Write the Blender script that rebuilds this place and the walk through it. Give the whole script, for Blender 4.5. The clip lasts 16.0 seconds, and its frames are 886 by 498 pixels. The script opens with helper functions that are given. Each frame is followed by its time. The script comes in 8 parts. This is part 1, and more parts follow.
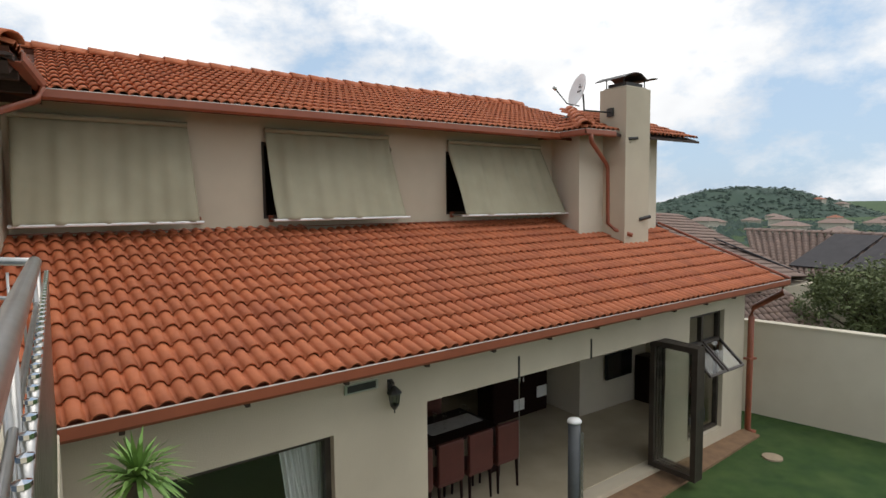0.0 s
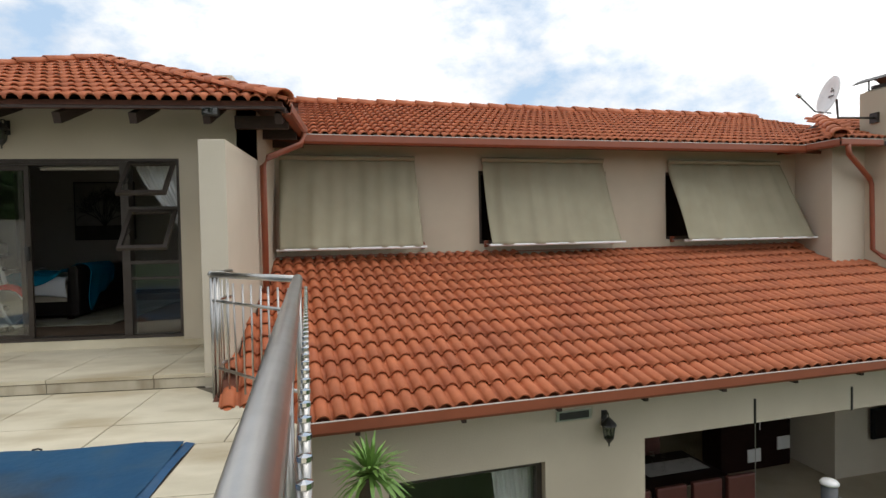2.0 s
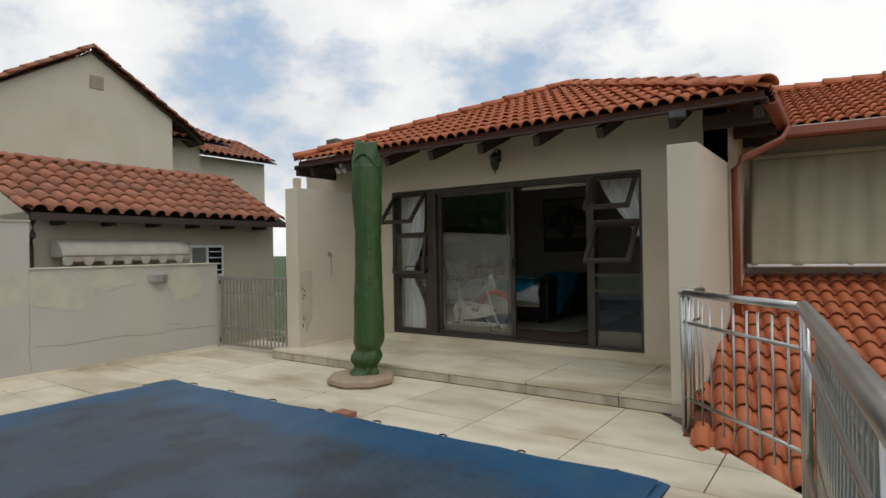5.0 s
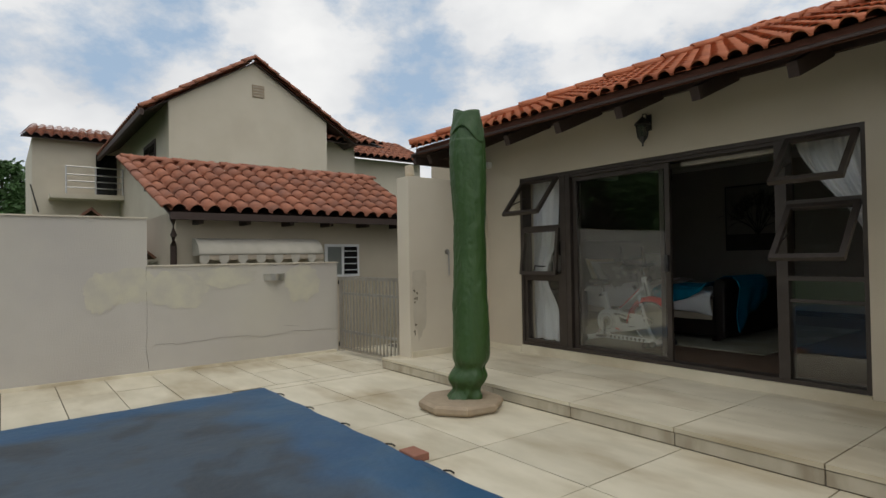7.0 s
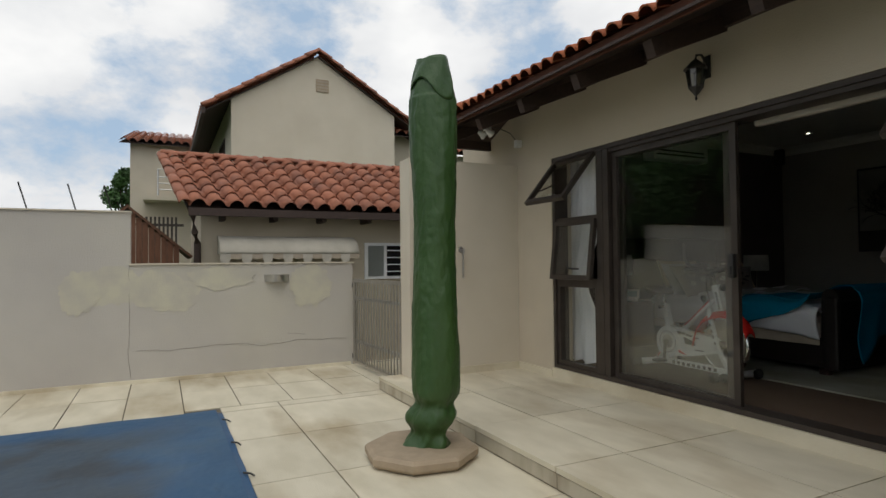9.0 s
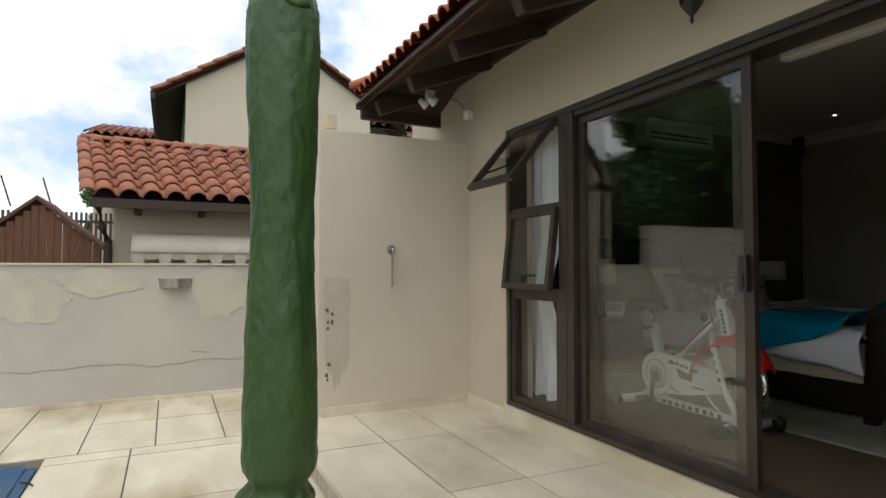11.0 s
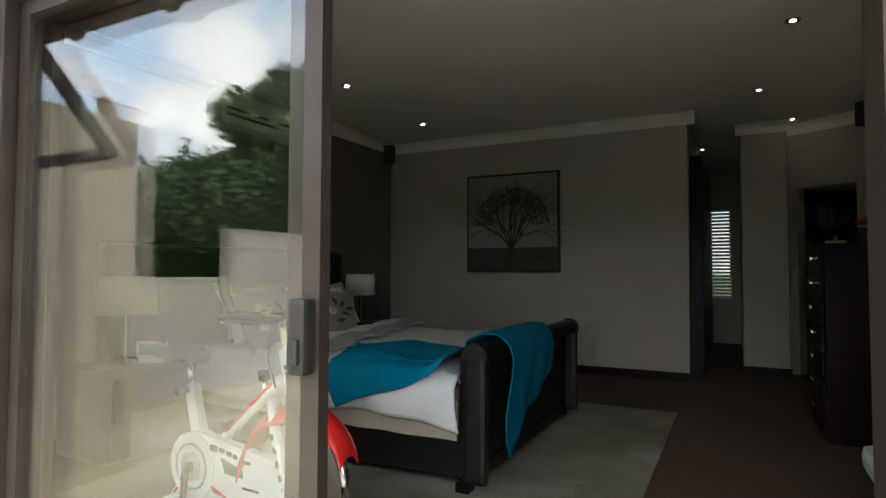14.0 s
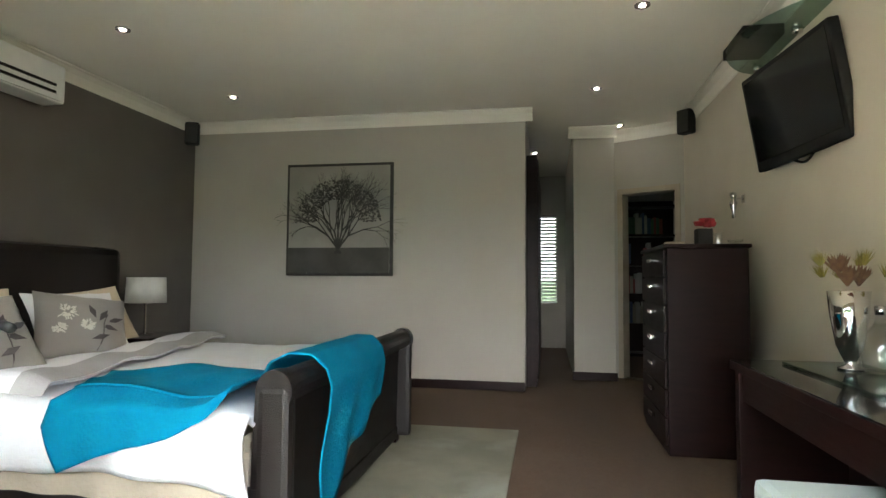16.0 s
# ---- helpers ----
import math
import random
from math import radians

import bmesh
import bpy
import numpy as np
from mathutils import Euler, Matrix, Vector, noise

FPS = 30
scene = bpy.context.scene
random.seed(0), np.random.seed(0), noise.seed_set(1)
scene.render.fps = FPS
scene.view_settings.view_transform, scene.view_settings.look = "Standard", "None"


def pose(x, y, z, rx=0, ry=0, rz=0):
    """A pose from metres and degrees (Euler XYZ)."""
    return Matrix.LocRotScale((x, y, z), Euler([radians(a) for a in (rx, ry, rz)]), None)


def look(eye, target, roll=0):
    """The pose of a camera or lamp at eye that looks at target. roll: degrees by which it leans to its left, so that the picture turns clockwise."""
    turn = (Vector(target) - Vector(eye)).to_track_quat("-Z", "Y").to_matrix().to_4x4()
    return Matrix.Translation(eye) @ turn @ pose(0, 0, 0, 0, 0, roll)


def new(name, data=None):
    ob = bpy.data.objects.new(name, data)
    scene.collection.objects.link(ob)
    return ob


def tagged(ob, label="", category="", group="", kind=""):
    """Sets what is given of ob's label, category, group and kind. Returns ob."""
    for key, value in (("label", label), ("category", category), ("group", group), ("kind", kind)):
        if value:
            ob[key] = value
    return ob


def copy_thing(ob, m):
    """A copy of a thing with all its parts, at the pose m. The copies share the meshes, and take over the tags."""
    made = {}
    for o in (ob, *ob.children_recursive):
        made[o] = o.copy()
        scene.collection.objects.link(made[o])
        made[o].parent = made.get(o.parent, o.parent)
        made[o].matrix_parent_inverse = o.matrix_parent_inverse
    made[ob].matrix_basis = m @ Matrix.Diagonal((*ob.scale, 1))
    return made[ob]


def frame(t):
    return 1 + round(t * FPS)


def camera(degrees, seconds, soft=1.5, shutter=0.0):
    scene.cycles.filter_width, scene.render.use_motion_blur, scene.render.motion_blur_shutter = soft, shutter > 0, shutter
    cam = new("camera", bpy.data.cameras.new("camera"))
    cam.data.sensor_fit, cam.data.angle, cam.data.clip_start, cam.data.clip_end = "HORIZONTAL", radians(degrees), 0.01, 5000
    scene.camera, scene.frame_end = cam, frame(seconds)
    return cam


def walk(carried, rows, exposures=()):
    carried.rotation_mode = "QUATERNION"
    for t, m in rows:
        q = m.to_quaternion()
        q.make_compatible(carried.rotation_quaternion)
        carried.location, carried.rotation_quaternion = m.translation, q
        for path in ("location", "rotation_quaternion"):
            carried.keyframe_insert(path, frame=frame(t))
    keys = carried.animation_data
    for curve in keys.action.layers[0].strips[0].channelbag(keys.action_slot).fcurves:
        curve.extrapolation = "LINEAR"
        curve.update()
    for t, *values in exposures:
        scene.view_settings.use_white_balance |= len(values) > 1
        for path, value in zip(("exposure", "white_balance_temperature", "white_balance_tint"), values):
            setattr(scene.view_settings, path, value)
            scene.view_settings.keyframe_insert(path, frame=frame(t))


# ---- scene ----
cam = camera(75.2, 16.0)
PATH = [
    (0, (0.398, 0.011, 1.39), (1.321, 1.778, 1.233), -0.6),
    (0.5, (0.382, -0.006, 1.385), (1.143, 1.839, 1.258), -0.7),
    (1, (0.379, -0.01, 1.384), (0.947, 1.905, 1.284), -0.8),
    (1.5, (0.37, -0.015, 1.381), (0.772, 1.942, 1.305), -1.0),
    (2, (0.355, 0.005, 1.375), (0.597, 1.99, 1.319), -1.1),
    (2.5, (0.317, 0.018, 1.397), (0.388, 2.016, 1.354), -1.0),
    (3, (0.259, 0.047, 1.406), (0.135, 2.043, 1.372), -0.9),
    (3.5, (0.226, 0.105, 1.409), (-0.126, 2.074, 1.38), -0.9),
    (4, (0.175, 0.165, 1.427), (-0.441, 2.068, 1.403), -1.0),
    (4.5, (0.137, 0.268, 1.419), (-0.762, 2.055, 1.408), -1.1),
    (5, (0.031, 0.444, 1.404), (-1.12, 2.079, 1.414), -1.0),
    (7.5, (-0.459, 2.267, 1.299), (-2.106, 3.401, 1.331), -1.0),
    (8, (-0.555, 2.7, 1.286), (-2.266, 3.735, 1.32), -0.9),
    (10.5, (-1.511, 4.467, 1.259), (-3.345, 5.262, 1.321), -0.3),
    (11, (-1.773, 4.695, 1.253), (-3.577, 5.556, 1.318), -0.0),
    (11.5, (-2.021, 4.922, 1.255), (-3.740, 5.943, 1.323), -0.0),
    (12, (-2.239, 5.167, 1.257), (-3.855, 6.344, 1.323), 0.0),
    (12.5, (-2.416, 5.411, 1.272), (-3.859, 6.794, 1.344), 0.1),
    (13, (-2.543, 5.664, 1.296), (-3.797, 7.220, 1.368), 0.2),
    (13.5, (-2.620, 5.877, 1.344), (-3.696, 7.562, 1.419), 0.4),
    (14, (-2.692, 6.067, 1.370), (-3.599, 7.848, 1.449), 0.2),
    (14.5, (-2.789, 6.249, 1.374), (-3.487, 8.122, 1.455), 0.2),
    (15, (-2.837, 6.446, 1.378), (-3.378, 8.370, 1.460), 0.3),
    (15.5, (-2.864, 6.631, 1.360), (-3.295, 8.582, 1.454), 0.3),
    (16, (-2.918, 6.811, 1.333), (-3.274, 8.776, 1.439), 0.4),
]
EXPOSURES = [(0.0, -0.12), (0.5, 0.08), (1.0, 0.18), (2.0, 0.02), (2.5, -0.1), (4.0, -0.15), (5.0, -0.35), (8.0, -0.45), (10.5, -0.02), (11.5, 0.3), (12.5, 0.7), (13.0, 1.05), (13.5, 1.4), (14.0, 2.1), (14.5, 2.95), (15.0, 3.65), (15.5, 4.15), (16.0, 4.5)]
walk(cam, [(t, look(eye, target, roll)) for t, eye, target, roll in PATH], EXPOSURES)

# ---- world, sun ----
SUN_EL, SUN_AZ = 62.0, 122.0
world = bpy.data.worlds.new("sky")
scene.world = world
world.use_nodes = True
wn, wl = world.node_tree.nodes, world.node_tree.links
wn.clear()
w_out, w_bg = wn.new("ShaderNodeOutputWorld"), wn.new("ShaderNodeBackground")
w_sky = wn.new("ShaderNodeTexSky")
w_sky.sky_type, w_sky.sun_disc = "NISHITA", False
w_sky.sun_elevation, w_sky.sun_rotation = radians(SUN_EL), radians(SUN_AZ)
w_tc, w_map = wn.new("ShaderNodeTexCoord"), wn.new("ShaderNodeMapping")
w_map.inputs["Scale"].default_value = (1.0, 1.0, 1.7)
w_n = wn.new("ShaderNodeTexNoise")
w_n.inputs["Scale"].default_value, w_n.inputs["Detail"].default_value, w_n.inputs["Roughness"].default_value = 3.3, 10.0, 0.60
w_r = wn.new("ShaderNodeValToRGB")
w_r.color_ramp.elements[0].position, w_r.color_ramp.elements[1].position = 0.37, 0.50
w_n2 = wn.new("ShaderNodeTexNoise")
w_n2.inputs["Scale"].default_value, w_n2.inputs["Detail"].default_value = 3.4, 6.0
w_r2 = wn.new("ShaderNodeValToRGB")
w_r2.color_ramp.elements[0].position, w_r2.color_ramp.elements[1].position = 0.3, 0.62
w_r2.color_ramp.elements[0].color, w_r2.color_ramp.elements[1].color = (7.9, 8.2, 8.7, 1), (12.6, 12.6, 12.5, 1)
w_mix = wn.new("ShaderNodeMix")
w_mix.data_type = "RGBA"
wl.new(w_tc.outputs["Generated"], w_map.inputs["Vector"])
wl.new(w_map.outputs["Vector"], w_n.inputs["Vector"])
wl.new(w_map.outputs["Vector"], w_n2.inputs["Vector"])
wl.new(w_n.outputs["Fac"], w_r.inputs["Fac"])
wl.new(w_n2.outputs["Fac"], w_r2.inputs["Fac"])
wl.new(w_r.outputs["Color"], w_mix.inputs["Factor"])
w_pale = wn.new("ShaderNodeMix")
w_pale.data_type = "RGBA"
w_pale.inputs["Factor"].default_value = 0.7
w_pale.inputs["B"].default_value = (6.2, 8.2, 10.6, 1)
wl.new(w_sky.outputs["Color"], w_pale.inputs["A"])
wl.new(w_pale.outputs["Result"], w_mix.inputs["A"])
wl.new(w_r2.outputs["Color"], w_mix.inputs["B"])
wl.new(w_mix.outputs["Result"], w_bg.inputs["Color"])
w_bg.inputs["Strength"].default_value = 0.1
wl.new(w_bg.outputs["Background"], w_out.inputs["Surface"])

sun = new("sun", bpy.data.lights.new("sun", "SUN"))
sun.data.energy, sun.data.angle, sun.data.color = 1.0, radians(50), (1.0, 0.95, 0.88)
_az, _el = radians(SUN_AZ), radians(SUN_EL)
sun.matrix_world = look((0, 0, 0), (-math.sin(_az) * math.cos(_el), -math.cos(_az) * math.cos(_el), -math.sin(_el)))


# ---- materials ----
def mat(name, base, rough=0.7, base2=None, scale=6.0, stain=None, stain_scale=0.7, stain_amt=0.5, bump=0.15, bump_scale=60.0,
        metal=0.0, spec=0.5, rnd=0.0, stretch=(1, 1, 1), emit=0.0, alpha=1.0, sheen=0.0, island=False):
    """A procedural surface: two tones of fine grain, wide stains, fine relief, and a random shade for each piece."""
    m = bpy.data.materials.new(name)
    m.use_nodes = True
    n, l = m.node_tree.nodes, m.node_tree.links
    b = n["Principled BSDF"]
    b.inputs["Roughness"].default_value, b.inputs["Metallic"].default_value = rough, metal
    b.inputs["Specular IOR Level"].default_value = spec
    if sheen:
        b.inputs["Sheen Weight"].default_value = sheen
    geo, mp = n.new("ShaderNodeNewGeometry"), n.new("ShaderNodeMapping")
    mp.inputs["Scale"].default_value = stretch
    l.new(geo.outputs["Position"], mp.inputs["Vector"])

    def noise_node(sc, detail=6.0):
        t = n.new("ShaderNodeTexNoise")
        t.inputs["Scale"].default_value, t.inputs["Detail"].default_value = sc, detail
        l.new(mp.outputs["Vector"], t.inputs["Vector"])
        return t.outputs["Fac"]

    def mix(fac, a, bb, blend="MIX"):
        x = n.new("ShaderNodeMix")
        x.data_type, x.blend_type = "RGBA", blend
        for sock, v in (("Factor", fac), ("A", a), ("B", bb)):
            if hasattr(v, "is_linked"):
                l.new(v, x.inputs[sock])
            else:
                x.inputs[sock].default_value = v if sock == "Factor" else (*v[:3], 1)
        return x.outputs["Result"]

    def ramp(f, a, c):
        r = n.new("ShaderNodeMapRange")
        r.inputs["From Min"].default_value, r.inputs["From Max"].default_value = a, c
        l.new(f, r.inputs["Value"])
        return r.outputs["Result"]

    base2 = base2 or tuple(c * 0.82 for c in base)
    col = mix(ramp(noise_node(scale), 0.35, 0.65), base, base2)
    if stain:
        f = ramp(noise_node(stain_scale, 8.0), 0.5, 0.72)
        k = n.new("ShaderNodeMath")
        k.operation, k.inputs[1].default_value = "MULTIPLY", stain_amt
        l.new(f, k.inputs[0])
        col = mix(k.outputs[0], col, stain)
    if rnd:
        if island:
            rn = geo.outputs["Random Per Island"]
        else:
            rn = n.new("ShaderNodeObjectInfo").outputs["Random"]
        r = n.new("ShaderNodeMapRange")
        r.inputs["To Min"].default_value, r.inputs["To Max"].default_value = 1 - rnd, 1 + rnd
        l.new(rn, r.inputs["Value"])
        h = n.new("ShaderNodeHueSaturation")
        l.new(r.outputs["Result"], h.inputs["Value"])
        l.new(col, h.inputs["Color"])
        col = h.outputs["Color"]
    l.new(col, b.inputs["Base Color"])
    rv = n.new("ShaderNodeMapRange")
    rv.inputs["To Min"].default_value, rv.inputs["To Max"].default_value = max(0.02, rough * 0.85), min(1, rough * 1.15)
    l.new(noise_node(scale * 1.7), rv.inputs["Value"])
    l.new(rv.outputs["Result"], b.inputs["Roughness"])
    if bump:
        bp = n.new("ShaderNodeBump")
        bp.inputs["Strength"].default_value, bp.inputs["Distance"].default_value = bump, 0.01
        l.new(noise_node(bump_scale, 8.0), bp.inputs["Height"])
        l.new(bp.outputs["Normal"], b.inputs["Normal"])
    if emit:
        b.inputs["Emission Color"].default_value, b.inputs["Emission Strength"].default_value = (*base, 1), emit
    return m


def glass_mat(name, tint=(0.93, 0.96, 0.95), gloss=1.0):
    """Thin window glass: clear, with the mirror gloss of a pane that grows towards grazing."""
    m = bpy.data.materials.new(name)
    m.use_nodes = True
    n, l = m.node_tree.nodes, m.node_tree.links
    n.clear()
    out, tr, gl, mx, lw = (n.new("ShaderNode" + k) for k in ("OutputMaterial", "BsdfTransparent", "BsdfGlossy", "MixShader", "LayerWeight"))
    tr.inputs["Color"].default_value = (*tint, 1)
    gl.inputs["Roughness"].default_value = 0.0
    lw.inputs["Blend"].default_value = 0.5
    p, k = n.new("ShaderNodeMath"), n.new("ShaderNodeMath")
    p.operation, p.inputs[1].default_value = "POWER", 5.0
    k.operation, k.inputs[1].default_value, k.inputs[2].default_value, k.use_clamp = "MULTIPLY_ADD", 0.88, 0.065 * gloss, True
    l.new(lw.outputs["Facing"], p.inputs[0])
    l.new(p.outputs[0], k.inputs[0])
    l.new(k.outputs[0], mx.inputs["Fac"])
    l.new(tr.outputs[0], mx.inputs[1])
    l.new(gl.outputs[0], mx.inputs[2])
    l.new(mx.outputs[0], out.inputs["Surface"])
    return m


def cover_mat(x0, x1, y1):
    """Blue pool sheeting: clean blue along its edges, greyed with dried dirt in the sagging middle."""
    m = mat("blue_pool_cover", (0.013, 0.068, 0.150), 0.45, (0.022, 0.086, 0.172), 1.6, (0.05, 0.09, 0.13), 3.2, 0.6, 0.55, 10, spec=0.4)
    n, l = m.node_tree.nodes, m.node_tree.links
    b = n["Principled BSDF"]
    clean = b.inputs["Base Color"].links[0].from_socket
    geo, sep = n.new("ShaderNodeNewGeometry"), n.new("ShaderNodeSeparateXYZ")
    l.new(geo.outputs["Position"], sep.inputs[0])

    def calc(op, a, c):
        k = n.new("ShaderNodeMath")
        k.operation = op
        for i, v in enumerate((a, c)):
            if isinstance(v, (int, float)):
                k.inputs[i].default_value = v
            else:
                l.new(v, k.inputs[i])
        return k.outputs[0]

    def cloud(scale, detail):
        t = n.new("ShaderNodeTexNoise")
        t.inputs["Scale"].default_value, t.inputs["Detail"].default_value = scale, detail
        l.new(geo.outputs["Position"], t.inputs["Vector"])
        return t.outputs["Fac"]

    def band(v, a, c):
        r = n.new("ShaderNodeMapRange")
        r.interpolation_type = "SMOOTHSTEP"
        r.inputs["From Min"].default_value, r.inputs["From Max"].default_value = a, c
        l.new(v, r.inputs["Value"])
        return r.outputs["Result"]

    edge = calc("MINIMUM", calc("MINIMUM", calc("SUBTRACT", sep.outputs["X"], x0), calc("SUBTRACT", x1, sep.outputs["X"])), calc("SUBTRACT", y1, sep.outputs["Y"]))
    dirt = band(calc("ADD", edge, calc("MULTIPLY", cloud(1.5, 7.0), 1.1)), 0.85, 1.35)
    dark = calc("MULTIPLY", band(cloud(2.3, 9.0), 0.47, 0.60), dirt)
    for fac, col in ((calc("MULTIPLY", dirt, 0.8), (0.040, 0.056, 0.070, 1)), (calc("MULTIPLY", dark, 0.6), (0.020, 0.025, 0.030, 1))):
        x = n.new("ShaderNodeMix")
        x.data_type = "RGBA"
        l.new(fac, x.inputs["Factor"])
        l.new(clean, x.inputs["A"])
        x.inputs["B"].default_value = col
        clean = x.outputs["Result"]
    l.new(clean, b.inputs["Base Color"])
    return m


PLASTER = mat("beige_plaster", (0.56, 0.49, 0.375), 0.9, (0.51, 0.445, 0.34), 1.3, (0.40, 0.345, 0.26), 0.55, 0.45, 0.3, 90)
PLASTER_PALE = mat("pale_cream_plaster", (0.62, 0.56, 0.45), 0.9, (0.58, 0.52, 0.41), 1.3, (0.47, 0.41, 0.32), 0.6, 0.4, 0.3, 90)
GREYWALL = mat("patched_grey_plaster", (0.43, 0.40, 0.36), 0.92, (0.48, 0.45, 0.40), 1.1, (0.58, 0.55, 0.38), 0.5, 0.25, 0.4, 70)
PATCH = mat("pale_yellow_filler", (0.53, 0.50, 0.385), 0.95, (0.46, 0.43, 0.36), 5, None, 1, 0, 0.3, 60)
TILE = mat("terracotta_tile", (0.47, 0.137, 0.052), 0.66, (0.41, 0.115, 0.043), 9, (0.25, 0.05, 0.025), 2.2, 0.4, 0.25, 120, rnd=0.10)
TILE_FAR = mat("terracotta_tile_far", (0.46, 0.135, 0.052), 0.68, (0.40, 0.113, 0.043), 9, (0.25, 0.05, 0.025), 1.6, 0.4, 0.25, 120, rnd=0.10, island=True)
TILE_UNDER = mat("roof_underlay", (0.13, 0.045, 0.025), 0.9)
TILE_NB = mat("weathered_red_tile", (0.37, 0.142, 0.078), 0.8, (0.30, 0.118, 0.07), 7, (0.18, 0.10, 0.08), 1.8, 0.6, 0.3, 80, rnd=0.14, island=True)
TILE_GREY = mat("brown_grey_tile", (0.30, 0.21, 0.17), 0.85, (0.25, 0.18, 0.15), 5, (0.19, 0.15, 0.13), 1.0, 0.6, 0.3, 80, rnd=0.1, island=True)
GUTTER = mat("terracotta_gutter_paint", (0.29, 0.082, 0.040), 0.4, (0.25, 0.07, 0.034), 4, (0.22, 0.07, 0.04), 2, 0.4, 0.05, 50)
LIP = mat("bare_metal_lip", (0.50, 0.44, 0.40), 0.5, (0.42, 0.36, 0.32), 8, metal=0.3)
FASCIA = mat("dark_brown_timber", (0.055, 0.032, 0.024), 0.7, (0.04, 0.024, 0.018), 9, None, 1, 0, 0.4, 40, stretch=(1, 5, 5))
STEEL = mat("brushed_stainless_steel", (0.52, 0.51, 0.49), 0.32, (0.46, 0.45, 0.43), 14, (0.40, 0.36, 0.32), 3, 0.4, 0.06, 200, metal=1.0)
DECK = mat("cream_paving", (0.66, 0.60, 0.46), 0.72, (0.56, 0.505, 0.375), 3.4, (0.36, 0.285, 0.17), 1.5, 0.85, 0.22, 90, rnd=0.06, stretch=(0.55, 1.2, 1))
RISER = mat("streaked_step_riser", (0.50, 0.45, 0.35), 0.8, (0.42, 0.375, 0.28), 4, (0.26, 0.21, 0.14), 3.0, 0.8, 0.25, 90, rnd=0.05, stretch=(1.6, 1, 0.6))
GROUT = mat("dark_grout", (0.15, 0.125, 0.09), 0.95, (0.10, 0.085, 0.06), 5)
COVER_EDGE = mat("bright_blue_hem", (0.016, 0.075, 0.175), 0.5, (0.022, 0.088, 0.19), 2, (0.07, 0.1, 0.15), 2, 0.5, 0.2, 40)
GREEN_CANVAS = mat("dark_green_canvas", (0.034, 0.082, 0.016), 0.46, (0.024, 0.064, 0.012), 4, (0.045, 0.105, 0.033), 2.0, 0.5, 1.0, 22, stretch=(1, 1, 0.6))
CONCRETE = mat("tan_concrete", (0.40, 0.31, 0.21), 0.9, (0.34, 0.265, 0.18), 12, (0.26, 0.2, 0.14), 4, 0.4, 0.5, 120)
ALU = mat("bronze_aluminium", (0.060, 0.047, 0.039), 0.42, (0.051, 0.040, 0.033), 6, (0.11, 0.095, 0.08), 4, 0.4, 0.05, 120, metal=0.35)
GLASS = glass_mat("window_glass", (0.97, 0.98, 0.97))
GLASS_DARK = glass_mat("dark_window_glass", (0.5, 0.52, 0.5))
CURTAIN = mat("white_voile", (0.80, 0.80, 0.80), 0.9, (0.74, 0.74, 0.75), 5, None, 1, 0, 0.2, 150)
AWNING = mat("khaki_awning_cloth", (0.36, 0.335, 0.235), 0.85, (0.325, 0.30, 0.21), 2, (0.27, 0.245, 0.165), 1.1, 0.6, 0.25, 160)
CANVAS = mat("cream_canvas", (0.48, 0.445, 0.37), 0.9, (0.43, 0.40, 0.33), 4, (0.36, 0.33, 0.27), 2, 0.5, 0.2, 120)
BLACK = mat("black_iron", (0.02, 0.019, 0.018), 0.45, (0.03, 0.027, 0.024), 10, None, 1, 0, 0.2, 90)
WHITE = mat("white_enamel", (0.78, 0.78, 0.77), 0.35, (0.72, 0.72, 0.71), 5, None, 1, 0, 0.03, 90)
# hues differ; WALL_IN darkened and WALL_TV lightened to stand in for uneven daylight
WALL_IN = mat("off_white_wall_paint_darkened", (0.41, 0.38, 0.335), 0.85, (0.395, 0.365, 0.32), 2, None, 1, 0, 0.15, 120)
WALL_TV = mat("warm_cream_wall_paint_lightened", (0.66, 0.60, 0.50), 0.85, (0.63, 0.57, 0.475), 2, None, 1, 0, 0.15, 120)
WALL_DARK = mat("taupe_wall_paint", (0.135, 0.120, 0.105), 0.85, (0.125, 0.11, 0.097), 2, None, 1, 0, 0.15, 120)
CEIL = mat("ceiling_paint", (0.80, 0.775, 0.70), 0.9, (0.78, 0.755, 0.68), 2, None, 1, 0, 0.08, 120)
CARPET = mat("brown_carpet", (0.112, 0.070, 0.041), 0.97, (0.094, 0.059, 0.035), 40, (0.14, 0.097, 0.066), 1.5, 0.4, 0.6, 300)
RUG = mat("mottled_sage_rug", (0.245, 0.235, 0.17), 0.95, (0.19, 0.185, 0.135), 3, (0.36, 0.36, 0.30), 1.6, 0.9, 0.6, 300)
LEATHER = mat("dark_brown_leather", (0.009, 0.0065, 0.0055), 0.42, (0.012, 0.0085, 0.007), 6, None, 1, 0, 0.25, 180, spec=0.3)
WENGE = mat("dark_wenge_wood", (0.010, 0.0032, 0.0028), 0.42, (0.014, 0.0045, 0.0038), 5, None, 1, 0, 0.1, 60, spec=0.15, stretch=(1, 1, 8))
LINEN = mat("white_cotton", (0.74, 0.73, 0.74), 0.9, (0.70, 0.69, 0.70), 5, None, 1, 0, 0.3, 60)
LINEN_GREY = mat("grey_trim_cotton", (0.40, 0.38, 0.37), 0.85, (0.36, 0.34, 0.33), 5, None, 1, 0, 0.3, 60)
VALANCE = mat("beige_valance", (0.42, 0.355, 0.27), 0.9, (0.37, 0.31, 0.235), 6, None, 1, 0, 0.3, 50)
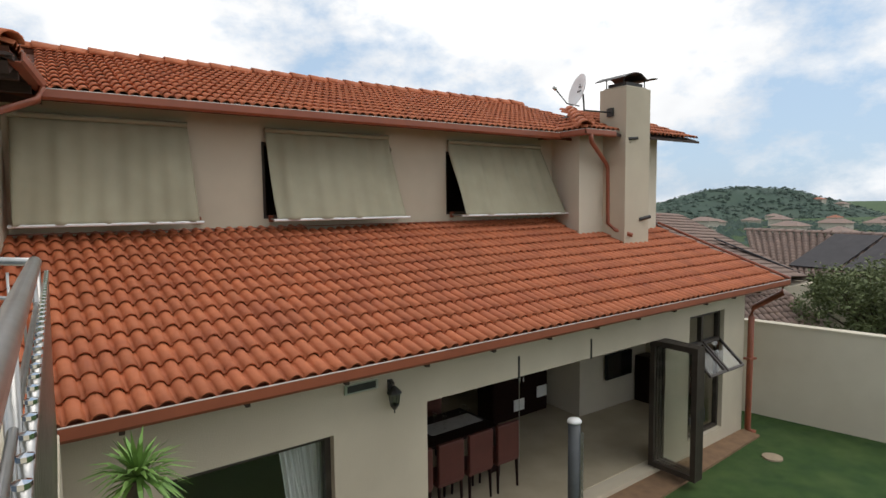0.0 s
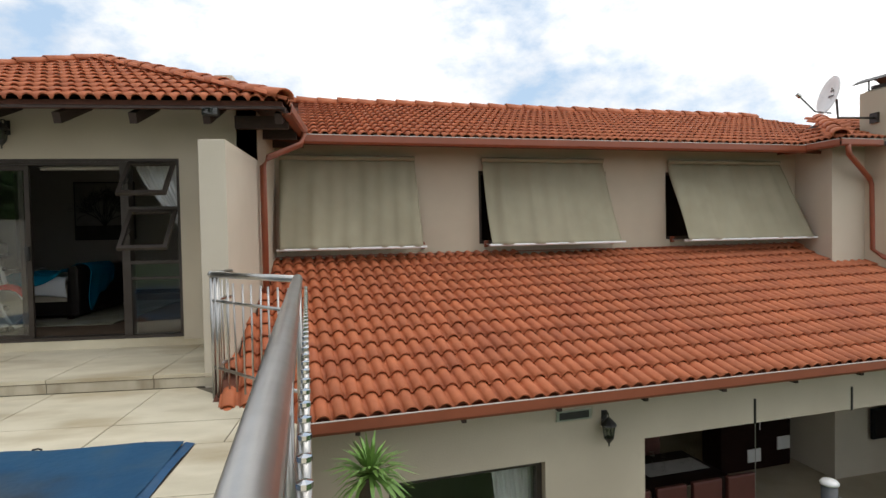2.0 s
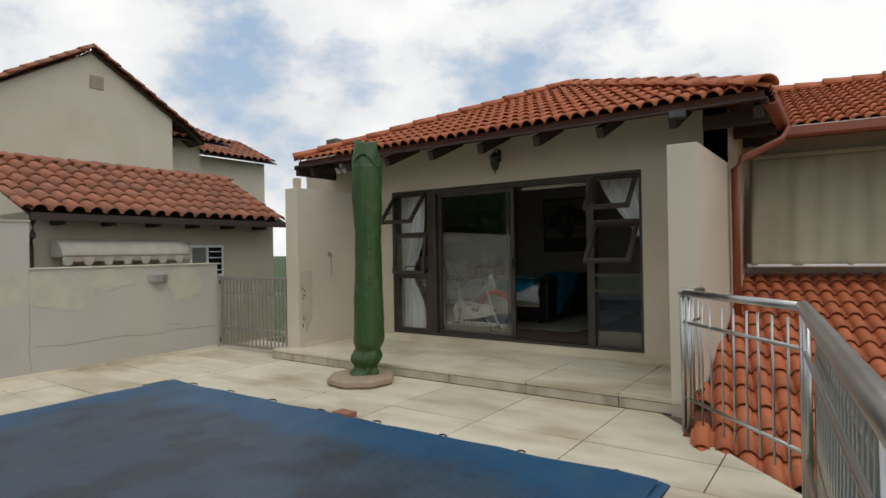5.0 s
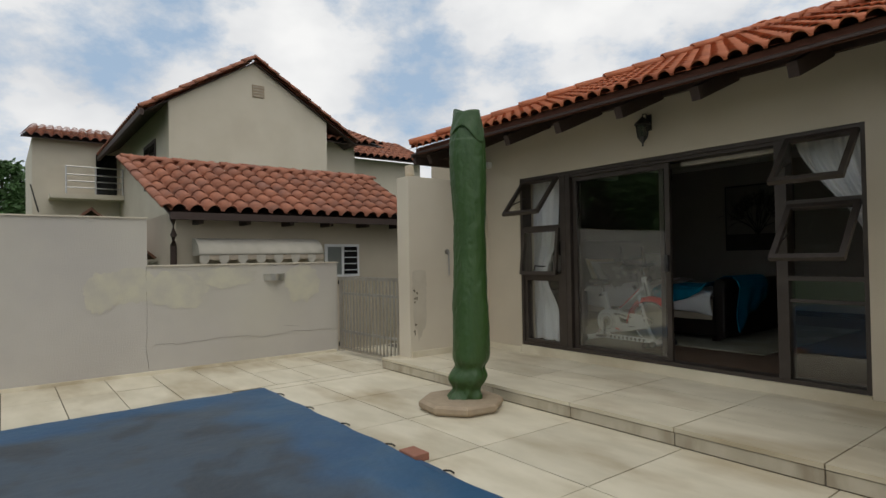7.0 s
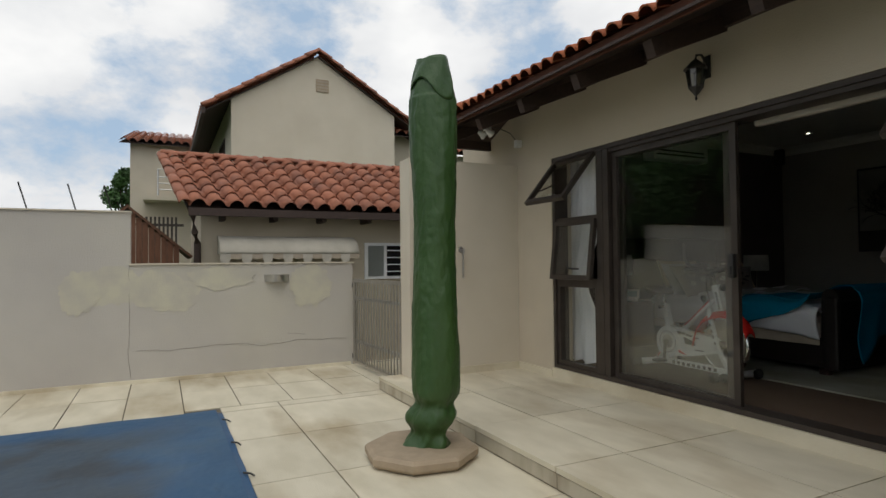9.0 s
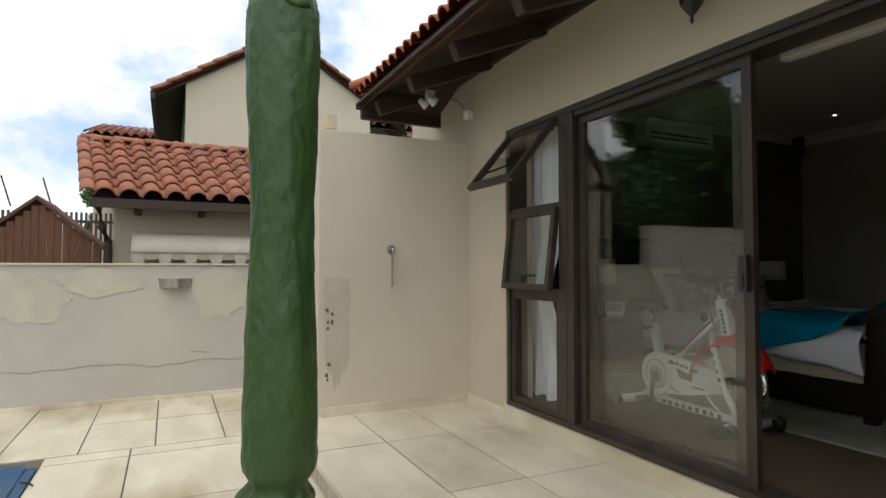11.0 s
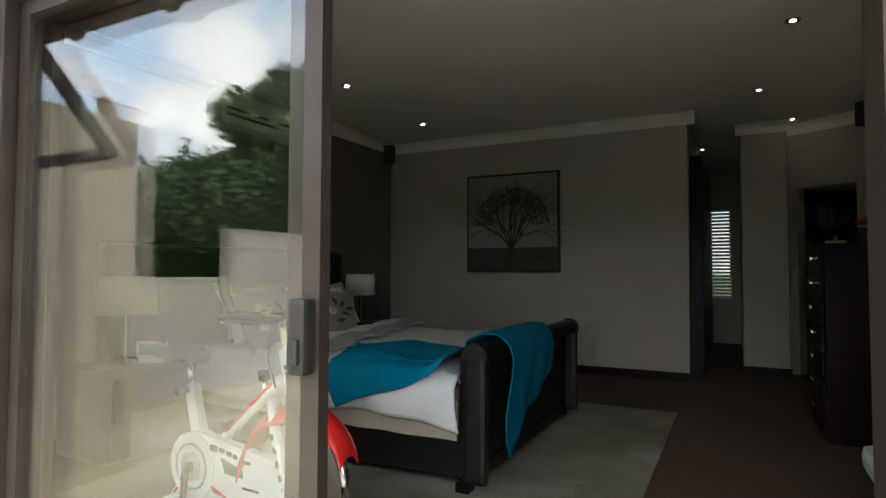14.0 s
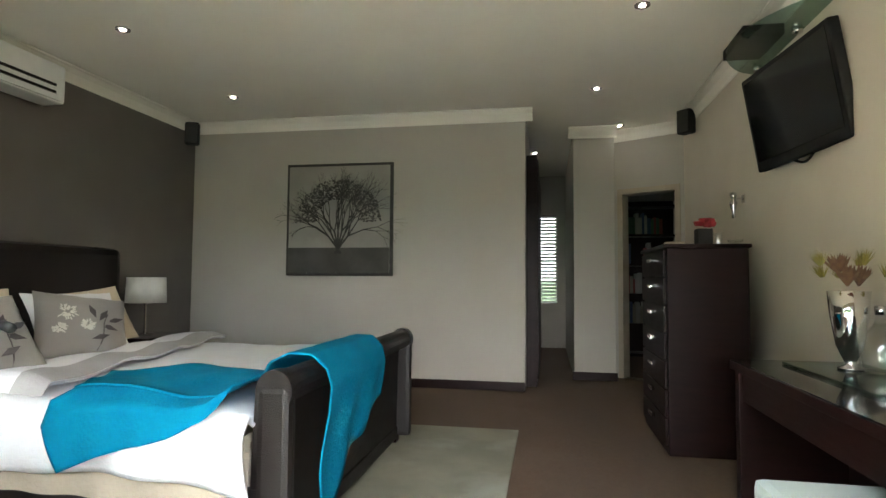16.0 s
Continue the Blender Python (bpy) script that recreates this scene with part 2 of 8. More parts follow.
SATIN = mat("silver_satin", (0.25, 0.225, 0.20), 0.36, (0.22, 0.20, 0.18), 4, None, 1, 0, 0.2, 90)
CREAM_CLOTH = mat("cream_cotton", (0.62, 0.52, 0.38), 0.85, (0.57, 0.48, 0.35), 5, None, 1, 0, 0.3, 60)
LEAF_DARK = mat("embroidered_dark_leaf", (0.065, 0.05, 0.052), 0.7)
LEAF_LIGHT = mat("embroidered_pale_thread", (0.62, 0.58, 0.50), 0.6)
TURQ = mat("turquoise_fleece", (0.0, 0.17, 0.285), 0.9, (0.0, 0.145, 0.25), 5, (0.0, 0.195, 0.32), 2, 0.4, 0.5, 60, spec=0.1)
SHADE = mat("white_lampshade", (0.75, 0.73, 0.69), 0.9)
RED = mat("red_gloss_plastic", (0.62, 0.02, 0.015), 0.25, (0.55, 0.018, 0.013), 3, None, 1, 0, 0.02, 50)
CHROME = mat("chrome", (0.75, 0.75, 0.75), 0.08, (0.7, 0.7, 0.7), 5, metal=1.0, bump=0)
RUBBER = mat("black_rubber", (0.009, 0.009, 0.009), 0.7, spec=0.3)
SCREEN = mat("black_glass_screen", (0.008, 0.008, 0.009), 0.12, (0.009, 0.009, 0.01), 2, bump=0)
BULB = mat("lit_downlight", (1.0, 0.93, 0.8), 0.5, (1.0, 0.93, 0.8), bump=0, emit=6.0)
GRASS = mat("lawn", (0.018, 0.055, 0.007), 0.95, (0.036, 0.08, 0.012), 3.5, (0.08, 0.12, 0.03), 1.1, 0.5, 1.0, 60)
SOIL = mat("red_soil", (0.26, 0.16, 0.09), 0.95, (0.2, 0.12, 0.07), 6)
LEAF = mat("green_leaf", (0.055, 0.12, 0.03), 0.6, (0.075, 0.15, 0.045), 3, rnd=0.3, island=True, bump=0)
LEAF2 = mat("olive_leaf", (0.14, 0.165, 0.065), 0.65, (0.10, 0.125, 0.045), 3, rnd=0.3, island=True, bump=0)
BARK = mat("bark", (0.09, 0.065, 0.045), 0.9, (0.06, 0.045, 0.03), 8, bump=0.6, bump_scale=30)
HILL = mat("hill_bush", (0.050, 0.085, 0.060), 0.95, (0.034, 0.062, 0.046), 0.08, (0.085, 0.11, 0.075), 0.03, 0.6, 0, 1)
PALEWALL = mat("far_pale_wall", (0.55, 0.5, 0.42), 0.9)
SOLAR = mat("solar_panel", (0.03, 0.026, 0.028), 0.7, (0.036, 0.03, 0.032), 2)
PLANK = mat("red_brown_planks", (0.17, 0.075, 0.04), 0.75, (0.12, 0.055, 0.03), 5, None, 1, 0, 0.4, 40, stretch=(6, 6, 1), rnd=0.2, island=True)
TILE_IN = mat("cream_floor_tile", (0.42, 0.36, 0.26), 0.25, (0.48, 0.41, 0.30), 2, None, 1, 0, 0.02, 50)
RED_LEATHER = mat("oxblood_leather", (0.10, 0.028, 0.022), 0.45, (0.085, 0.024, 0.019), 5)
CANVAS_ART = mat("picture_ground", (0.30, 0.285, 0.25), 0.8, (0.25, 0.24, 0.21), 3, (0.2, 0.19, 0.17), 1.5, 0.6, 0.1, 90)
CANVAS_DARK = mat("picture_dark_ground", (0.05, 0.046, 0.04), 0.8, (0.07, 0.065, 0.057), 4, None, 1, 0, 0.1, 90)
INK = mat("picture_ink", (0.03, 0.028, 0.025), 0.8, (0.045, 0.042, 0.038), 20)
TEAL_CLOTH = mat("pale_mint_upholstery", (0.55, 0.64, 0.61), 0.8, (0.51, 0.60, 0.57), 5)
GLASS_GREEN = glass_mat("green_tinted_glass", (0.62, 0.74, 0.70))
LCD = mat("grey_lcd", (0.30, 0.42, 0.42), 0.3, (0.28, 0.40, 0.40))


# ---- building helpers ----
def link(name, bm, material, parent=None, label="", smooth=False):
    me = bpy.data.meshes.new(name)
    bm.to_mesh(me)
    bm.free()
    for mm in (material if isinstance(material, (list, tuple)) else (material,)):
        me.materials.append(mm)
    if smooth:
        me.polygons.foreach_set("use_smooth", [True] * len(me.polygons))
    ob = new(name, me)
    if parent:
        ob.parent = parent
    if label:
        ob["label"] = label
    return ob


def part(name, bm, material, parent, label="", smooth=False):
    return link(name, bm, material, parent, label, smooth)


def empty(name, label, category, group="", at=(0, 0, 0)):
    ob = new(name)
    ob.empty_display_size = 0.1
    ob.location = at
    return tagged(ob, label, category, group)


def under(child, parent):
    """Hang child under parent without moving it."""
    child.parent = parent
    child.matrix_parent_inverse = Matrix.Translation(parent.location).inverted()
    return child


def box(x0, x1, y0, y1, z0, z1, bevel=0.0, bm=None, m=None):
    bm = bm or bmesh.new()
    r = bmesh.ops.create_cube(bm, size=1.0)
    vs = r["verts"]
    bmesh.ops.scale(bm, vec=(abs(x1 - x0), abs(y1 - y0), abs(z1 - z0)), verts=vs)
    bmesh.ops.translate(bm, vec=((x0 + x1) / 2, (y0 + y1) / 2, (z0 + z1) / 2), verts=vs)
    if bevel:
        es = list({e for v in vs for e in v.link_edges})
        r2 = bmesh.ops.bevel(bm, geom=es, offset=bevel, segments=2, affect="EDGES", profile=0.6)
        made = set(r2["verts"]) | {v for v in vs if v.is_valid}
        vs = [v for v in bm.verts if v in made]
    if m is not None:
        bmesh.ops.transform(bm, matrix=m, verts=[v for v in vs if v.is_valid])
    return bm


def tube(points, radius, bm=None, seg=10, radii=None, closed=False):
    """A round bar along a line of points."""
    bm = bm or bmesh.new()
    pts = [Vector(p) for p in points]
    rings = []
    for i, p in enumerate(pts):
        if closed:
            d = pts[(i + 1) % len(pts)] - pts[i - 1]
        else:
            d = pts[min(i + 1, len(pts) - 1)] - pts[max(i - 1, 0)]
        d.normalize()
        a = d.cross(Vector((0, 0, 1)) if abs(d.z) < 0.9 else Vector((1, 0, 0))).normalized()
        b = d.cross(a)
        r = radii[i] if radii else radius
        rings.append([bm.verts.new(p + a * (r * math.cos(2 * math.pi * k / seg)) + b * (r * math.sin(2 * math.pi * k / seg))) for k in range(seg)])
    n = len(rings)
    for i in range(n if closed else n - 1):
        r0, r1 = rings[i], rings[(i + 1) % n]
        for k in range(seg):
            bm.faces.new((r0[k], r0[(k + 1) % seg], r1[(k + 1) % seg], r1[k]))
    if not closed:
        bm.faces.new(list(reversed(rings[0])))
        bm.faces.new(rings[-1])
    return bm


def lathe(profile, seg=24, bm=None, at=(0, 0, 0)):
    """A turned shape from (radius, height) pairs."""
    bm = bm or bmesh.new()
    rings = []
    for r, z in profile:
        rings.append([bm.verts.new((at[0] + r * math.cos(2 * math.pi * k / seg), at[1] + r * math.sin(2 * math.pi * k / seg), at[2] + z)) for k in range(seg)])
    for a, b in zip(rings, rings[1:]):
        for k in range(seg):
            bm.faces.new((a[k], a[(k + 1) % seg], b[(k + 1) % seg], b[k]))
    if profile[0][0] > 1e-4:
        bm.faces.new(list(reversed(rings[0])))
    if profile[-1][0] > 1e-4:
        bm.faces.new(rings[-1])
    return bm


def prism(poly, z0, z1, bm=None):
    """A plan polygon raised from z0 to z1."""
    bm = bm or bmesh.new()
    lo = [bm.verts.new((x, y, z0)) for x, y in poly]
    hi = [bm.verts.new((x, y, z1)) for x, y in poly]
    n = len(poly)
    bm.faces.new(list(reversed(lo)))
    bm.faces.new(hi)
    for i in range(n):
        bm.faces.new((lo[i], lo[(i + 1) % n], hi[(i + 1) % n], hi[i]))
    return bm


def sheet(f, nu, nv, thick=0.0, bm=None):
    """A surface f(u, v), u and v from 0 to 1, with an optional thickness."""
    bm = bm or bmesh.new()
    g = [[bm.verts.new(f(i / nu, j / nv)) for j in range(nv + 1)] for i in range(nu + 1)]
    fs = [bm.faces.new((g[i][j], g[i + 1][j], g[i + 1][j + 1], g[i][j + 1])) for i in range(nu) for j in range(nv)]
    if thick:
        bm.normal_update()
        bmesh.ops.solidify(bm, geom=fs, thickness=thick)
    return bm


def wall_with_holes(name, p0, p1, z0, z1, thick, holes, material, label="", inner=None):
    """A wall from p0 to p1 (plan), its outer face on that line, thickness to its left; holes as (u0, u1, z0, z1) in metres along it."""
    d = Vector((p1[0] - p0[0], p1[1] - p0[1], 0))
    length = d.length
    m = Matrix.Translation((p0[0], p0[1], 0)) @ Matrix.Rotation(math.atan2(d.y, d.x), 4, "Z")
    us = sorted({0, length, *[h[0] for h in holes], *[h[1] for h in holes]})
    bm = bmesh.new()
    for a, b in zip(us, us[1:]):
        mid = (a + b) / 2
        hs = sorted([(h[2], h[3]) for h in holes if h[0] < mid < h[1]])
        lo = z0
        for h0, h1 in hs + [(z1, z1)]:
            if h0 > lo + 1e-4:
                box(a, b, 0, thick, lo, h0, bm=bm)
            lo = h1
    bmesh.ops.remove_doubles(bm, verts=bm.verts, dist=1e-4)
    cells = {}
    for f in list(bm.faces):
        c = f.calc_center_median()
        cells.setdefault((round(c.x, 3), round(c.y, 3), round(c.z, 3)), []).append(f)
    bmesh.ops.delete(bm, geom=[f for fs in cells.values() if len(fs) > 1 for f in fs], context="FACES")
    bmesh.ops.recalc_face_normals(bm, faces=bm.faces)
    bmesh.ops.transform(bm, matrix=m, verts=bm.verts)
    return tagged(link(name, bm, material), label, "wall", kind="structure")


def window_frame(parent, x0, x1, y, z0, z1, w=0.05, d=0.06, m=None, name="window_frame"):
    """Four bars round an opening in the xz plane."""
    bm = bmesh.new()
    for a in ((x0, x0 + w, z0, z1), (x1 - w, x1, z0, z1), (x0 + w, x1 - w, z0, z0 + w), (x0 + w, x1 - w, z1 - w, z1)):
        box(a[0], a[1], y - d / 2, y + d / 2, a[2], a[3], bm=bm)
    if m is not None:
        bmesh.ops.transform(bm, matrix=m, verts=bm.verts)
    return part(name, bm, ALU, parent)


def pane(parent, x0, x1, y, z0, z1, material=None, m=None, name="pane"):
    bm = box(x0, x1, y - 0.003, y + 0.003, z0, z1)
    if m is not None:
        bmesh.ops.transform(bm, matrix=m, verts=bm.verts)
    ob = part(name, bm, material or GLASS, parent)
    ob.visible_shadow = False
    return ob


# ---- roof tiles ----
def tile_mesh(width, length, rise=0.04, thick=0.013):
    """One roll tile: a round roll between two pans, thick at its lower edge; x across, y up the slope."""
    prof = []
    for t in (0.0, 0.11, 0.15, 0.23, 0.35, 0.5, 0.65, 0.77, 0.85, 0.89, 1.0):
        h = max(0.0, 1 - ((t - 0.5) / 0.39) ** 2)
        prof.append((width * t * 1.03, rise * h ** 0.6))
    bm = bmesh.new()
    lift = 0.030
    top0 = [bm.verts.new((x, 0, z + lift)) for x, z in prof]
    top1 = [bm.verts.new((x, length, z)) for x, z in prof]
    bot0 = [bm.verts.new((x, 0.004, z + lift - thick)) for x, z in prof]
    for i in range(len(prof) - 1):
        bm.faces.new((top0[i], top0[i + 1], top1[i + 1], top1[i]))
        bm.faces.new((bot0[i], bot0[i + 1], top0[i + 1], top0[i]))
    me = bpy.data.meshes.new("roof_tile")
    bm.to_mesh(me)
    bm.free()
    for p in me.polygons:
        p.use_smooth = abs(p.normal.y) < 0.6
    return me


def roof_grid(pos, length_u, length_v, pitch, gauge, keep=None):
    """Places of tiles on pos(u, v): a matrix for each."""
    out = []
    nu, nv = int(length_u / pitch + 0.5), int(length_v / gauge + 0.5)
    for j in range(nv):
        for i in range(nu):
            u, v = i * pitch, j * gauge
            if keep and not keep(u + pitch / 2, v + gauge * 0.5):
                continue
            p = Vector(pos(u, v))
            a = (Vector(pos(u + 0.1, v)) - p).normalized()
            b = (Vector(pos(u, v + 0.1)) - p).normalized()
            c = a.cross(b).normalized()
            a = b.cross(c)
            jit = random.uniform(-0.002, 0.002)
            m = Matrix(((a.x, b.x, c.x, p.x), (a.y, b.y, c.y, p.y), (a.z, b.z, c.z, p.z + jit), (0, 0, 0, 1)))
            m = m @ Matrix.Rotation(random.uniform(-0.006, 0.006), 4, "Z")
            out.append((u, v, m))
    return out


def tiled_roof(parent, pos, length_u, length_v, pitch, gauge, material, material_far, count, keep=None, order=None):
    """A slope of tiles: the first `count` by order as parts of their own, the rest joined."""
    me = tile_mesh(pitch, gauge * 1.12, rise=pitch * 0.36)
    me.materials.append(material)
    grid = roof_grid(pos, length_u, length_v, pitch, gauge, keep)
    if order:
        grid.sort(key=lambda g: order(g[0], g[1]))
    for u, v, m in grid[:count]:
        ob = new("roof_tile", me)
        ob.parent = parent
        ob.matrix_basis = m
    rest = grid[count:]
    if rest:
        co = np.array([v.co[:] for v in me.vertices])
        co4 = np.c_[co, np.ones(len(co))]
        faces = [tuple(p.vertices) for p in me.polygons]
        verts, polys = [], []
        for k, (u, v, m) in enumerate(rest):
            mm = np.array(m)
            verts.append((co4 @ mm.T)[:, :3])
            polys += [tuple(i + k * len(co) for i in f) for f in faces]
        far = bpy.data.meshes.new("roof_tiles")
        far.from_pydata(np.concatenate(verts).tolist(), [], polys)
        far.materials.append(material_far)
        far.polygons.foreach_set("use_smooth", [p.use_smooth for p in me.polygons] * len(rest))
        ob = new("roof_tiles", far)
        ob.parent = parent
        ob["kind"] = "stuff"


def underlay(parent, corners, material, drop=0.03, thick=0.05, name="roof_deck"):
    bm = bmesh.new()
    lo = [bm.verts.new(Vector(c) - Vector((0, 0, drop + thick))) for c in corners]
    hi = [bm.verts.new(Vector(c) - Vector((0, 0, drop))) for c in corners]
    n = len(corners)
    bm.faces.new(hi)
    bm.faces.new(list(reversed(lo)))
    for i in range(n):
        bm.faces.new((lo[i], lo[(i + 1) % n], hi[(i + 1) % n], hi[i]))
    return part(name, bm, material, parent)


def ridge_caps(parent, a, b, material, radius=0.11, step=0.36, name="ridge_cap"):
    """Half-round caps, each lapping the next, from a up to b."""
    a, b = Vector(a), Vector(b)
    d = b - a
    n = max(1, int(d.length / step))
    ln = d.length / n
    bm = bmesh.new()
    for y, r, dz in ((0, radius, 0.0), (ln * 1.15, radius * 0.86, -0.012)):
        for k in range(9):
            t = math.pi * k / 8
            bm.verts.new((-r * math.cos(t), y, r * math.sin(t) * 0.8 + dz))
    bm.verts.ensure_lookup_table()
    for k in range(8):
        bm.faces.new((bm.verts[k], bm.verts[k + 1], bm.verts[k + 10], bm.verts[k + 9]))
    geom = bm.faces[:]
    bmesh.ops.recalc_face_normals(bm, faces=geom)
    bmesh.ops.solidify(bm, geom=geom, thickness=0.018)
    me = bpy.data.meshes.new(name)
    bm.to_mesh(me)
    bm.free()
    me.materials.append(material)
    me.polygons.foreach_set("use_smooth", [True] * len(me.polygons))
    d.normalize()
    x = d.cross(Vector((0, 0, 1))).normalized()
    z = x.cross(d)
    for i in range(n):
        p = a + d * (ln * i)
        ob = new(name, me)
        ob.parent = parent
        ob.matrix_basis = Matrix(((x.x, d.x, z.x, p.x), (x.y, d.y, z.y, p.y), (x.z, d.z, z.z, p.z + random.uniform(-.008, .008)), (0, 0, 0, 1)))


def gutter(parent, a, b, height=0.1, depth=0.11, lip=True, name="gutter"):
    """A box gutter from a to b, its top front edge on that line; the back lies to the left of the way."""
    a, b = Vector(a), Vector(b)
    d = (b - a).normalized()
    left = Vector((-d.y, d.x, 0)).normalized()
    up = Vector((0, 0, 1))
    prof = [(0, 0), (0, -height * 0.75), (depth * 0.18, -height), (depth, -height), (depth, 0.01), (depth - 0.012, 0.01), (depth - 0.012, -height + 0.014),
            (depth * 0.2, -height + 0.014), (0.012, -height * 0.72), (0.012, -0.004)]
    bm = bmesh.new()
    ra = [bm.verts.new(a + left * x + up * z) for x, z in prof]
    rb = [bm.verts.new(b + left * x + up * z) for x, z in prof]
    n = len(prof)
    for i in range(n):
        bm.faces.new((ra[i], ra[(i + 1) % n], rb[(i + 1) % n], rb[i]))
    bm.faces.new(list(reversed(ra)))
    bm.faces.new(rb)
    bmesh.ops.recalc_face_normals(bm, faces=bm.faces)
    g = part(name, bm, GUTTER, parent)
    if lip:
        part("gutter_lip", tube([a + left * 0.006 + up * 0.004, b + left * 0.006 + up * 0.004], 0.008, seg=6), LIP, g, "bare pale metal lip")
    return g


# ---- the large structure ----
# Plan: terrace deck at z 0, patio step 0.13, bedroom floor 0.235, garden -3.0.
DECK_Z, PATIO_Z, FLOOR_Z, CEIL_Z, LAWN_Z = 0.0, 0.13, 0.235, 3.05, -3.0


def eave_y(x):      # lower eave line
    return 4.62 + 0.1725 * x


def face_y(x):      # garden front
    return 5.07 + 0.1725 * x


def upper_y(x):     # upper storey's wall
    return 8.3 + 0.12 * x


def structure(name, bm, material, label, category, smooth=False):
    return tagged(link(name, bm, material, smooth=smooth), label, category, kind="structure")


# ground: one sheet to the horizon, lawn near the house
def ground_height(x, y):
    d = math.hypot(x - 5, y)
    return LAWN_Z - 0.02 * max(0, d - 25) + min(9.0, 0.004 * max(0, d - 90) ** 1.0)


bm = bmesh.new()
rings = [0, 6, 12, 18, 25, 35, 50, 80, 130, 220, 400, 800, 1600, 3000]
prev = None
for r in rings:
    cur = [bm.verts.new((5 + r * math.cos(2 * math.pi * k / 48), r * math.sin(2 * math.pi * k / 48), LAWN_Z - 0.03 * max(0, min(r, 130) - 25))) for k in range(48)] if r else [bm.verts.new((5, 0, LAWN_Z))]
    if prev:
        for k in range(48):
            if len(prev) == 1:
                bm.faces.new((prev[0], cur[k], cur[(k + 1) % 48]))
            else:
                bm.faces.new((prev[k], cur[k], cur[(k + 1) % 48], prev[(k + 1) % 48]))
    prev = cur
structure("ground", bm, GRASS, "mown green lawn and open ground to the horizon", "ground")

# terrace block: its edge follows the rail
EDGE = [(-0.90, 5.54), (-0.95, 5.10), (-0.11, 4.14), (0.24, 0.9), (0.86, -0.3), (1.0, -3.5)]
bm = prism([(-8.2, -3.5)] + list(reversed(EDGE)) + [(-0.84, 6.9), (-7.3, 6.9), (-7.3, 9.0), (-8.2, 9.0)], LAWN_Z, -0.03)
structure("terrace_block", bm, PLASTER, "beige plastered block that carries the terrace", "terrace")

PAVE = empty("paving", "cream stone-look paving slabs with weathered joints round the pool", "paving")
PAVE["kind"] = "structure"


def clip_poly(poly, a, b, c):
    """The part of a convex polygon in which a x + b y <= c."""
    out = []
    for i in range(len(poly)):
        p, q = poly[i - 1], poly[i]
        dp, dq = a * p[0] + b * p[1] - c, a * q[0] + b * q[1] - c
        if (dp <= 0) != (dq <= 0):
            t = dp / (dp - dq)
            out.append((p[0] + t * (q[0] - p[0]), p[1] + t * (q[1] - p[1])))
        if dq <= 0:
            out.append(q)
    return out


def slab(x0, x1, y0, y1, z, parent, material=None, thick=0.035, cuts=(), gap=0.005):
    poly = [(x0 + gap, y0 + gap), (x1 - gap, y0 + gap), (x1 - gap, y1 - gap), (x0 + gap, y1 - gap)]
    for c in cuts:
        poly = clip_poly(poly, *c)
        if len(poly) < 3:
            return
    bm = prism(poly, z - thick, z + random.uniform(-0.0015, 0.0015))
    part("paving_slab", bm, material or DECK, parent)


def edge_cut(p, q, keep_left=True):
    # half plane to the left of the way from p to q
    dx, dy = q[0] - p[0], q[1] - p[1]
    return (dy, -dx, dy * p[0] - dx * p[1]) if keep_left else (-dy, dx, -(dy * p[0] - dx * p[1]))


cut_diag = (0.96, 0.84, 0.96 * -0.11 + 0.84 * 4.14)
cut_rail = (3.24, 0.35, 3.24 * -0.11 + 0.35 * 4.14)
# slabs between the pool and the step, and to the right of the pool
for i in range(-1, 8):
    x0 = -6.17 + 0.917 * i
    for y0, y1 in ((3.98, 4.48), (4.48, 5.50)):
        if x0 < -0.3:
            slab(max(x0, -6.34), min(x0 + 0.917, 0.3), y0, y1, DECK_Z, PAVE, cuts=(cut_diag, cut_rail))
for j in range(9):
    y1 = 3.98 - 0.8 * j
    slab(-0.85, 1.0, y1 - 0.8, y1, DECK_Z, PAVE, cuts=(cut_diag,) + ((cut_rail,) if y1 > 0.95 else (edge_cut((0.86, -0.3), (0.24, 0.9)),)))
# slabs to the left of the pool, in rows along the grey wall
for j in range(22):
    y1 = 6.501 - 0.468 * j
    for x0, x1 in ((-7.94, -7.15), (-7.15, -6.14)):
        slab(x0, x1 if y1 <= 3.98 else min(x1, -6.35), max(y1 - 0.468, -3.5), y1, DECK_Z, PAVE)
bm = prism([(-8.0, -3.5)] + list(reversed(EDGE)) + [(-0.90, 5.54), (-6.4, 5.54), (-6.4, 9.0), (-8.0, 9.0)], -0.03, -0.008)
structure("paving_bed", bm, GROUT, "dark grout between the paving slabs", "grout")

# patio step in front of the bedroom
bm = box(-6.40, -0.90, 5.53, 6.995, -0.03, PATIO_Z - 0.03)
box(-6.38, -0.92, 5.495, 5.531, -0.02, PATIO_Z - 0.031, bm=bm)
structure("patio_base", bm, GROUT, "mortar bed of the raised patio", "step")
PATIO = empty("patio_step", "raised cream-paved patio step in front of the bedroom doors", "step")
PATIO["kind"] = "structure"
xs = [-6.37, -6.22, -5.31, -4.39, -3.47, -2.56, -1.65, -0.93]
for x0, x1 in zip(xs, xs[1:]):
    for y0, y1 in ((5.475, 5.98), (5.98, 6.44), (6.44, 6.99)):
        slab(x0, x1, y0, y1, PATIO_Z, PATIO, thick=0.03)
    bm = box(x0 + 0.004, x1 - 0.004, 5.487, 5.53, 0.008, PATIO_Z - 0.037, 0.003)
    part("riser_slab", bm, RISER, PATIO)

# pool cover with a bright hem, straps and eyelets
POOL = empty("pool_cover", "worn blue pool cover, greyed and creased, laid over the pool", "pool cover")


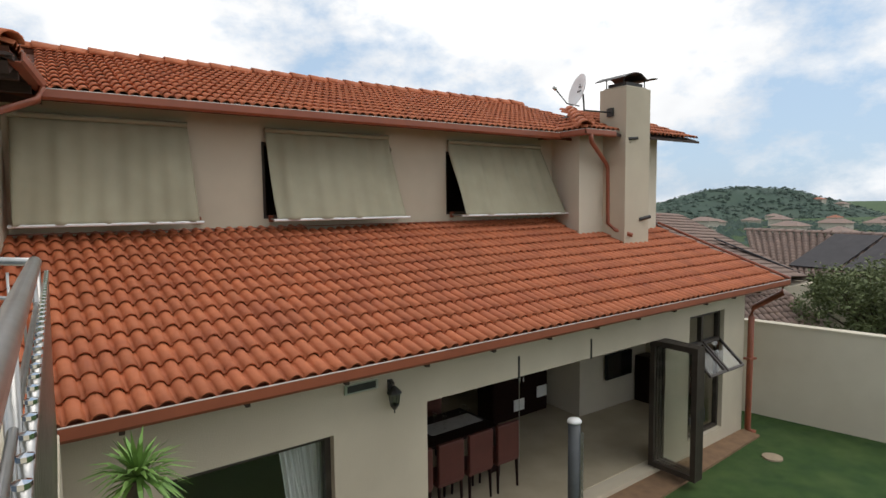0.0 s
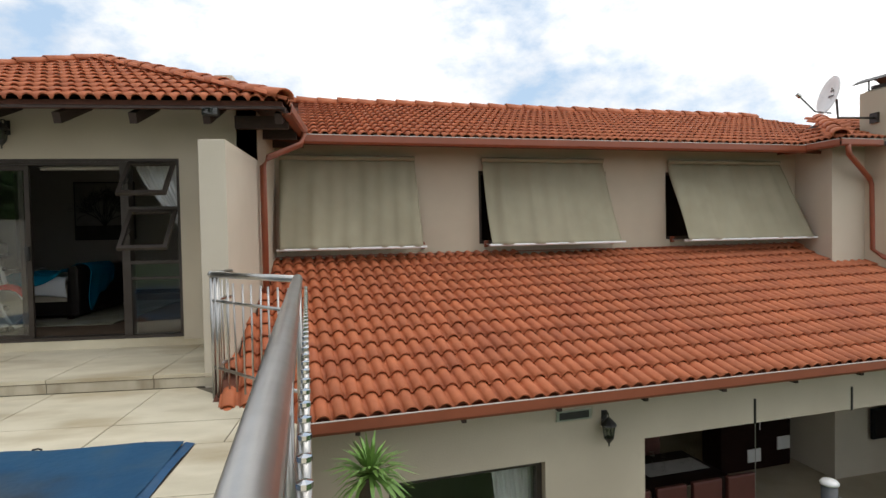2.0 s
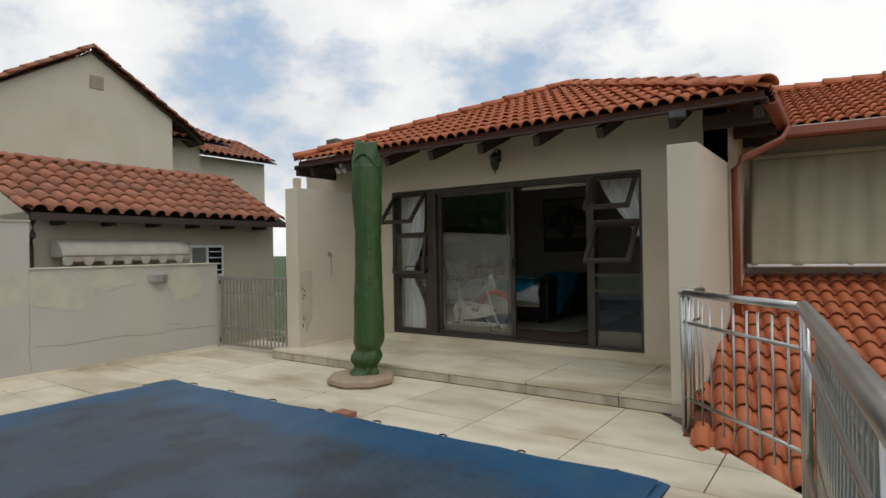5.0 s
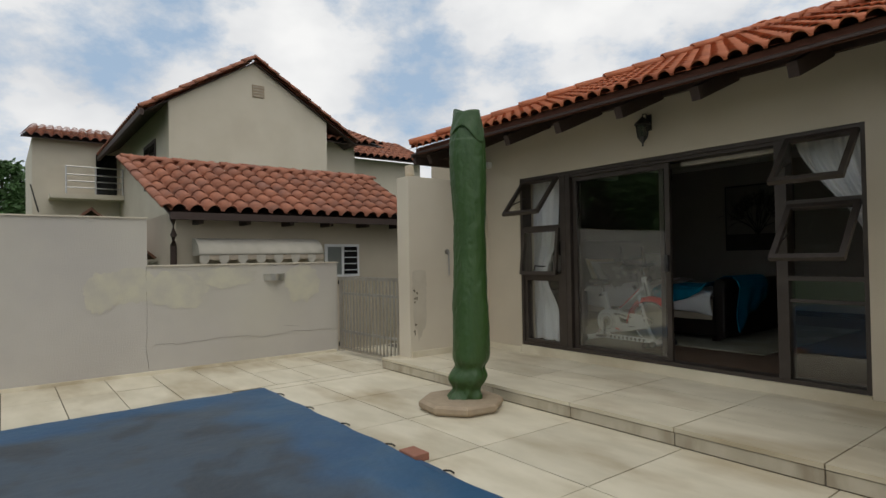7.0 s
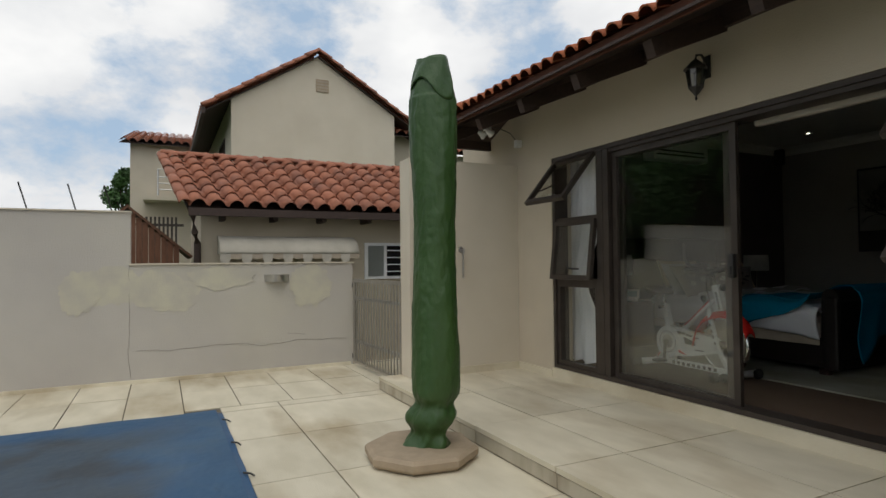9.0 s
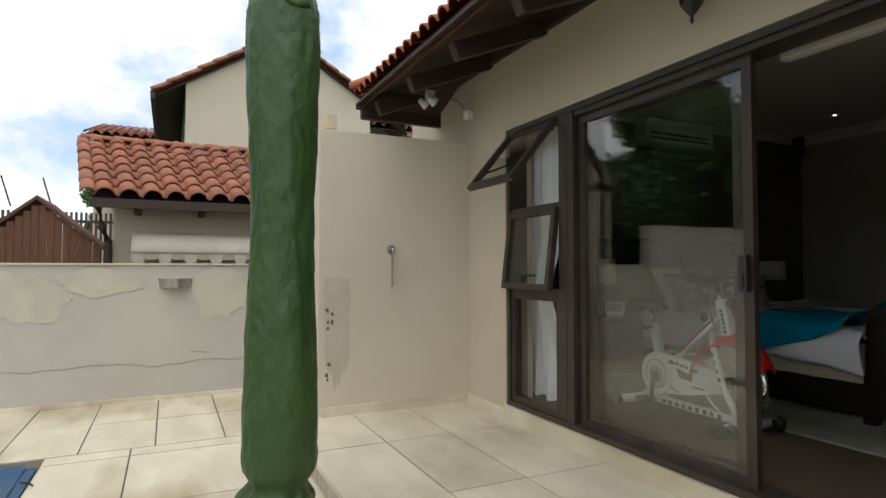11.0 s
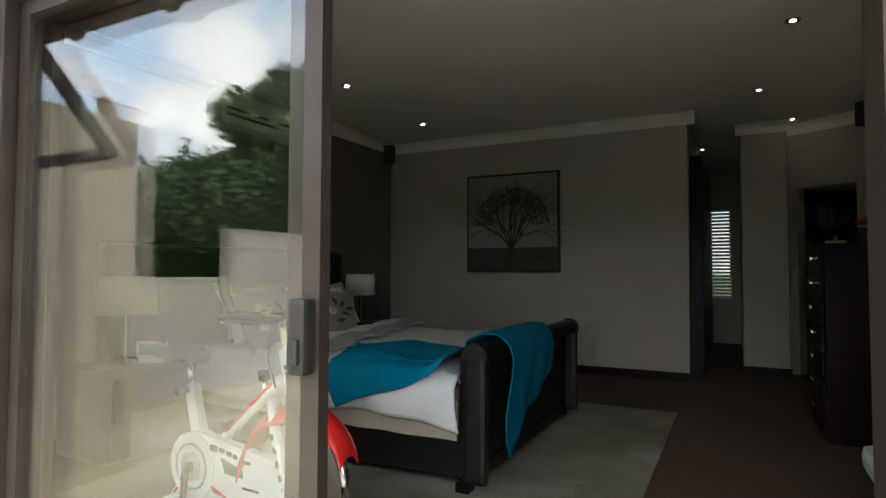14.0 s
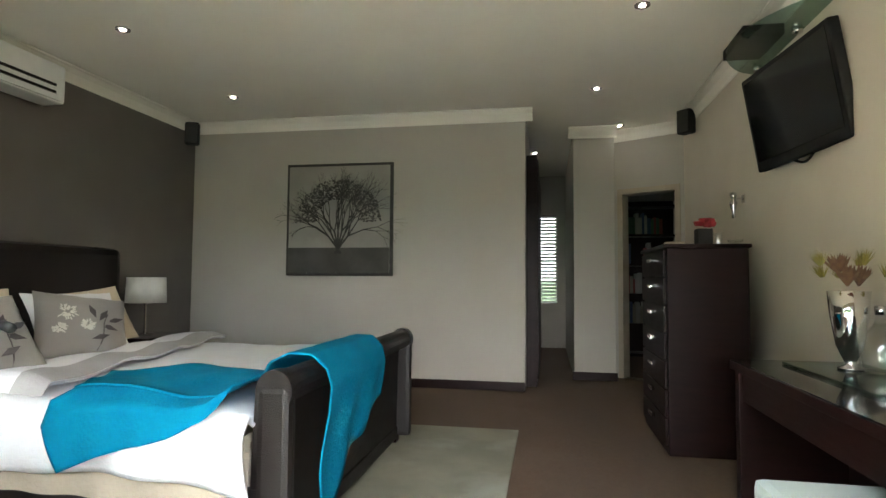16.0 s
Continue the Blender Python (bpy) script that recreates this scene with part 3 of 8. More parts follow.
def cover_z(x, y):
    n1 = noise.noise(Vector((x * 0.9, y * 0.9, 0.3))) * 0.018 + noise.noise(Vector((x * 2.7, y * 2.7, 5.0))) * 0.008
    c = 0.01 * abs(noise.noise(Vector((x * 1.6 + y, y * 0.4 - x * 0.8, 2.0))))
    w = noise.noise(Vector((x * 0.7 + 4, y * 0.7, 8.0))) * 2.2
    c += 0.011 * abs(math.sin(x * 2.3 + y * 0.9 + w)) ** 6 + 0.009 * abs(math.sin(y * 1.7 - x * 0.6 + w)) ** 8
    return 0.026 + n1 * 0.6 + c


PX0, PX1, PY0, PY1 = -6.14, -0.85, -3.2, 3.98
COVER = cover_mat(PX0, PX1, PY1)
bm = sheet(lambda u, v: (PX0 + 0.05 + u * (PX1 - PX0 - 0.10), PY0 + v * (PY1 - 0.05 - PY0), cover_z(PX0 + u * 5.3, PY0 + v * 7.2)), 90, 110)
part("cover_sheet", bm, COVER, POOL, smooth=True)
bm = bmesh.new()
for f in (lambda u, v: (PX0 + 0.06 * v, PY0 + u * (PY1 - PY0), 0.012 + 0.012 * v + 0.006 * math.sin(u * 60)),
          lambda u, v: (PX1 - 0.06 * v, PY0 + u * (PY1 - PY0), 0.012 + 0.012 * v + 0.006 * math.sin(u * 55)),
          lambda u, v: (PX0 + 0.06 + u * (PX1 - PX0 - 0.12), PY1 - 0.06 * v, 0.013 + 0.012 * v + 0.006 * math.sin(u * 50))):
    sheet(f, 60, 2, bm=bm)
part("hem", bm, COVER_EDGE, POOL, "brighter blue hem", smooth=True)
for i in range(8):
    x = PX0 + 0.35 + i * 0.66
    bm = tube([(x - 0.01, PY1 - 0.03, 0.034), (x, PY1 + 0.012, 0.026), (x + 0.012, PY1 + 0.035, 0.010)], 0.006)
    part("tie_hook", bm, BLACK, POOL)
for i in range(6):
    y = PY1 - 0.9 - i * 0.95
    bm = tube([(PX1 - 0.03, y, 0.034), (PX1 + 0.012, y + 0.01, 0.026), (PX1 + 0.035, y - 0.005, 0.010)], 0.006)
    part("tie_hook", bm, BLACK, POOL)
brk = link("brick", box(-3.62, -3.44, 3.93, 4.05, 0.002, 0.05, 0.006), TILE_NB)
tagged(brk, "broken red brick lying by the pool cover", "brick")

# grey boundary wall on the pool side
wall = wall_with_holes("wall_west", (-7.94, -3.5), (-7.94, 5.70), -0.5, 1.85, 0.22, [(6.71, 9.2, 1.28, 1.85)], GREYWALL, "patched grey plastered garden wall")
bm = box(-8.2, -7.92, 3.2, 5.72, 1.28, 1.295)
structure("wall_coping_low", bm, PLASTER_PALE, "pale skim on the wall top", "coping")
bm = box(-8.2, -7.92, -3.5, 3.22, 1.85, 1.865)
structure("wall_coping_high", bm, PLASTER_PALE, "pale skim on the higher wall top", "coping")
bm = bmesh.new()
for seed, cy, cz, ry, rz in ((1, 3.0, 1.05, 0.32, 0.2), (2, 3.55, 0.98, 0.36, 0.22), (3, 4.15, 1.12, 0.36, 0.13), (4, 5.15, 1.0, 0.24, 0.27), (5, 2.75, 1.0, 0.2, 0.22)):
    px_ = -7.9385 + 0.0012 * seed
    c = bm.verts.new((px_, cy, cz))
    ring = []
    for k in range(120):
        a = 2 * math.pi * k / 120
        q = Vector((math.cos(a) + seed * 7, math.sin(a), seed))
        r = 1 + 0.34 * noise.noise(q * 1.7) + 0.16 * noise.noise(q * 5) + 0.08 * noise.noise(q * 14)
        ring.append(bm.verts.new((px_, min(cy + ry * r * math.cos(a), 5.6), min(cz + rz * r * math.sin(a), 1.27))))
    for k in range(120):
        bm.faces.new((c, ring[k], ring[(k + 1) % 120]))
structure("filler_patches", bm, PATCH, "pale yellow filler patches on the grey wall", "filler")
bm = bmesh.new()
for pts in ([(5.6, 0.33), (5.0, 0.35), (4.6, 0.31), (4.3, 0.36), (3.6, 0.33), (3.2, 0.35)], [(3.2, 1.27), (3.205, 0.7), (3.195, 0.3), (3.22, 0.02)], [(5.1, 0.42), (4.85, 0.44)]):
    dense = []
    for (a, b), (c, d) in zip(pts, pts[1:]):
        for k in range(6):
            dense.append((-7.938, a + (c - a) * k / 6 + random.uniform(-.008, .008), b + (d - b) * k / 6 + random.uniform(-.01, .01)))
    tube(dense, 0.0015, bm=bm, seg=5)
structure("wall_cracks", bm, GROUT, "hairline cracks in the grey wall", "crack")
bm = box(-7.94, -7.90, -3.4, 5.66, 0.0, 0.035)
structure("wall_skirting", bm, DECK, "low cement fillet at the wall's foot", "skirting")

WL = empty("wall_light", "grey half-round outdoor wall light on the grey wall", "wall light")
bm = bmesh.new()
n = 14
lo = [bm.verts.new((-7.94 + 0.11 * math.sin(math.pi * k / n), 4.62 + 0.28 * k / n, 1.06)) for k in range(n + 1)]
hi = [bm.verts.new((-7.94 + 0.13 * math.sin(math.pi * k / n), 4.61 + 0.30 * k / n, 1.15)) for k in range(n + 1)]
for k in range(n):
    bm.faces.new((lo[k], lo[k + 1], hi[k + 1], hi[k]))
bm.faces.new(hi)
bm.faces.new(list(reversed(lo)))
part("shade", bm, STEEL, WL)
bm = box(-7.95, -7.935, 4.66, 4.85, 1.07, 1.14)
part("back_plate", bm, STEEL, WL)

# side fins of the bedroom front
bm = box(-6.35, -6.10, 5.72, 7.0, -0.02, 2.315, 0.006)
structure("wall_fin_left", bm, PLASTER_PALE, "cream plastered screen wall beside the patio", "wall")
bm = box(-1.205, -0.965, 5.49, 7.0, -0.02, 2.27, 0.006)
structure("wall_fin_right", bm, PLASTER_PALE, "cream plastered screen wall beside the railing", "wall")
bm = box(-6.10, -6.075, 5.74, 7.0, PATIO_Z, PATIO_Z + 0.07)
box(-6.075, -5.5, 6.975, 7.0, PATIO_Z, PATIO_Z + 0.07, bm=bm)
box(-1.85, -1.23, 6.975, 7.0, PATIO_Z, PATIO_Z + 0.07, bm=bm)
structure("baseboard_patio", bm, DECK, "cream tile skirting along the patio walls", "skirting")

# bedroom shell; its plan is drawn a little large and brought to size by ROOM
ROOM = Matrix(((0.945, 0, 0, 0.0231), (0, 0.954, 0, 0.198), (0, 0, 1, 0), (0, 0, 0, 1)))


def to_size(before):
    """Brings all things built since `before` to the room's true size."""
    for o in list(scene.collection.objects):
        if o.name not in before and o.parent is None:
            o.matrix_basis = ROOM @ o.matrix_basis


GX0, GX1, GZ0, GZ1 = -5.5, -1.85, 0.225, 2.295
wall_with_holes("wall_front", (-7.35, 7.0), (-0.965, 7.0), -0.5, 3.05, 0.24, [(GX0 + 7.35, GX1 + 7.35, GZ0, GZ1)], PLASTER, "beige plastered bedroom front wall")
built = set(scene.collection.objects.keys())
bm = box(-7.47, -7.22, 7.30, 13.2, 0.0, 3.3)
structure("wall_bed_head", bm, [WALL_DARK], "taupe painted wall behind the bed", "wall")
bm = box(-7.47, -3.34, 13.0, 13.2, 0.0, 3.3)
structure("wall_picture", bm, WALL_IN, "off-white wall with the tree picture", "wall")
# the lighter tone carries the brighter light on this wall
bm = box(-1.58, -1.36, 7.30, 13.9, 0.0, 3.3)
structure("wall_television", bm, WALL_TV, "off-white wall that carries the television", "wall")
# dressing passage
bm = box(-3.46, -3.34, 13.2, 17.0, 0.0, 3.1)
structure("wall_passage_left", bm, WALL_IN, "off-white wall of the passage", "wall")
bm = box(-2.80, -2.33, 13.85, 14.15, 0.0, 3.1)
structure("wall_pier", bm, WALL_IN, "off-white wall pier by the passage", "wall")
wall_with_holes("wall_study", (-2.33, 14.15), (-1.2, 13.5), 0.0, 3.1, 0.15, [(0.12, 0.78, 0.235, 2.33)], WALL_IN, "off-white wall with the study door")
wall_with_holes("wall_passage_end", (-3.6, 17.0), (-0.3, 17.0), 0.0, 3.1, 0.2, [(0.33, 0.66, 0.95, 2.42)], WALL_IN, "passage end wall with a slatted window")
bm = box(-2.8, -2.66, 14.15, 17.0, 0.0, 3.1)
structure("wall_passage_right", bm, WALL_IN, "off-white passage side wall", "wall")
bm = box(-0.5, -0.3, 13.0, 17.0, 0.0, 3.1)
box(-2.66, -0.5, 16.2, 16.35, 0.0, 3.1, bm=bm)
# unseen piece, added to keep stray daylight out of study and passage
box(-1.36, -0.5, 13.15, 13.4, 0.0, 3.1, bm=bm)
structure("wall_study_back", bm, WALL_IN, "study walls, one unseen piece added to block stray daylight", "wall")


def cornice(name, p0, p1, side):
    """A coved cornice under the ceiling, from p0 to p1; side: unit vector into the room."""
    prof = [(0, 0), (0, -0.115), (0.012, -0.115), (0.018, -0.09), (0.045, -0.045), (0.09, -0.018), (0.115, -0.012), (0.115, 0)]
    bm = bmesh.new()
    a = [bm.verts.new((p0[0] + side[0] * x, p0[1] + side[1] * x, CEIL_Z - 0.002 + z)) for x, z in prof]
    b = [bm.verts.new((p1[0] + side[0] * x, p1[1] + side[1] * x, CEIL_Z - 0.002 + z)) for x, z in prof]
    for i in range(len(prof) - 1):
        bm.faces.new((a[i], a[i + 1], b[i + 1], b[i]))
    bm.faces.new(a)
    bm.faces.new(list(reversed(b)))
    bmesh.ops.recalc_face_normals(bm, faces=bm.faces)
    return structure(name, bm, CEIL, "coved off-white plaster cornice", "cornice")


cornice("trim_cornice_back", (-7.22, 13.0), (-3.26, 13.0), (0, -1))
cornice("trim_cornice_left", (-7.22, 7.38), (-7.22, 13.0), (1, 0))
cornice("trim_cornice_right", (-1.58, 7.38), (-1.58, 13.7), (-1, 0))
cornice("trim_cornice_pier", (-2.86, 13.85), (-2.3, 13.85), (0, -1))
cornice("trim_cornice_study", (-2.33, 14.15), (-1.5, 13.67), (-0.5, -0.86))
bm = box(-7.22, -3.34, 12.98, 13.0, FLOOR_Z, FLOOR_Z + 0.09, 0.004)
structure("baseboard_back", bm, WENGE, "dark wooden skirting board", "skirting")
bm = box(-2.82, -2.31, 13.83, 13.85, FLOOR_Z, FLOOR_Z + 0.09, 0.004)
structure("baseboard_pier", bm, WENGE, "dark wooden skirting board", "skirting")
bm = box(-1.60, -1.58, 7.38, 13.7, FLOOR_Z, FLOOR_Z + 0.09, 0.004)
structure("baseboard_right", bm, WENGE, "dark wooden skirting board", "skirting")

to_size(built)
bm = box(-6.98, -1.27, 7.25, 17.4, 0.0, FLOOR_Z)
box(-5.5, -1.85, 7.02, 7.25, 0.0, FLOOR_Z - 0.006, bm=bm)
box(-1.27, -0.25, 12.9, 17.4, 0.0, FLOOR_Z, bm=bm)
structure("floor", bm, CARPET, "brown short-pile bedroom carpet", "floor")
bm = box(-6.98, -1.27, 7.241, 17.4, CEIL_Z, CEIL_Z + 0.1)
box(-1.27, -0.25, 12.9, 17.4, CEIL_Z, CEIL_Z + 0.1, bm=bm)
structure("ceiling", bm, CEIL, "plain off-white bedroom ceiling", "ceiling")
bm = box(-5.5, -1.85, 6.985, 7.24, 0.10, 0.226)
structure("door_sill", bm, DECK, "pale stone door sill", "sill")

# ---- roofs ----
# bedroom hip roof
BR = empty("bedroom_roof", "hipped terracotta tile roof over the bedroom, weathered caps", "roof")
BR["kind"] = "structure"
BX0, BX1, BY, BZ = -6.69, -0.52, 6.18, 2.74
APEX = Vector((-3.68, 9.35, 2.74 + 3.17 * 0.41))
sl = math.hypot(1, 0.41)
tiled_roof(BR, lambda u, v: (BX0 + u, BY + v / sl, BZ + 0.02 + v / sl * 0.41), BX1 - BX0, 3.17 * sl, 0.145, 0.31, TILE, TILE_FAR, 300,
           keep=lambda u, v: min(u, BX1 - BX0 - u) > v / sl - 0.1, order=lambda u, v: v)
tiled_roof(BR, lambda u, v: (BX1 - v / sl, BY + u, BZ + 0.02 + v / sl * 0.41), 6.0, 3.17 * sl, 0.145, 0.31, TILE, TILE_FAR, 0,
           keep=lambda u, v: u > v / sl - 0.1)
underlay(BR, [(BX0, BY, BZ), (BX1, BY, BZ), tuple(APEX)], FASCIA, 0.025, 0.02)
underlay(BR, [(BX1, BY, BZ), (BX1, 12.2, BZ), (APEX.x, 12.2, APEX.z), tuple(APEX)], FASCIA)
underlay(BR, [(BX0, BY + 0.8, BZ), (BX0, BY, BZ), (BX0 + 0.8, BY + 0.8, BZ + 0.33)], FASCIA)
underlay(BR, [(-5.6, 12.2, 3.25), (-5.6, BY + 1.25, 3.25), tuple(APEX), (APEX.x, 12.2, APEX.z)], FASCIA)
ridge_caps(BR, (BX0, BY, BZ + 0.07), APEX + Vector((0, 0, 0.06)), TILE, 0.12)
ridge_caps(BR, (BX1, BY, BZ + 0.07), APEX + Vector((0, 0, 0.06)), TILE, 0.12)
ridge_caps(BR, APEX + Vector((0, 0, 0.06)), (APEX.x, 12.2, APEX.z + 0.06), TILE, 0.12)
for i in range(9):
    x = -6.45 + i * 0.73
    bm = bmesh.new()
    box(x - 0.038, x + 0.038, 0, 0.75, -0.125, -0.01, 0.004, bm=bm)
    bmesh.ops.transform(bm, matrix=Matrix.Translation((0, BY + 0.1, BZ - 0.06)) @ Matrix.Rotation(math.atan(0.41), 4, "X"), verts=bm.verts)
    part("rafter", bm, FASCIA, BR, "dark brown rafter end")
bm = box(BX0 + 0.05, BX1 - 0.05, 6.96, 7.0, 2.86, 3.06)
part("wall_plate", bm, FASCIA, BR)
for i in range(7):
    y = 6.7 + i * 0.7
    bm = box(BX1 - 0.62, BX1 - 0.04, y - 0.035, y + 0.035, -0.14, 0, 0.004)
    bmesh.ops.transform(bm, matrix=Matrix.Translation((0, 0, BZ - 0.02)), verts=bm.verts)
    part("rafter", bm, FASCIA, BR)
gutter(BR, (BX1 + 0.06, BY + 0.1, BZ + 0.02), (BX1 + 0.06, 7.75, BZ + 0.02))
bm = box(-6.71, -6.65, BY + 0.05, 9, BZ - 0.16, BZ - 0.02)
part("barge_board", bm, FASCIA, BR)
part("eave_closure", box(BX0 + 0.03, BX1 - 0.03, BY + 0.06, BY + 0.08, BZ - 0.04, BZ + 0.05), TILE_UNDER, BR)
# right-hand bedroom wall above the lower roof
bm = box(-1.2, -0.965, 7.0, 8.3, 0.0, 2.9)
structure("wall_bedroom_side", bm, PLASTER, "beige plastered return wall of the bedroom", "wall")
DP = empty("downpipe", "terracotta painted downpipe on the bedroom corner", "downpipe")
bm = tube([(-0.46, 7.35, 2.64), (-0.50, 7.3, 2.5), (-0.84, 6.99, 2.30), (-0.90, 6.97, 2.2), (-0.90, 6.97, 0.7)], 0.038, seg=12)
part("pipe", bm, GUTTER, DP, smooth=True)

# lower roof: eave to the upper storey's wall, 12 m long
LR = empty("lower_roof", "long terracotta tile roof over the ground floor", "roof")
LR["kind"] = "structure"
X_L, X_R = -1.0, 11.1


TH_L = math.atan(0.1725)
CL, SL_ = math.cos(TH_L), math.sin(TH_L)


def lower_pos(u, v):
    xe = X_L + u * CL
    ye = eave_y(xe)
    h = (upper_y(xe) - ye) / (CL + 0.12 * SL_)
    s = v / math.hypot(h, 1.17)
    return (xe - SL_ * h * s, ye + CL * h * s, -0.13 + 1.17 * s)


def lower_keep(u, v):
    x, y, z = lower_pos(u, v)
    return -1.0 < x < 11.1 - (y - 6.5) * 0.33 and y < upper_y(x) and not (x < -0.9 and y < 5.4) and not (x < 0.1 and y < 3.5)


tiled_roof(LR, lower_pos, 12.3, 3.95, 0.145, 0.295, TILE, TILE_FAR, 300, keep=lower_keep, order=lambda u, v: u * 0.9 + v * 0.4)
underlay(LR, [(X_L, eave_y(X_L), -0.13), (X_R, eave_y(X_R), -0.13), (10.3, upper_y(10.3), 1.04), (X_L, upper_y(X_L), 1.04)], TILE_UNDER)
gutter(LR, (-0.17, eave_y(-0.17) - 0.05, -0.10), (11.15, eave_y(11.15) - 0.05, -0.10), 0.11, 0.12)
bm = bmesh.new()
for x in np.arange(0.2, 10.8, 0.9):
    box(x - 0.02, x + 0.02, face_y(x) - 0.42, face_y(x) + 0.05, -0.26, -0.16, bm=bm)
part("rafter_ends", bm, FASCIA, LR)
bm = bmesh.new()
a, b = Vector((10.42, 9.0, 0.93)), Vector((11.16, 6.5, -0.08))
tube([a, b], 0.028, bm=bm, seg=6)
part("verge_flashing", bm, GUTTER, LR)
bm = bmesh.new()
box(0, 12.1 * math.hypot(1, 0.12), -0.10, 0.0, 0.0, 0.012, bm=bm)
bmesh.ops.transform(bm, matrix=Matrix.Translation((-1.0, upper_y(-1.0) - 0.005, 1.075)) @ Matrix.Rotation(math.atan(0.12), 4, "Z"), verts=bm.verts)
part("head_flashing", bm, GUTTER, LR)

# garden front
FL = math.hypot(1, 0.1725)


def fu(x):
    return (x + 0.6) * FL


wall_with_holes("wall_garden", (-0.6, face_y(-0.6)), (10.35, face_y(10.35)), LAWN_Z - 0.2, -0.12, 0.25,
                [(fu(0.45), fu(1.98), -2.4, -0.88), (fu(3.1), fu(7.75), -2.88, -0.79), (fu(8.45), fu(9.6), -2.72, -0.55)], PLASTER, "beige plastered garden front")
bm = prism([(10.1, face_y(10.1)), (10.35, face_y(10.35)), (10.2, 12.9), (10.0, 12.9)], LAWN_Z, -0.15)
structure("wall_garden_end", bm, PLASTER, "beige plastered end wall", "wall")
bm = prism([(-0.5, face_y(-0.5) + 0.25), (10.2, face_y(10.2) + 0.25), (10.0, 13.5), (-0.8, 12.0)], LAWN_Z, -2.87)
structure("floor_dining", bm, TILE_IN, "cream glossy floor tiles of the dining room", "floor")
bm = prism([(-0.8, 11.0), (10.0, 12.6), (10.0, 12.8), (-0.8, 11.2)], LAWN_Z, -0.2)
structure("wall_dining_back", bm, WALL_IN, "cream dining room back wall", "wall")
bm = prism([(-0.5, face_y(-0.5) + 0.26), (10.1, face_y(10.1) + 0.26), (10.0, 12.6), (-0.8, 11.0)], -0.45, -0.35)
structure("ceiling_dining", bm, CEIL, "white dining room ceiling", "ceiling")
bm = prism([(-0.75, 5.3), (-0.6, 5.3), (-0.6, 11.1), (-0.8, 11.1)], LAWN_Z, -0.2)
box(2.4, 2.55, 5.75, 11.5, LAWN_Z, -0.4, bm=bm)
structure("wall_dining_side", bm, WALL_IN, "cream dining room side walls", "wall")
bm = prism([(7.94, 8.66), (10.25, 8.98), (10.22, 9.2), (8.12, 8.9), (7.9, 12.2), (7.72, 12.2)], LAWN_Z, -0.4)
structure("wall_living", bm, WALL_TV, "cream wall with the living room television", "wall")
bm = prism([(0.3, face_y(0.3) - 0.75), (10.4, face_y(10.4) - 0.35), (10.4, face_y(10.4)), (0.3, face_y(0.3))], LAWN_Z - 0.05, LAWN_Z + 0.04)
structure("garden_apron", bm, SOIL, "bare reddish soil strip at the wall's foot", "soil")

# upper storey
wall_with_holes("wall_upper", (-1.1, upper_y(-1.1)), (7.75, upper_y(7.75)), 0.4, 2.70, 0.25,
                [((x0 + 1.1) * 1.0072, (x1 + 1.1) * 1.0072, 1.2, 2.3) for x0, x1 in ((-0.86, 0.98), (1.95, 4.05), (5.12, 7.25))], PLASTER, "beige plastered upper storey wall")
# dark backing right behind the upper windows, stands in for the rooms' shade
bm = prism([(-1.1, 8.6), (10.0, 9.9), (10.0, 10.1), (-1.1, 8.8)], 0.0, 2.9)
structure("wall_upper_inner", bm, WALL_DARK, "dark backing put in for the unlit rooms behind the awnings", "wall")
BAY = prism([(7.68, 9.4), (7.68, 8.42), (10.12, 8.80), (10.12, 10.2), (7.68, 10.2)], 0.3, 2.75)
structure("wall_bay", BAY, PLASTER_PALE, "pale plastered bay beside the chimney", "wall")

UR = empty("upper_roof", "terracotta tile roof of the upper storey", "roof")
UR["kind"] = "structure"


def up_eave(x):
    return 7.7 + 0.1225 * x


TH_U = math.atan(0.1225)
CU, SU = math.cos(TH_U), math.sin(TH_U)


def upper_pos(u, v):
    xe = -0.55 + u * CU
    h = v / 3.45 * 3.2
    return (xe - SU * h, up_eave(xe) + CU * h, 2.66 + 1.12 * v / 3.45)


tiled_roof(UR, upper_pos, 11.4, 3.45, 0.128, 0.31, TILE, TILE_FAR, 250, keep=lambda u, v: u < 11.2 - v * 0.4 and not (u > 8.3 and v < 0.5), order=lambda u, v: u + v)
underlay(UR, [upper_pos(0, 0), upper_pos(8.6, 0), upper_pos(8.6, 0.5), upper_pos(11.0, 0.5), upper_pos(9.8, 3.5), upper_pos(-2.0, 3.5), upper_pos(-2.0, 2.0)], TILE_UNDER, 0.06)
ridge_caps(UR, Vector(upper_pos(-2.6, 3.5)) + Vector((0, 0, 0.0)), Vector(upper_pos(9.9, 3.5)) + Vector((0, 0, 0.0)), TILE, 0.165)
part("ridge_board", tube([Vector(upper_pos(-2.6, 3.5)) - Vector((0, 0, 0.03)), Vector(upper_pos(9.9, 3.5)) - Vector((0, 0, 0.03))], 0.12, seg=12), TILE_UNDER, UR)
gutter(UR, (-0.50, up_eave(-0.50) - 0.06, 2.67), (7.35, up_eave(7.35) - 0.06, 2.67), 0.11, 0.12)
# the bay's own small hipped roof
BE0, BE1 = Vector((7.45, 7.98, 2.68)), Vector((10.95, 8.42, 2.68))
bd = (BE1 - BE0).normalized()
bn = Vector((-bd.y, bd.x, 0))


def bay_pos(u, v):
    p = BE0 + bd * u + bn * (v * 0.94)
    return (p.x, p.y, p.z + v * 0.36)


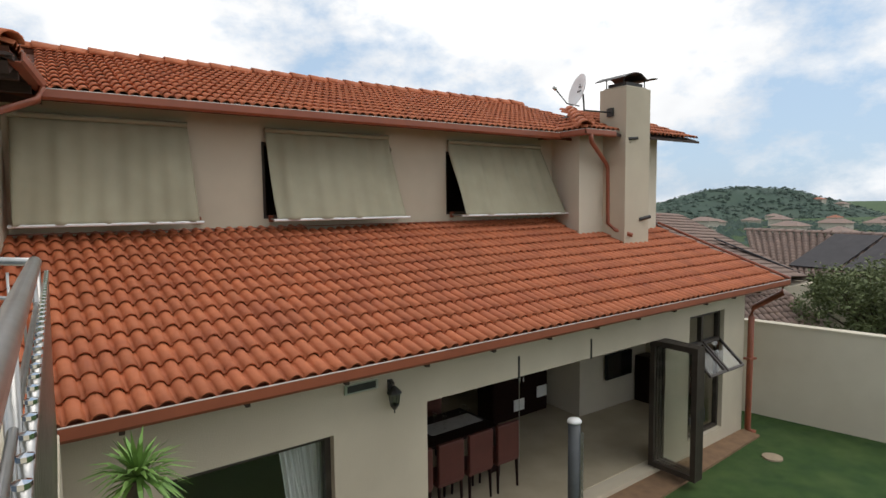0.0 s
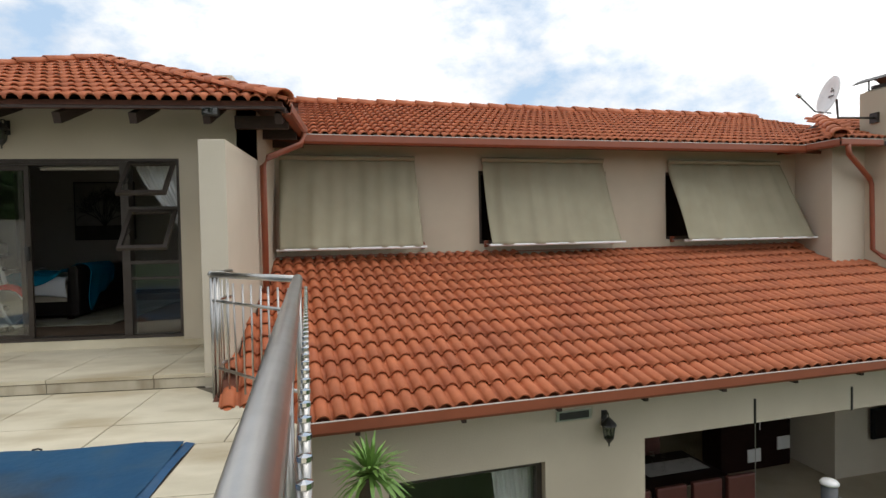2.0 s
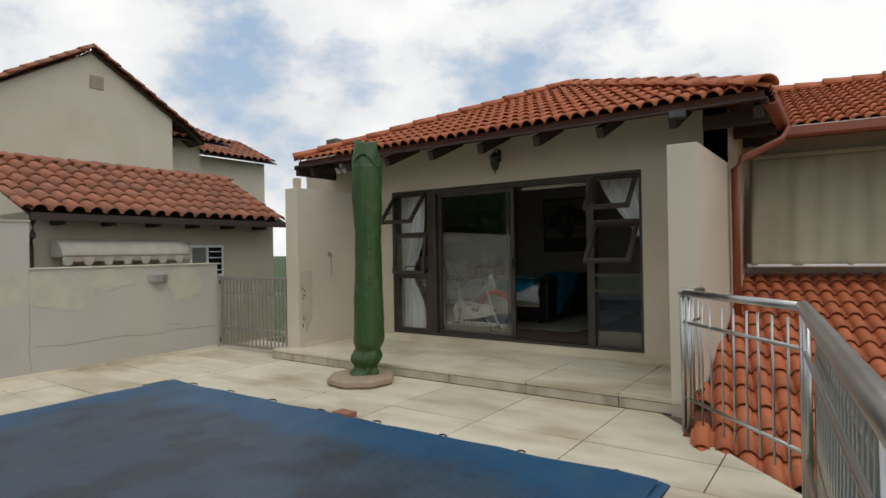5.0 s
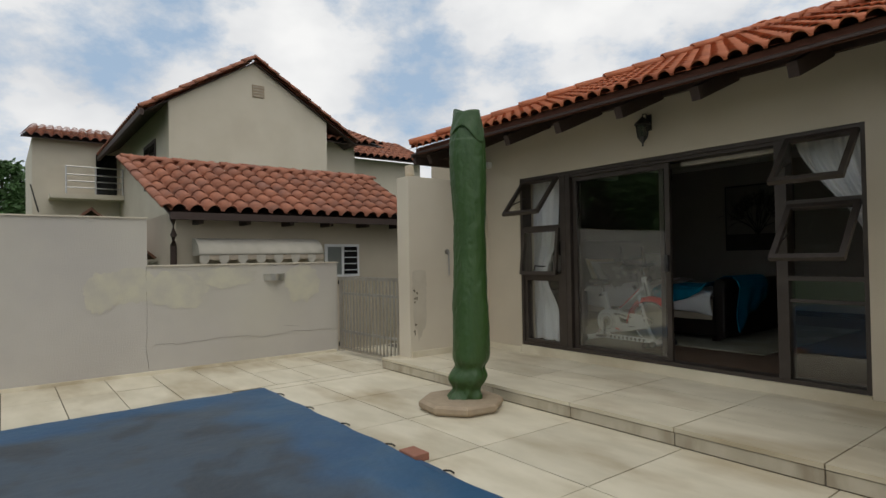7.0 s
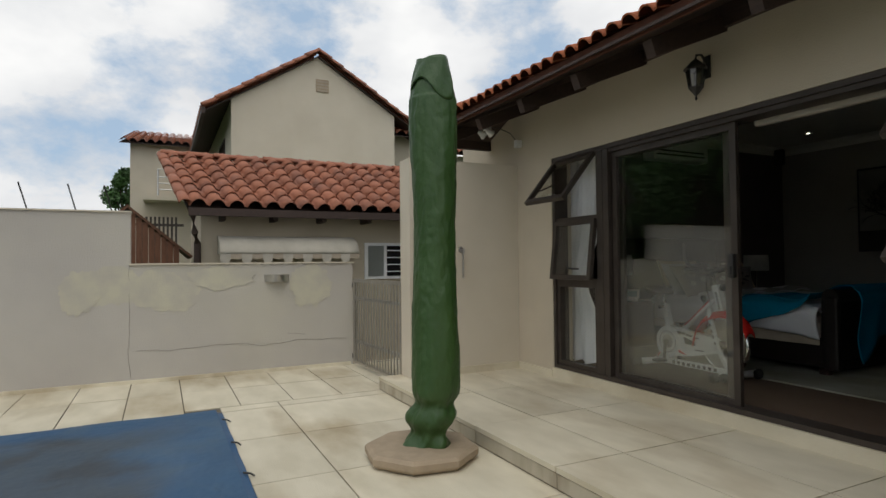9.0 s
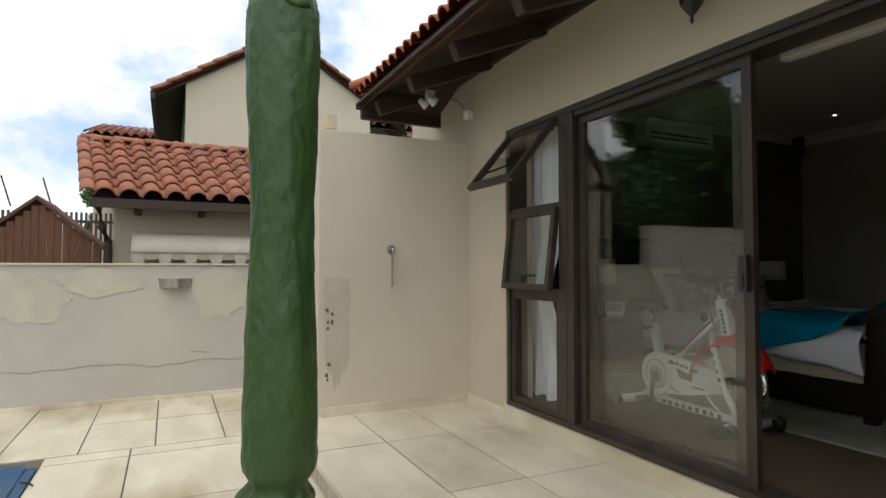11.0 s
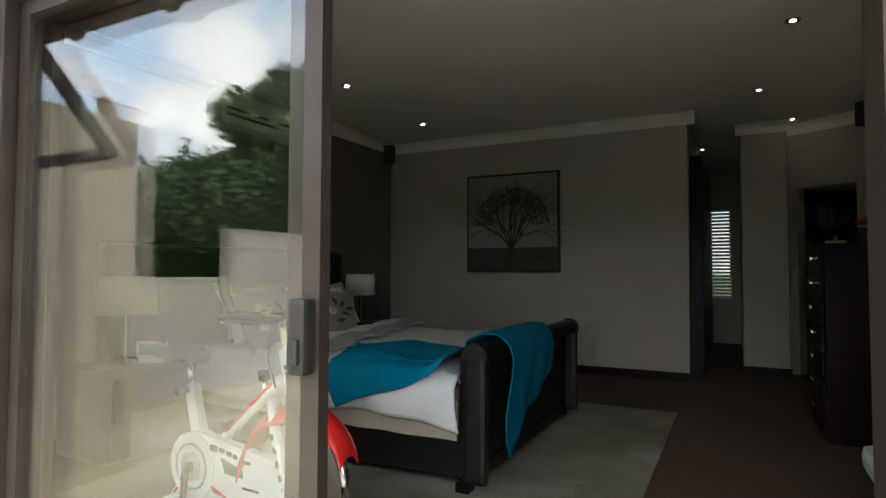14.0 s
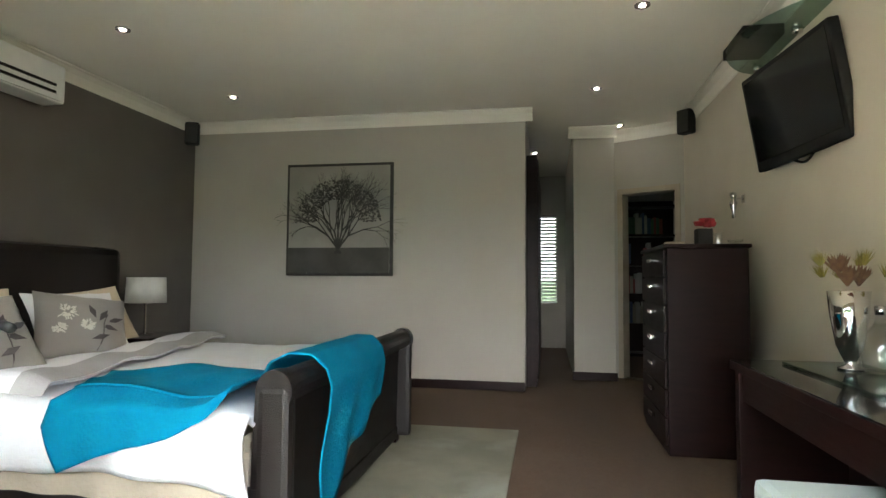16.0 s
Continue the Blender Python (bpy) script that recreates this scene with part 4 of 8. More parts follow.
tiled_roof(UR, bay_pos, 3.5, 1.75, 0.128, 0.31, TILE, TILE_FAR, 0, keep=lambda u, v: u > v * 0.75 - 0.1 and u < 3.5 - v * 0.2 and not (0.92 < u < 1.68 and v < 0.6))


def bay_left(u, v):
    p = BE0 + bn * (1.6 - u) + bd * (v * 0.94)
    return (p.x, p.y, p.z + v * 0.36)


tiled_roof(UR, bay_left, 1.6, 1.4, 0.128, 0.31, TILE, TILE_FAR, 0, keep=lambda u, v: (1.6 - u) > v * 0.9 - 0.1)
hip_top = Vector(bay_pos(1.35, 1.75))
underlay(UR, [tuple(BE0), tuple(BE1), bay_pos(3.2, 1.75), tuple(hip_top)], FASCIA)
underlay(UR, [tuple(BE0 + bn * 1.6), tuple(BE0), tuple(hip_top)], FASCIA)
ridge_caps(UR, BE0 + Vector((0, 0, 0.06)), hip_top + Vector((0, 0, 0.06)), TILE, 0.12)
gutter(UR, BE0 + bn * 1.0 - bd * 0.06, BE0 - bd * 0.06 - bn * 0.02, 0.1, 0.1)
gutter(UR, BE0 - bn * 0.06 - bd * 0.05, BE0 - bn * 0.06 + bd * 0.75, 0.1, 0.1)
DP2 = empty("downpipe", "terracotta painted downpipe with two bends on the bay", "downpipe")
q = BE0 - bn * 0.02 + bd * 0.1
bm = tube([q + Vector((0, 0, -0.05)), q + Vector((0.02, 0, -0.22)), (8.32, 8.40, 2.13), (8.37, 8.40, 2.02), (8.37, 8.38, 0.98), (8.40, 8.2, 0.86), (8.58, 7.95, 0.76)], 0.04, seg=12)
part("pipe", bm, GUTTER, DP2, smooth=True)
# chimney
CH = empty("chimney", "square beige plastered chimney with a black iron cowl", "chimney")
cm = Matrix.Translation((8.42, 8.0, 0)) @ Matrix.Rotation(math.atan(0.12), 4, "Z")
bm = box(0, 0.72, 0, 0.62, 0.3, 3.52, 0.008)
bmesh.ops.transform(bm, matrix=cm, verts=bm.verts)
part("shaft", bm, PLASTER, CH)
bm = bmesh.new()
prism([(0.03, 0.03), (0.69, 0.03), (0.69, 0.59), (0.03, 0.59)], 3.52, 3.56, bm=bm)
for v in bm.verts:
    if v.co.z > 3.54:
        v.co.x = 0.36 + (v.co.x - 0.36) * 0.85
        v.co.y = 0.31 + (v.co.y - 0.31) * 0.85
bmesh.ops.transform(bm, matrix=cm, verts=bm.verts)
part("capping", bm, PLASTER, CH)
bm = box(0.12, 0.6, 0.1, 0.52, 3.56, 3.63)
sheet(lambda u, v: (-0.10 + 0.98 * u, -0.04 + 0.7 * v, 3.64 + 0.10 * abs(math.sin(math.pi * (u * 1.35 + 0.1))) + 0.07 * (1 - abs(2 * u - 1))), 28, 4, 0.012, bm=bm)
for x in (0.05, 0.66):
    for y in (0.1, 0.5):
        tube([(x, y, 3.54), (x, y, 3.70)], 0.012, bm=bm, seg=6)
bmesh.ops.transform(bm, matrix=cm, verts=bm.verts)
part("cowl", bm, BLACK, CH, "black iron cowl", smooth=False)
# ---- terrace things ----
# stainless railing
RAIL = empty("railing", "brushed stainless steel terrace railing with round bars", "railing")
RP = [Vector(p) for p in ((-0.93, 5.41, 1.06), (-1.01, 5.09, 1.06), (-0.175, 4.13, 1.07), (0.09, 1.75, 1.09), (0.235, 0.46, 1.09), (0.58, 0.17, 1.09), (0.84, -0.36, 1.09), (0.95, -3.2, 1.09))]
for seg in ((0, 1), (1, 2)):
    part("handrail", tube([RP[seg[0]], RP[seg[1]]], 0.026, seg=14), STEEL, RAIL, smooth=True)
part("handrail", tube(RP[2:], 0.036, seg=18), STEEL, RAIL, smooth=True)
for p in (RP[1], RP[2]):
    part("elbow", lathe([(0.0, -0.034), (0.024, -0.024), (0.034, 0), (0.024, 0.024), (0.0, 0.034)], 12, at=p), STEEL, RAIL, smooth=True)
for z in (0.84, 0.27):
    part("mid_rail", tube([(RP[1].x, RP[1].y, z), (RP[2].x, RP[2].y, z)], 0.013, seg=10), STEEL, RAIL, smooth=True)
    part("mid_rail", tube([(RP[0].x, RP[0].y, z), (RP[1].x, RP[1].y, z)], 0.013, seg=10), STEEL, RAIL, smooth=True)
    part("mid_rail", tube([(p.x, p.y, z) for p in RP[2:]], 0.013, seg=10), STEEL, RAIL, smooth=True)
for p in (RP[1], RP[1] + Vector((0.05, -0.05, 0)), RP[2], RP[2] + Vector((0.02, -0.11, 0)), RP[3], RP[5], RP[6], RP[7]):
    part("post", tube([(p.x, p.y, 0.0), (p.x, p.y, 1.075)], 0.021, seg=12), STEEL, RAIL, smooth=True)
d = RP[2] - RP[1]
for i in range(1, 10):
    p = RP[1] + d * (i / 10)
    lean = random.uniform(-0.012, 0.012)
    part("baluster", tube([(p.x, p.y, 0.12), (p.x + lean * 0.4, p.y, 0.6), (p.x + lean, p.y, 1.0)], 0.008, seg=8), STEEL, RAIL, smooth=True)
for i in range(1, 4):
    p = RP[1] + (RP[0] - RP[1]) * (i / 4)
    part("baluster", tube([(p.x, p.y, 0.12), (p.x, p.y, 1.0)], 0.008, seg=8), STEEL, RAIL, smooth=True)
for i in range(36):
    y = 4.03 - i * 0.1
    x = np.interp(-y, [-4.13, -1.75, -0.46], [-0.175, 0.09, 0.235])
    bm = tube([(x + 0.045, y, -0.05), (x + 0.047, y, 0.5), (x + 0.055, y, 0.95), (x + 0.058, y, 1.02)], 0.011, seg=10)
    part("baluster", bm, STEEL, RAIL, smooth=True)
    part("end_cap", lathe([(0.0125, 0), (0.0125, 0.008), (0.0, 0.011)], 10, at=(x + 0.058, y, 1.018)), CHROME, RAIL)

# folded parasol in its green cover on a concrete foot
UX, UY = -4.29, 5.13
UMB = empty("parasol", "folded cantilever parasol in a dark green cover", "parasol", at=(UX - 0.03, UY - 0.09, 0))
bm = lathe([(0.33, 0.0), (0.365, 0.02), (0.375, 0.035), (0.375, 0.07), (0.35, 0.09), (0.0, 0.09)], 8, at=(UX - 0.03, UY - 0.09, 0))
bmesh.ops.rotate(bm, cent=(UX - 0.03, UY - 0.09, 0), matrix=Matrix.Rotation(radians(14), 3, "Z"), verts=bm.verts)
under(part("foot", bm, CONCRETE, UMB, "octagonal tan concrete foot"), UMB)


def cover_shape(u, v):
    a = 2 * math.pi * u
    z = 0.09 + v * 2.51
    r = 0.151 + 0.012 * math.sin(v * 9.0) - 0.012 * max(0, v - 0.8) * 5
    k = max(0.0, (0.17 - v) / 0.17)
    if k:
        r *= 1 - 0.20 * math.exp(-((v - 0.105) / 0.018) ** 2) - 0.26 * math.exp(-((v - 0.03) / 0.022) ** 2) + 0.04 * math.exp(-((v - 0.065) / 0.02) ** 2)
        r += k * (0.016 * math.sin(3 * a + 30 * v) + 0.010 * math.sin(7 * a - 40 * v) + 0.012 * math.sin(75 * v + 2 * a))
    if v > 0.90:
        r *= 0.97
    r += 0.009 * noise.noise(Vector((math.cos(a) * 1.6, math.sin(a) * 1.6, v * 7.0))) + 0.006 * noise.noise(Vector((math.cos(a) * 4, math.sin(a) * 4, v * 22.0)))
    r += 0.004 * (1 - abs(noise.noise(Vector((math.cos(a) * 5, math.sin(a) * 5, v * 40.0 + 3 * math.sin(2 * a))))) * 2)
    r += 0.006 * math.sin(2 * a + 1.0)
    cx = UX + 0.018 * math.sin(v * 3.0) - 0.035 * k * k
    flat = max(0, (v - 0.90) / 0.10)
    return (cx + r * math.cos(a) * (1 - 0.12 * flat), UY - 0.05 * k * k + r * math.sin(a) * 0.95 * (1 - 0.35 * flat ** 1.5), z + flat * (0.035 * math.cos(a) ** 2 - 0.03 * math.cos(a)))


bm = sheet(cover_shape, 90, 260)
bmesh.ops.remove_doubles(bm, verts=bm.verts, dist=1e-4)
bmesh.ops.holes_fill(bm, edges=[e for e in bm.edges if e.is_boundary and e.verts[0].co.z > 2.3], sides=0)
under(part("cover", bm, GREEN_CANVAS, UMB, "wrinkled dark green canvas cover", smooth=True), UMB)


def flap(u, v):
    a = 2 * math.pi * (u * 0.72 - 0.62)
    z = 2.60 - (0.22 + 0.07 * math.sin(2 * math.pi * u * 1.3) + 0.02 * math.sin(17 * u)) * v
    flat = max(0, ((z - 0.09) / 2.51 - 0.90) / 0.10)
    r = 0.150 + 0.006 * v + 0.004 * math.sin(7 * a + 6 * v)
    return (UX + 0.012 + r * math.cos(a) * (1 - 0.12 * flat), UY + r * math.sin(a) * 0.95 * (1 - 0.35 * flat ** 1.5), z + 0.006 + flat * (0.035 * math.cos(a) ** 2 - 0.03 * math.cos(a)))


under(part("hood", sheet(flap, 30, 12, 0.006), GREEN_CANVAS, UMB, smooth=True), UMB)

# steel gate
GATE = empty("garden_gate", "weathered grey steel bar gate in the wall opening", "gate")
gm = Matrix.Translation((-7.80, 5.68, 0)) @ Matrix.Rotation(math.atan2(0.06, 1.44), 4, "Z")
bm = bmesh.new()
for a in ((0, 0.035, 0.05, 1.08), (1.405, 1.44, 0.05, 1.08), (0.035, 1.405, 1.04, 1.08), (0.035, 1.405, 0.83, 0.86), (0.035, 1.405, 0.30, 0.33), (0.035, 1.405, 0.05, 0.085)):
    box(a[0], a[1], -0.02, 0.02, a[2], a[3], bm=bm)
bmesh.ops.transform(bm, matrix=gm, verts=bm.verts)
part("gate_frame", bm, STEEL, GATE)
for i in range(17):
    x = 0.08 + i * 0.08
    bm = box(x - 0.014, x + 0.014, -0.03, -0.021, 0.07, 1.05)
    bmesh.ops.transform(bm, matrix=gm, verts=bm.verts)
    part("bar", bm, STEEL, GATE)
for z in (0.12, 1.0):
    bm = tube([gm @ Vector((-0.03, 0, z - 0.03)), gm @ Vector((-0.03, 0, z + 0.03))], 0.02, seg=10)
    part("hinge", bm, BLACK, GATE)


def lantern(at, name_label):
    """A black carriage lantern on a wall arm, glass body and pointed tail."""
    e = empty("wall_lantern", name_label, "lantern", at=at)
    x, y, z = at
    under(part("back_plate", box(x - 0.03, x + 0.03, y - 0.012, y, z + 0.14, z + 0.30, 0.004), BLACK, e), e)
    under(part("arm", tube([(x, y, z + 0.24), (x, y - 0.06, z + 0.30), (x, y - 0.11, z + 0.29), (x, y - 0.12, z + 0.25)], 0.009, seg=8), BLACK, e), e)
    under(part("hood", lathe([(0.012, 0.26), (0.03, 0.245), (0.075, 0.20), (0.082, 0.185), (0.07, 0.18)], 8, at=(x, y - 0.12, z)), BLACK, e), e)
    under(part("glass_body", lathe([(0.045, 0.06), (0.062, 0.18)], 8, at=(x, y - 0.12, z)), GLASS_DARK, e), e)
    for k in range(8):
        a = math.pi * k / 4
        under(part("glazing_bar", tube([(x + 0.046 * math.cos(a), y - 0.12 + 0.046 * math.sin(a), z + 0.055), (x + 0.064 * math.cos(a), y - 0.12 + 0.064 * math.sin(a), z + 0.182)], 0.004, seg=5), BLACK, e), e)
    under(part("tail", lathe([(0.0, -0.035), (0.01, -0.02), (0.006, 0.0), (0.022, 0.02), (0.05, 0.058), (0.05, 0.064)], 8, at=(x, y - 0.12, z)), BLACK, e), e)
    return e


lantern((-3.66, 7.0, 2.42), "black iron carriage lantern over the bedroom doors")
lantern((2.63, face_y(2.63), -0.74), "black iron carriage lantern on the garden front")

HOOK = empty("wall_chain", "steel hook with a short hanging chain on the cream wall", "chain")
bm = lathe([(0.0, 0.0), (0.035, 0.004), (0.03, 0.018), (0.0, 0.022)], 14)
bmesh.ops.rotate(bm, cent=(0, 0, 0), matrix=Matrix.Rotation(radians(90), 3, "Y"), verts=bm.verts)
bmesh.ops.translate(bm, vec=(-6.10, 6.296, 1.40), verts=bm.verts)
part("hook_plate", bm, STEEL, HOOK)
part("hook", tube([(-6.08, 6.296, 1.40), (-6.05, 6.296, 1.405), (-6.04, 6.296, 1.385), (-6.05, 6.296, 1.37)], 0.006, seg=8), STEEL, HOOK)
for i in range(9):
    z = 1.365 - i * 0.03
    pts = [(-6.06 + 0.008 * math.cos(a) * (i % 2), 6.296 + 0.008 * math.cos(a) * (1 - i % 2), z + 0.02 * math.sin(a)) for a in (2 * math.pi * k / 10 for k in range(10))]
    part("chain_link", tube(pts, 0.0035, seg=6, closed=True), STEEL, HOOK)
bm = bmesh.new()
for z in (0.93, 0.90, 0.84, 0.83, 0.79, 0.52, 0.44, 0.41):
    y = 5.80 + random.uniform(-0.025, 0.03)
    c = bm.verts.new((-6.098, y, z))
    ring = [bm.verts.new((-6.098, y + 0.018 * random.uniform(.3, 1) * math.cos(a), z + 0.03 * random.uniform(.2, 1) * math.sin(a))) for a in (2 * math.pi * j / 9 for j in range(9))]
    for j in range(9):
        bm.faces.new((c, ring[j], ring[(j + 1) % 9]))
structure("flaked_paint", bm, GROUT, "flaked dark spots in the cream paint", "stain")

DAMP = mat("damp_plaster", (0.51, 0.46, 0.365), 0.9, (0.47, 0.42, 0.33), 5, (0.54, 0.49, 0.39), 7, 0.5, 0.3, 90)
bm = bmesh.new()
edge = []
for k in range(60):
    t = 2 * math.pi * k / 60
    c, d = math.cos(t), math.sin(t)
    q = max(abs(c), abs(d)) ** 0.85
    r = 1 + 0.12 * noise.noise(Vector((c * 3, d * 3, 4.0))) + 0.05 * noise.noise(Vector((c * 11, d * 11, 2.0)))
    edge.append(bm.verts.new((-6.0985, 5.865 + 0.105 * r * c / q, 0.98 + (0.20 if d > 0 else 0.62) * r * d / q * (1.0 if d > 0 else abs(d)))))
bm.faces.new(edge)
structure("damp_patch", bm, DAMP, "grey damp patch in the cream plaster", "stain")

SL = empty("security_sensor", "small cream security beam on the screen wall top", "sensor")
part("base", box(-6.28, -6.20, 5.80, 5.88, 2.315, 2.34, 0.004), CREAM_CLOTH, SL)
part("housing", box(-6.285, -6.195, 5.795, 5.885, 2.34, 2.47, 0.02), CREAM_CLOTH, SL)
SP = empty("security_light", "white twin spotlight with sensor under the eave corner", "spotlight")
part("bracket", box(-6.06, -6.0, 6.93, 7.0, 2.50, 2.58, 0.006), WHITE, SP)
part("cable", tube([(-6.03, 6.95, 2.56), (-6.08, 6.9, 2.66), (-6.15, 6.8, 2.72), (-6.2, 6.72, 2.74)], 0.005, seg=6), BLACK, SP)
for dx, dy in ((-0.06, 0.0), (0.05, 0.03)):
    bm = lathe([(0.0, 0.06), (0.02, 0.055), (0.03, 0.02), (0.045, -0.02), (0.04, -0.03), (0.0, -0.028)], 12)
    bmesh.ops.rotate(bm, cent=(0, 0, 0), matrix=Matrix.Rotation(radians(60), 3, "X"), verts=bm.verts)
    bmesh.ops.translate(bm, vec=(-6.2 + dx, 6.66 + dy, 2.66), verts=bm.verts)
    part("spot_head", bm, WHITE, SP, smooth=True)
part("sensor_body", box(-6.235, -6.165, 6.65, 6.72, 2.69, 2.76, 0.012), WHITE, SP)
FLD = empty("floodlight", "small black floodlight under the bedroom eave", "floodlight")
part("housing", box(-1.34, -1.18, 6.12, 6.22, 2.62, 2.70, 0.01), BLACK, FLD)
part("lens", box(-1.33, -1.19, 6.114, 6.119, 2.63, 2.69), GLASS_DARK, FLD)

# ---- bedroom glazing ----
GL = empty("window_1", "bronze aluminium sliding door between two side windows, half open", "sliding door")
GL["kind"] = "structure"
GY = 7.06
window_frame(GL, GX0, GX1, GY + 0.03, 0.228, 2.293, 0.035, 0.16)
for x0, x1 in ((-4.87, -4.79), (-4.785, -4.72), (-2.51, -2.42)):
    part("mullion", box(x0, x1, GY - 0.04, GY + 0.10, 0.228, 2.28, 0.004), ALU, GL)
part("head_track", box(-4.72, -2.51, GY - 0.03, GY + 0.13, 2.225, 2.285), ALU, GL)
part("floor_track", box(-4.72, -2.51, GY - 0.03, GY + 0.13, 0.229, 0.25), ALU, GL)
# left side window: fixed foot, two hung sashes
window_frame(GL, -5.465, -4.87, GY, 0.262, 1.07, 0.045)
pane(GL, -5.42, -4.915, GY, 0.305, 1.025)
part("transom", box(-5.465, -4.87, GY - 0.035, GY + 0.035, 1.07, 1.11), ALU, GL)
part("transom", box(-5.465, -4.87, GY - 0.035, GY + 0.035, 1.655, 1.69), ALU, GL)


def hung_sash(x0, x1, ztop, height, angle, stay=True):
    """A top-hung sash, swung out by angle degrees."""
    m = Matrix.Translation((0, GY - 0.04, ztop)) @ Matrix.Rotation(radians(-angle), 4, "X") @ Matrix.Translation((0, -GY, -ztop))
    f = window_frame(GL, x0, x1, GY, ztop - height, ztop, 0.042, 0.04, m, "sash")
    pane(f, x0 + 0.04, x1 - 0.04, GY, ztop - height + 0.04, ztop - 0.04, m=m)
    if stay:
        a = m @ Vector(((x0 + 0.02), GY, ztop - height * 0.75))
        part("stay", tube([a, (x0 + 0.02, GY, ztop - height * 0.35)], 0.008, seg=6), ALU, f)
    return f


hung_sash(-5.46, -4.88, 2.25, 0.56, 40)
f = hung_sash(-5.46, -4.88, 1.655, 0.56, 7)
part("stay_handle", tube([(-5.24, GY - 0.1, 1.15), (-5.2, GY - 0.12, 1.21), (-5.14, GY - 0.1, 1.2), (-5.06, GY - 0.1, 1.2)], 0.009, seg=6), BLACK, f)
# right side window: two hung sashes, a fixed foot with a glazing bar
part("transom", box(-2.42, -1.885, GY - 0.035, GY + 0.035, 1.705, 1.745), ALU, GL)
part("transom", box(-2.42, -1.885, GY - 0.035, GY + 0.035, 1.08, 1.12), ALU, GL)
part("transom", box(-2.42, -1.885, GY - 0.02, GY + 0.02, 0.90, 0.93), ALU, GL)
pane(GL, -2.42, -1.885, GY, 0.262, 1.08)
hung_sash(-2.41, -1.89, 2.25, 0.53, 43)
hung_sash(-2.41, -1.89, 1.70, 0.58, 41)


def slider(name, x0, x1, y, gap=0.0):
    d = tagged(new(name), "closed glass sliding door leaf in bronze aluminium", "sliding door")
    window_frame(d, x0, x1, y, 0.25, 2.225, 0.050, 0.035, name="leaf_frame")
    pane(d, x0 + 0.055, x1 - 0.055, y, 0.305, 2.17)
    return d


sd = slider("door_1", -4.71, -3.50, GY + 0.02)
sd["kind"] = "structure"
bm = box(-3.555, -3.508, GY - 0.038, GY + 0.002, 1.145, 1.312, 0.012)
part("handle", bm, BLACK, sd, "black moulded pull handle")
bm = box(-3.545, -3.518, GY - 0.050, GY - 0.036, 1.17, 1.225, 0.006)
part("handle_grip", bm, BLACK, sd)
sd2 = slider("door_2", -4.70, -3.60, GY + 0.085)
sd2["kind"] = "structure"
bm = box(-3.46, -2.52, GY + 0.14, GY + 0.20, 2.19, 2.29, 0.02)
BL = tagged(link("roller_blind", bm, WALL_IN), "rolled-up white roller blind above the open door", "blind")
AL = empty("digital_clock", "small white digital clock on the bedside table", "clock", at=(-5.93, 8.45, 0))
for nm_, a, mt in (("case", (-0.09, 0.09, -0.012, 0.012, 0.835, 0.935), WHITE), ("display", (-0.072, 0.072, -0.0165, -0.0125, 0.85, 0.92), LCD), ("stand", (-0.07, 0.07, -0.03, 0.03, 0.801, 0.834), WHITE)):
    bm = box(*a, 0.004 if mt is WHITE else 0)
    bmesh.ops.transform(bm, matrix=Matrix.Rotation(radians(32), 4, "Z"), verts=bm.verts)
    part(nm_, bm, mt, AL)


def curtain(x0, x1, label, tie_x, y=7.28, drawn=False):
    """A white voile drape gathered by a tie-back."""
    def f(u, v):
        z = 2.30 - 2.03 * v
        k = math.exp(-((v - 0.60) / 0.16) ** 2)
        w = 1 - 0.42 * k
        if drawn:
            q = min(1, v / 0.52)
            w = 1 - 0.80 * q * q * (3 - 2 * q)
        cx = x0 + (x1 - x0) * u
        cx = tie_x + (cx - tie_x) * w
        fold = 0.022 * math.sin(u * 38 + 2 * math.sin(v * 3)) * (0.5 + 0.7 * v) + 0.014 * math.sin(u * 71 + v * 5)
        return (cx + 0.01 * math.sin(v * 9 + u * 20), y + fold, z + 0.012 * math.sin(u * 30))
    ob = link("curtain", sheet(f, 90, 44), CURTAIN, smooth=True)
    return tagged(ob, label, "curtain", "bedroom curtains")


curtain(-6.1, -5.14, "white voile curtain tied back behind the side window", -5.62, y=7.30)
curtain(-2.44, -1.76, "white voile curtain drawn aside behind the open sashes", -1.74, drawn=True)

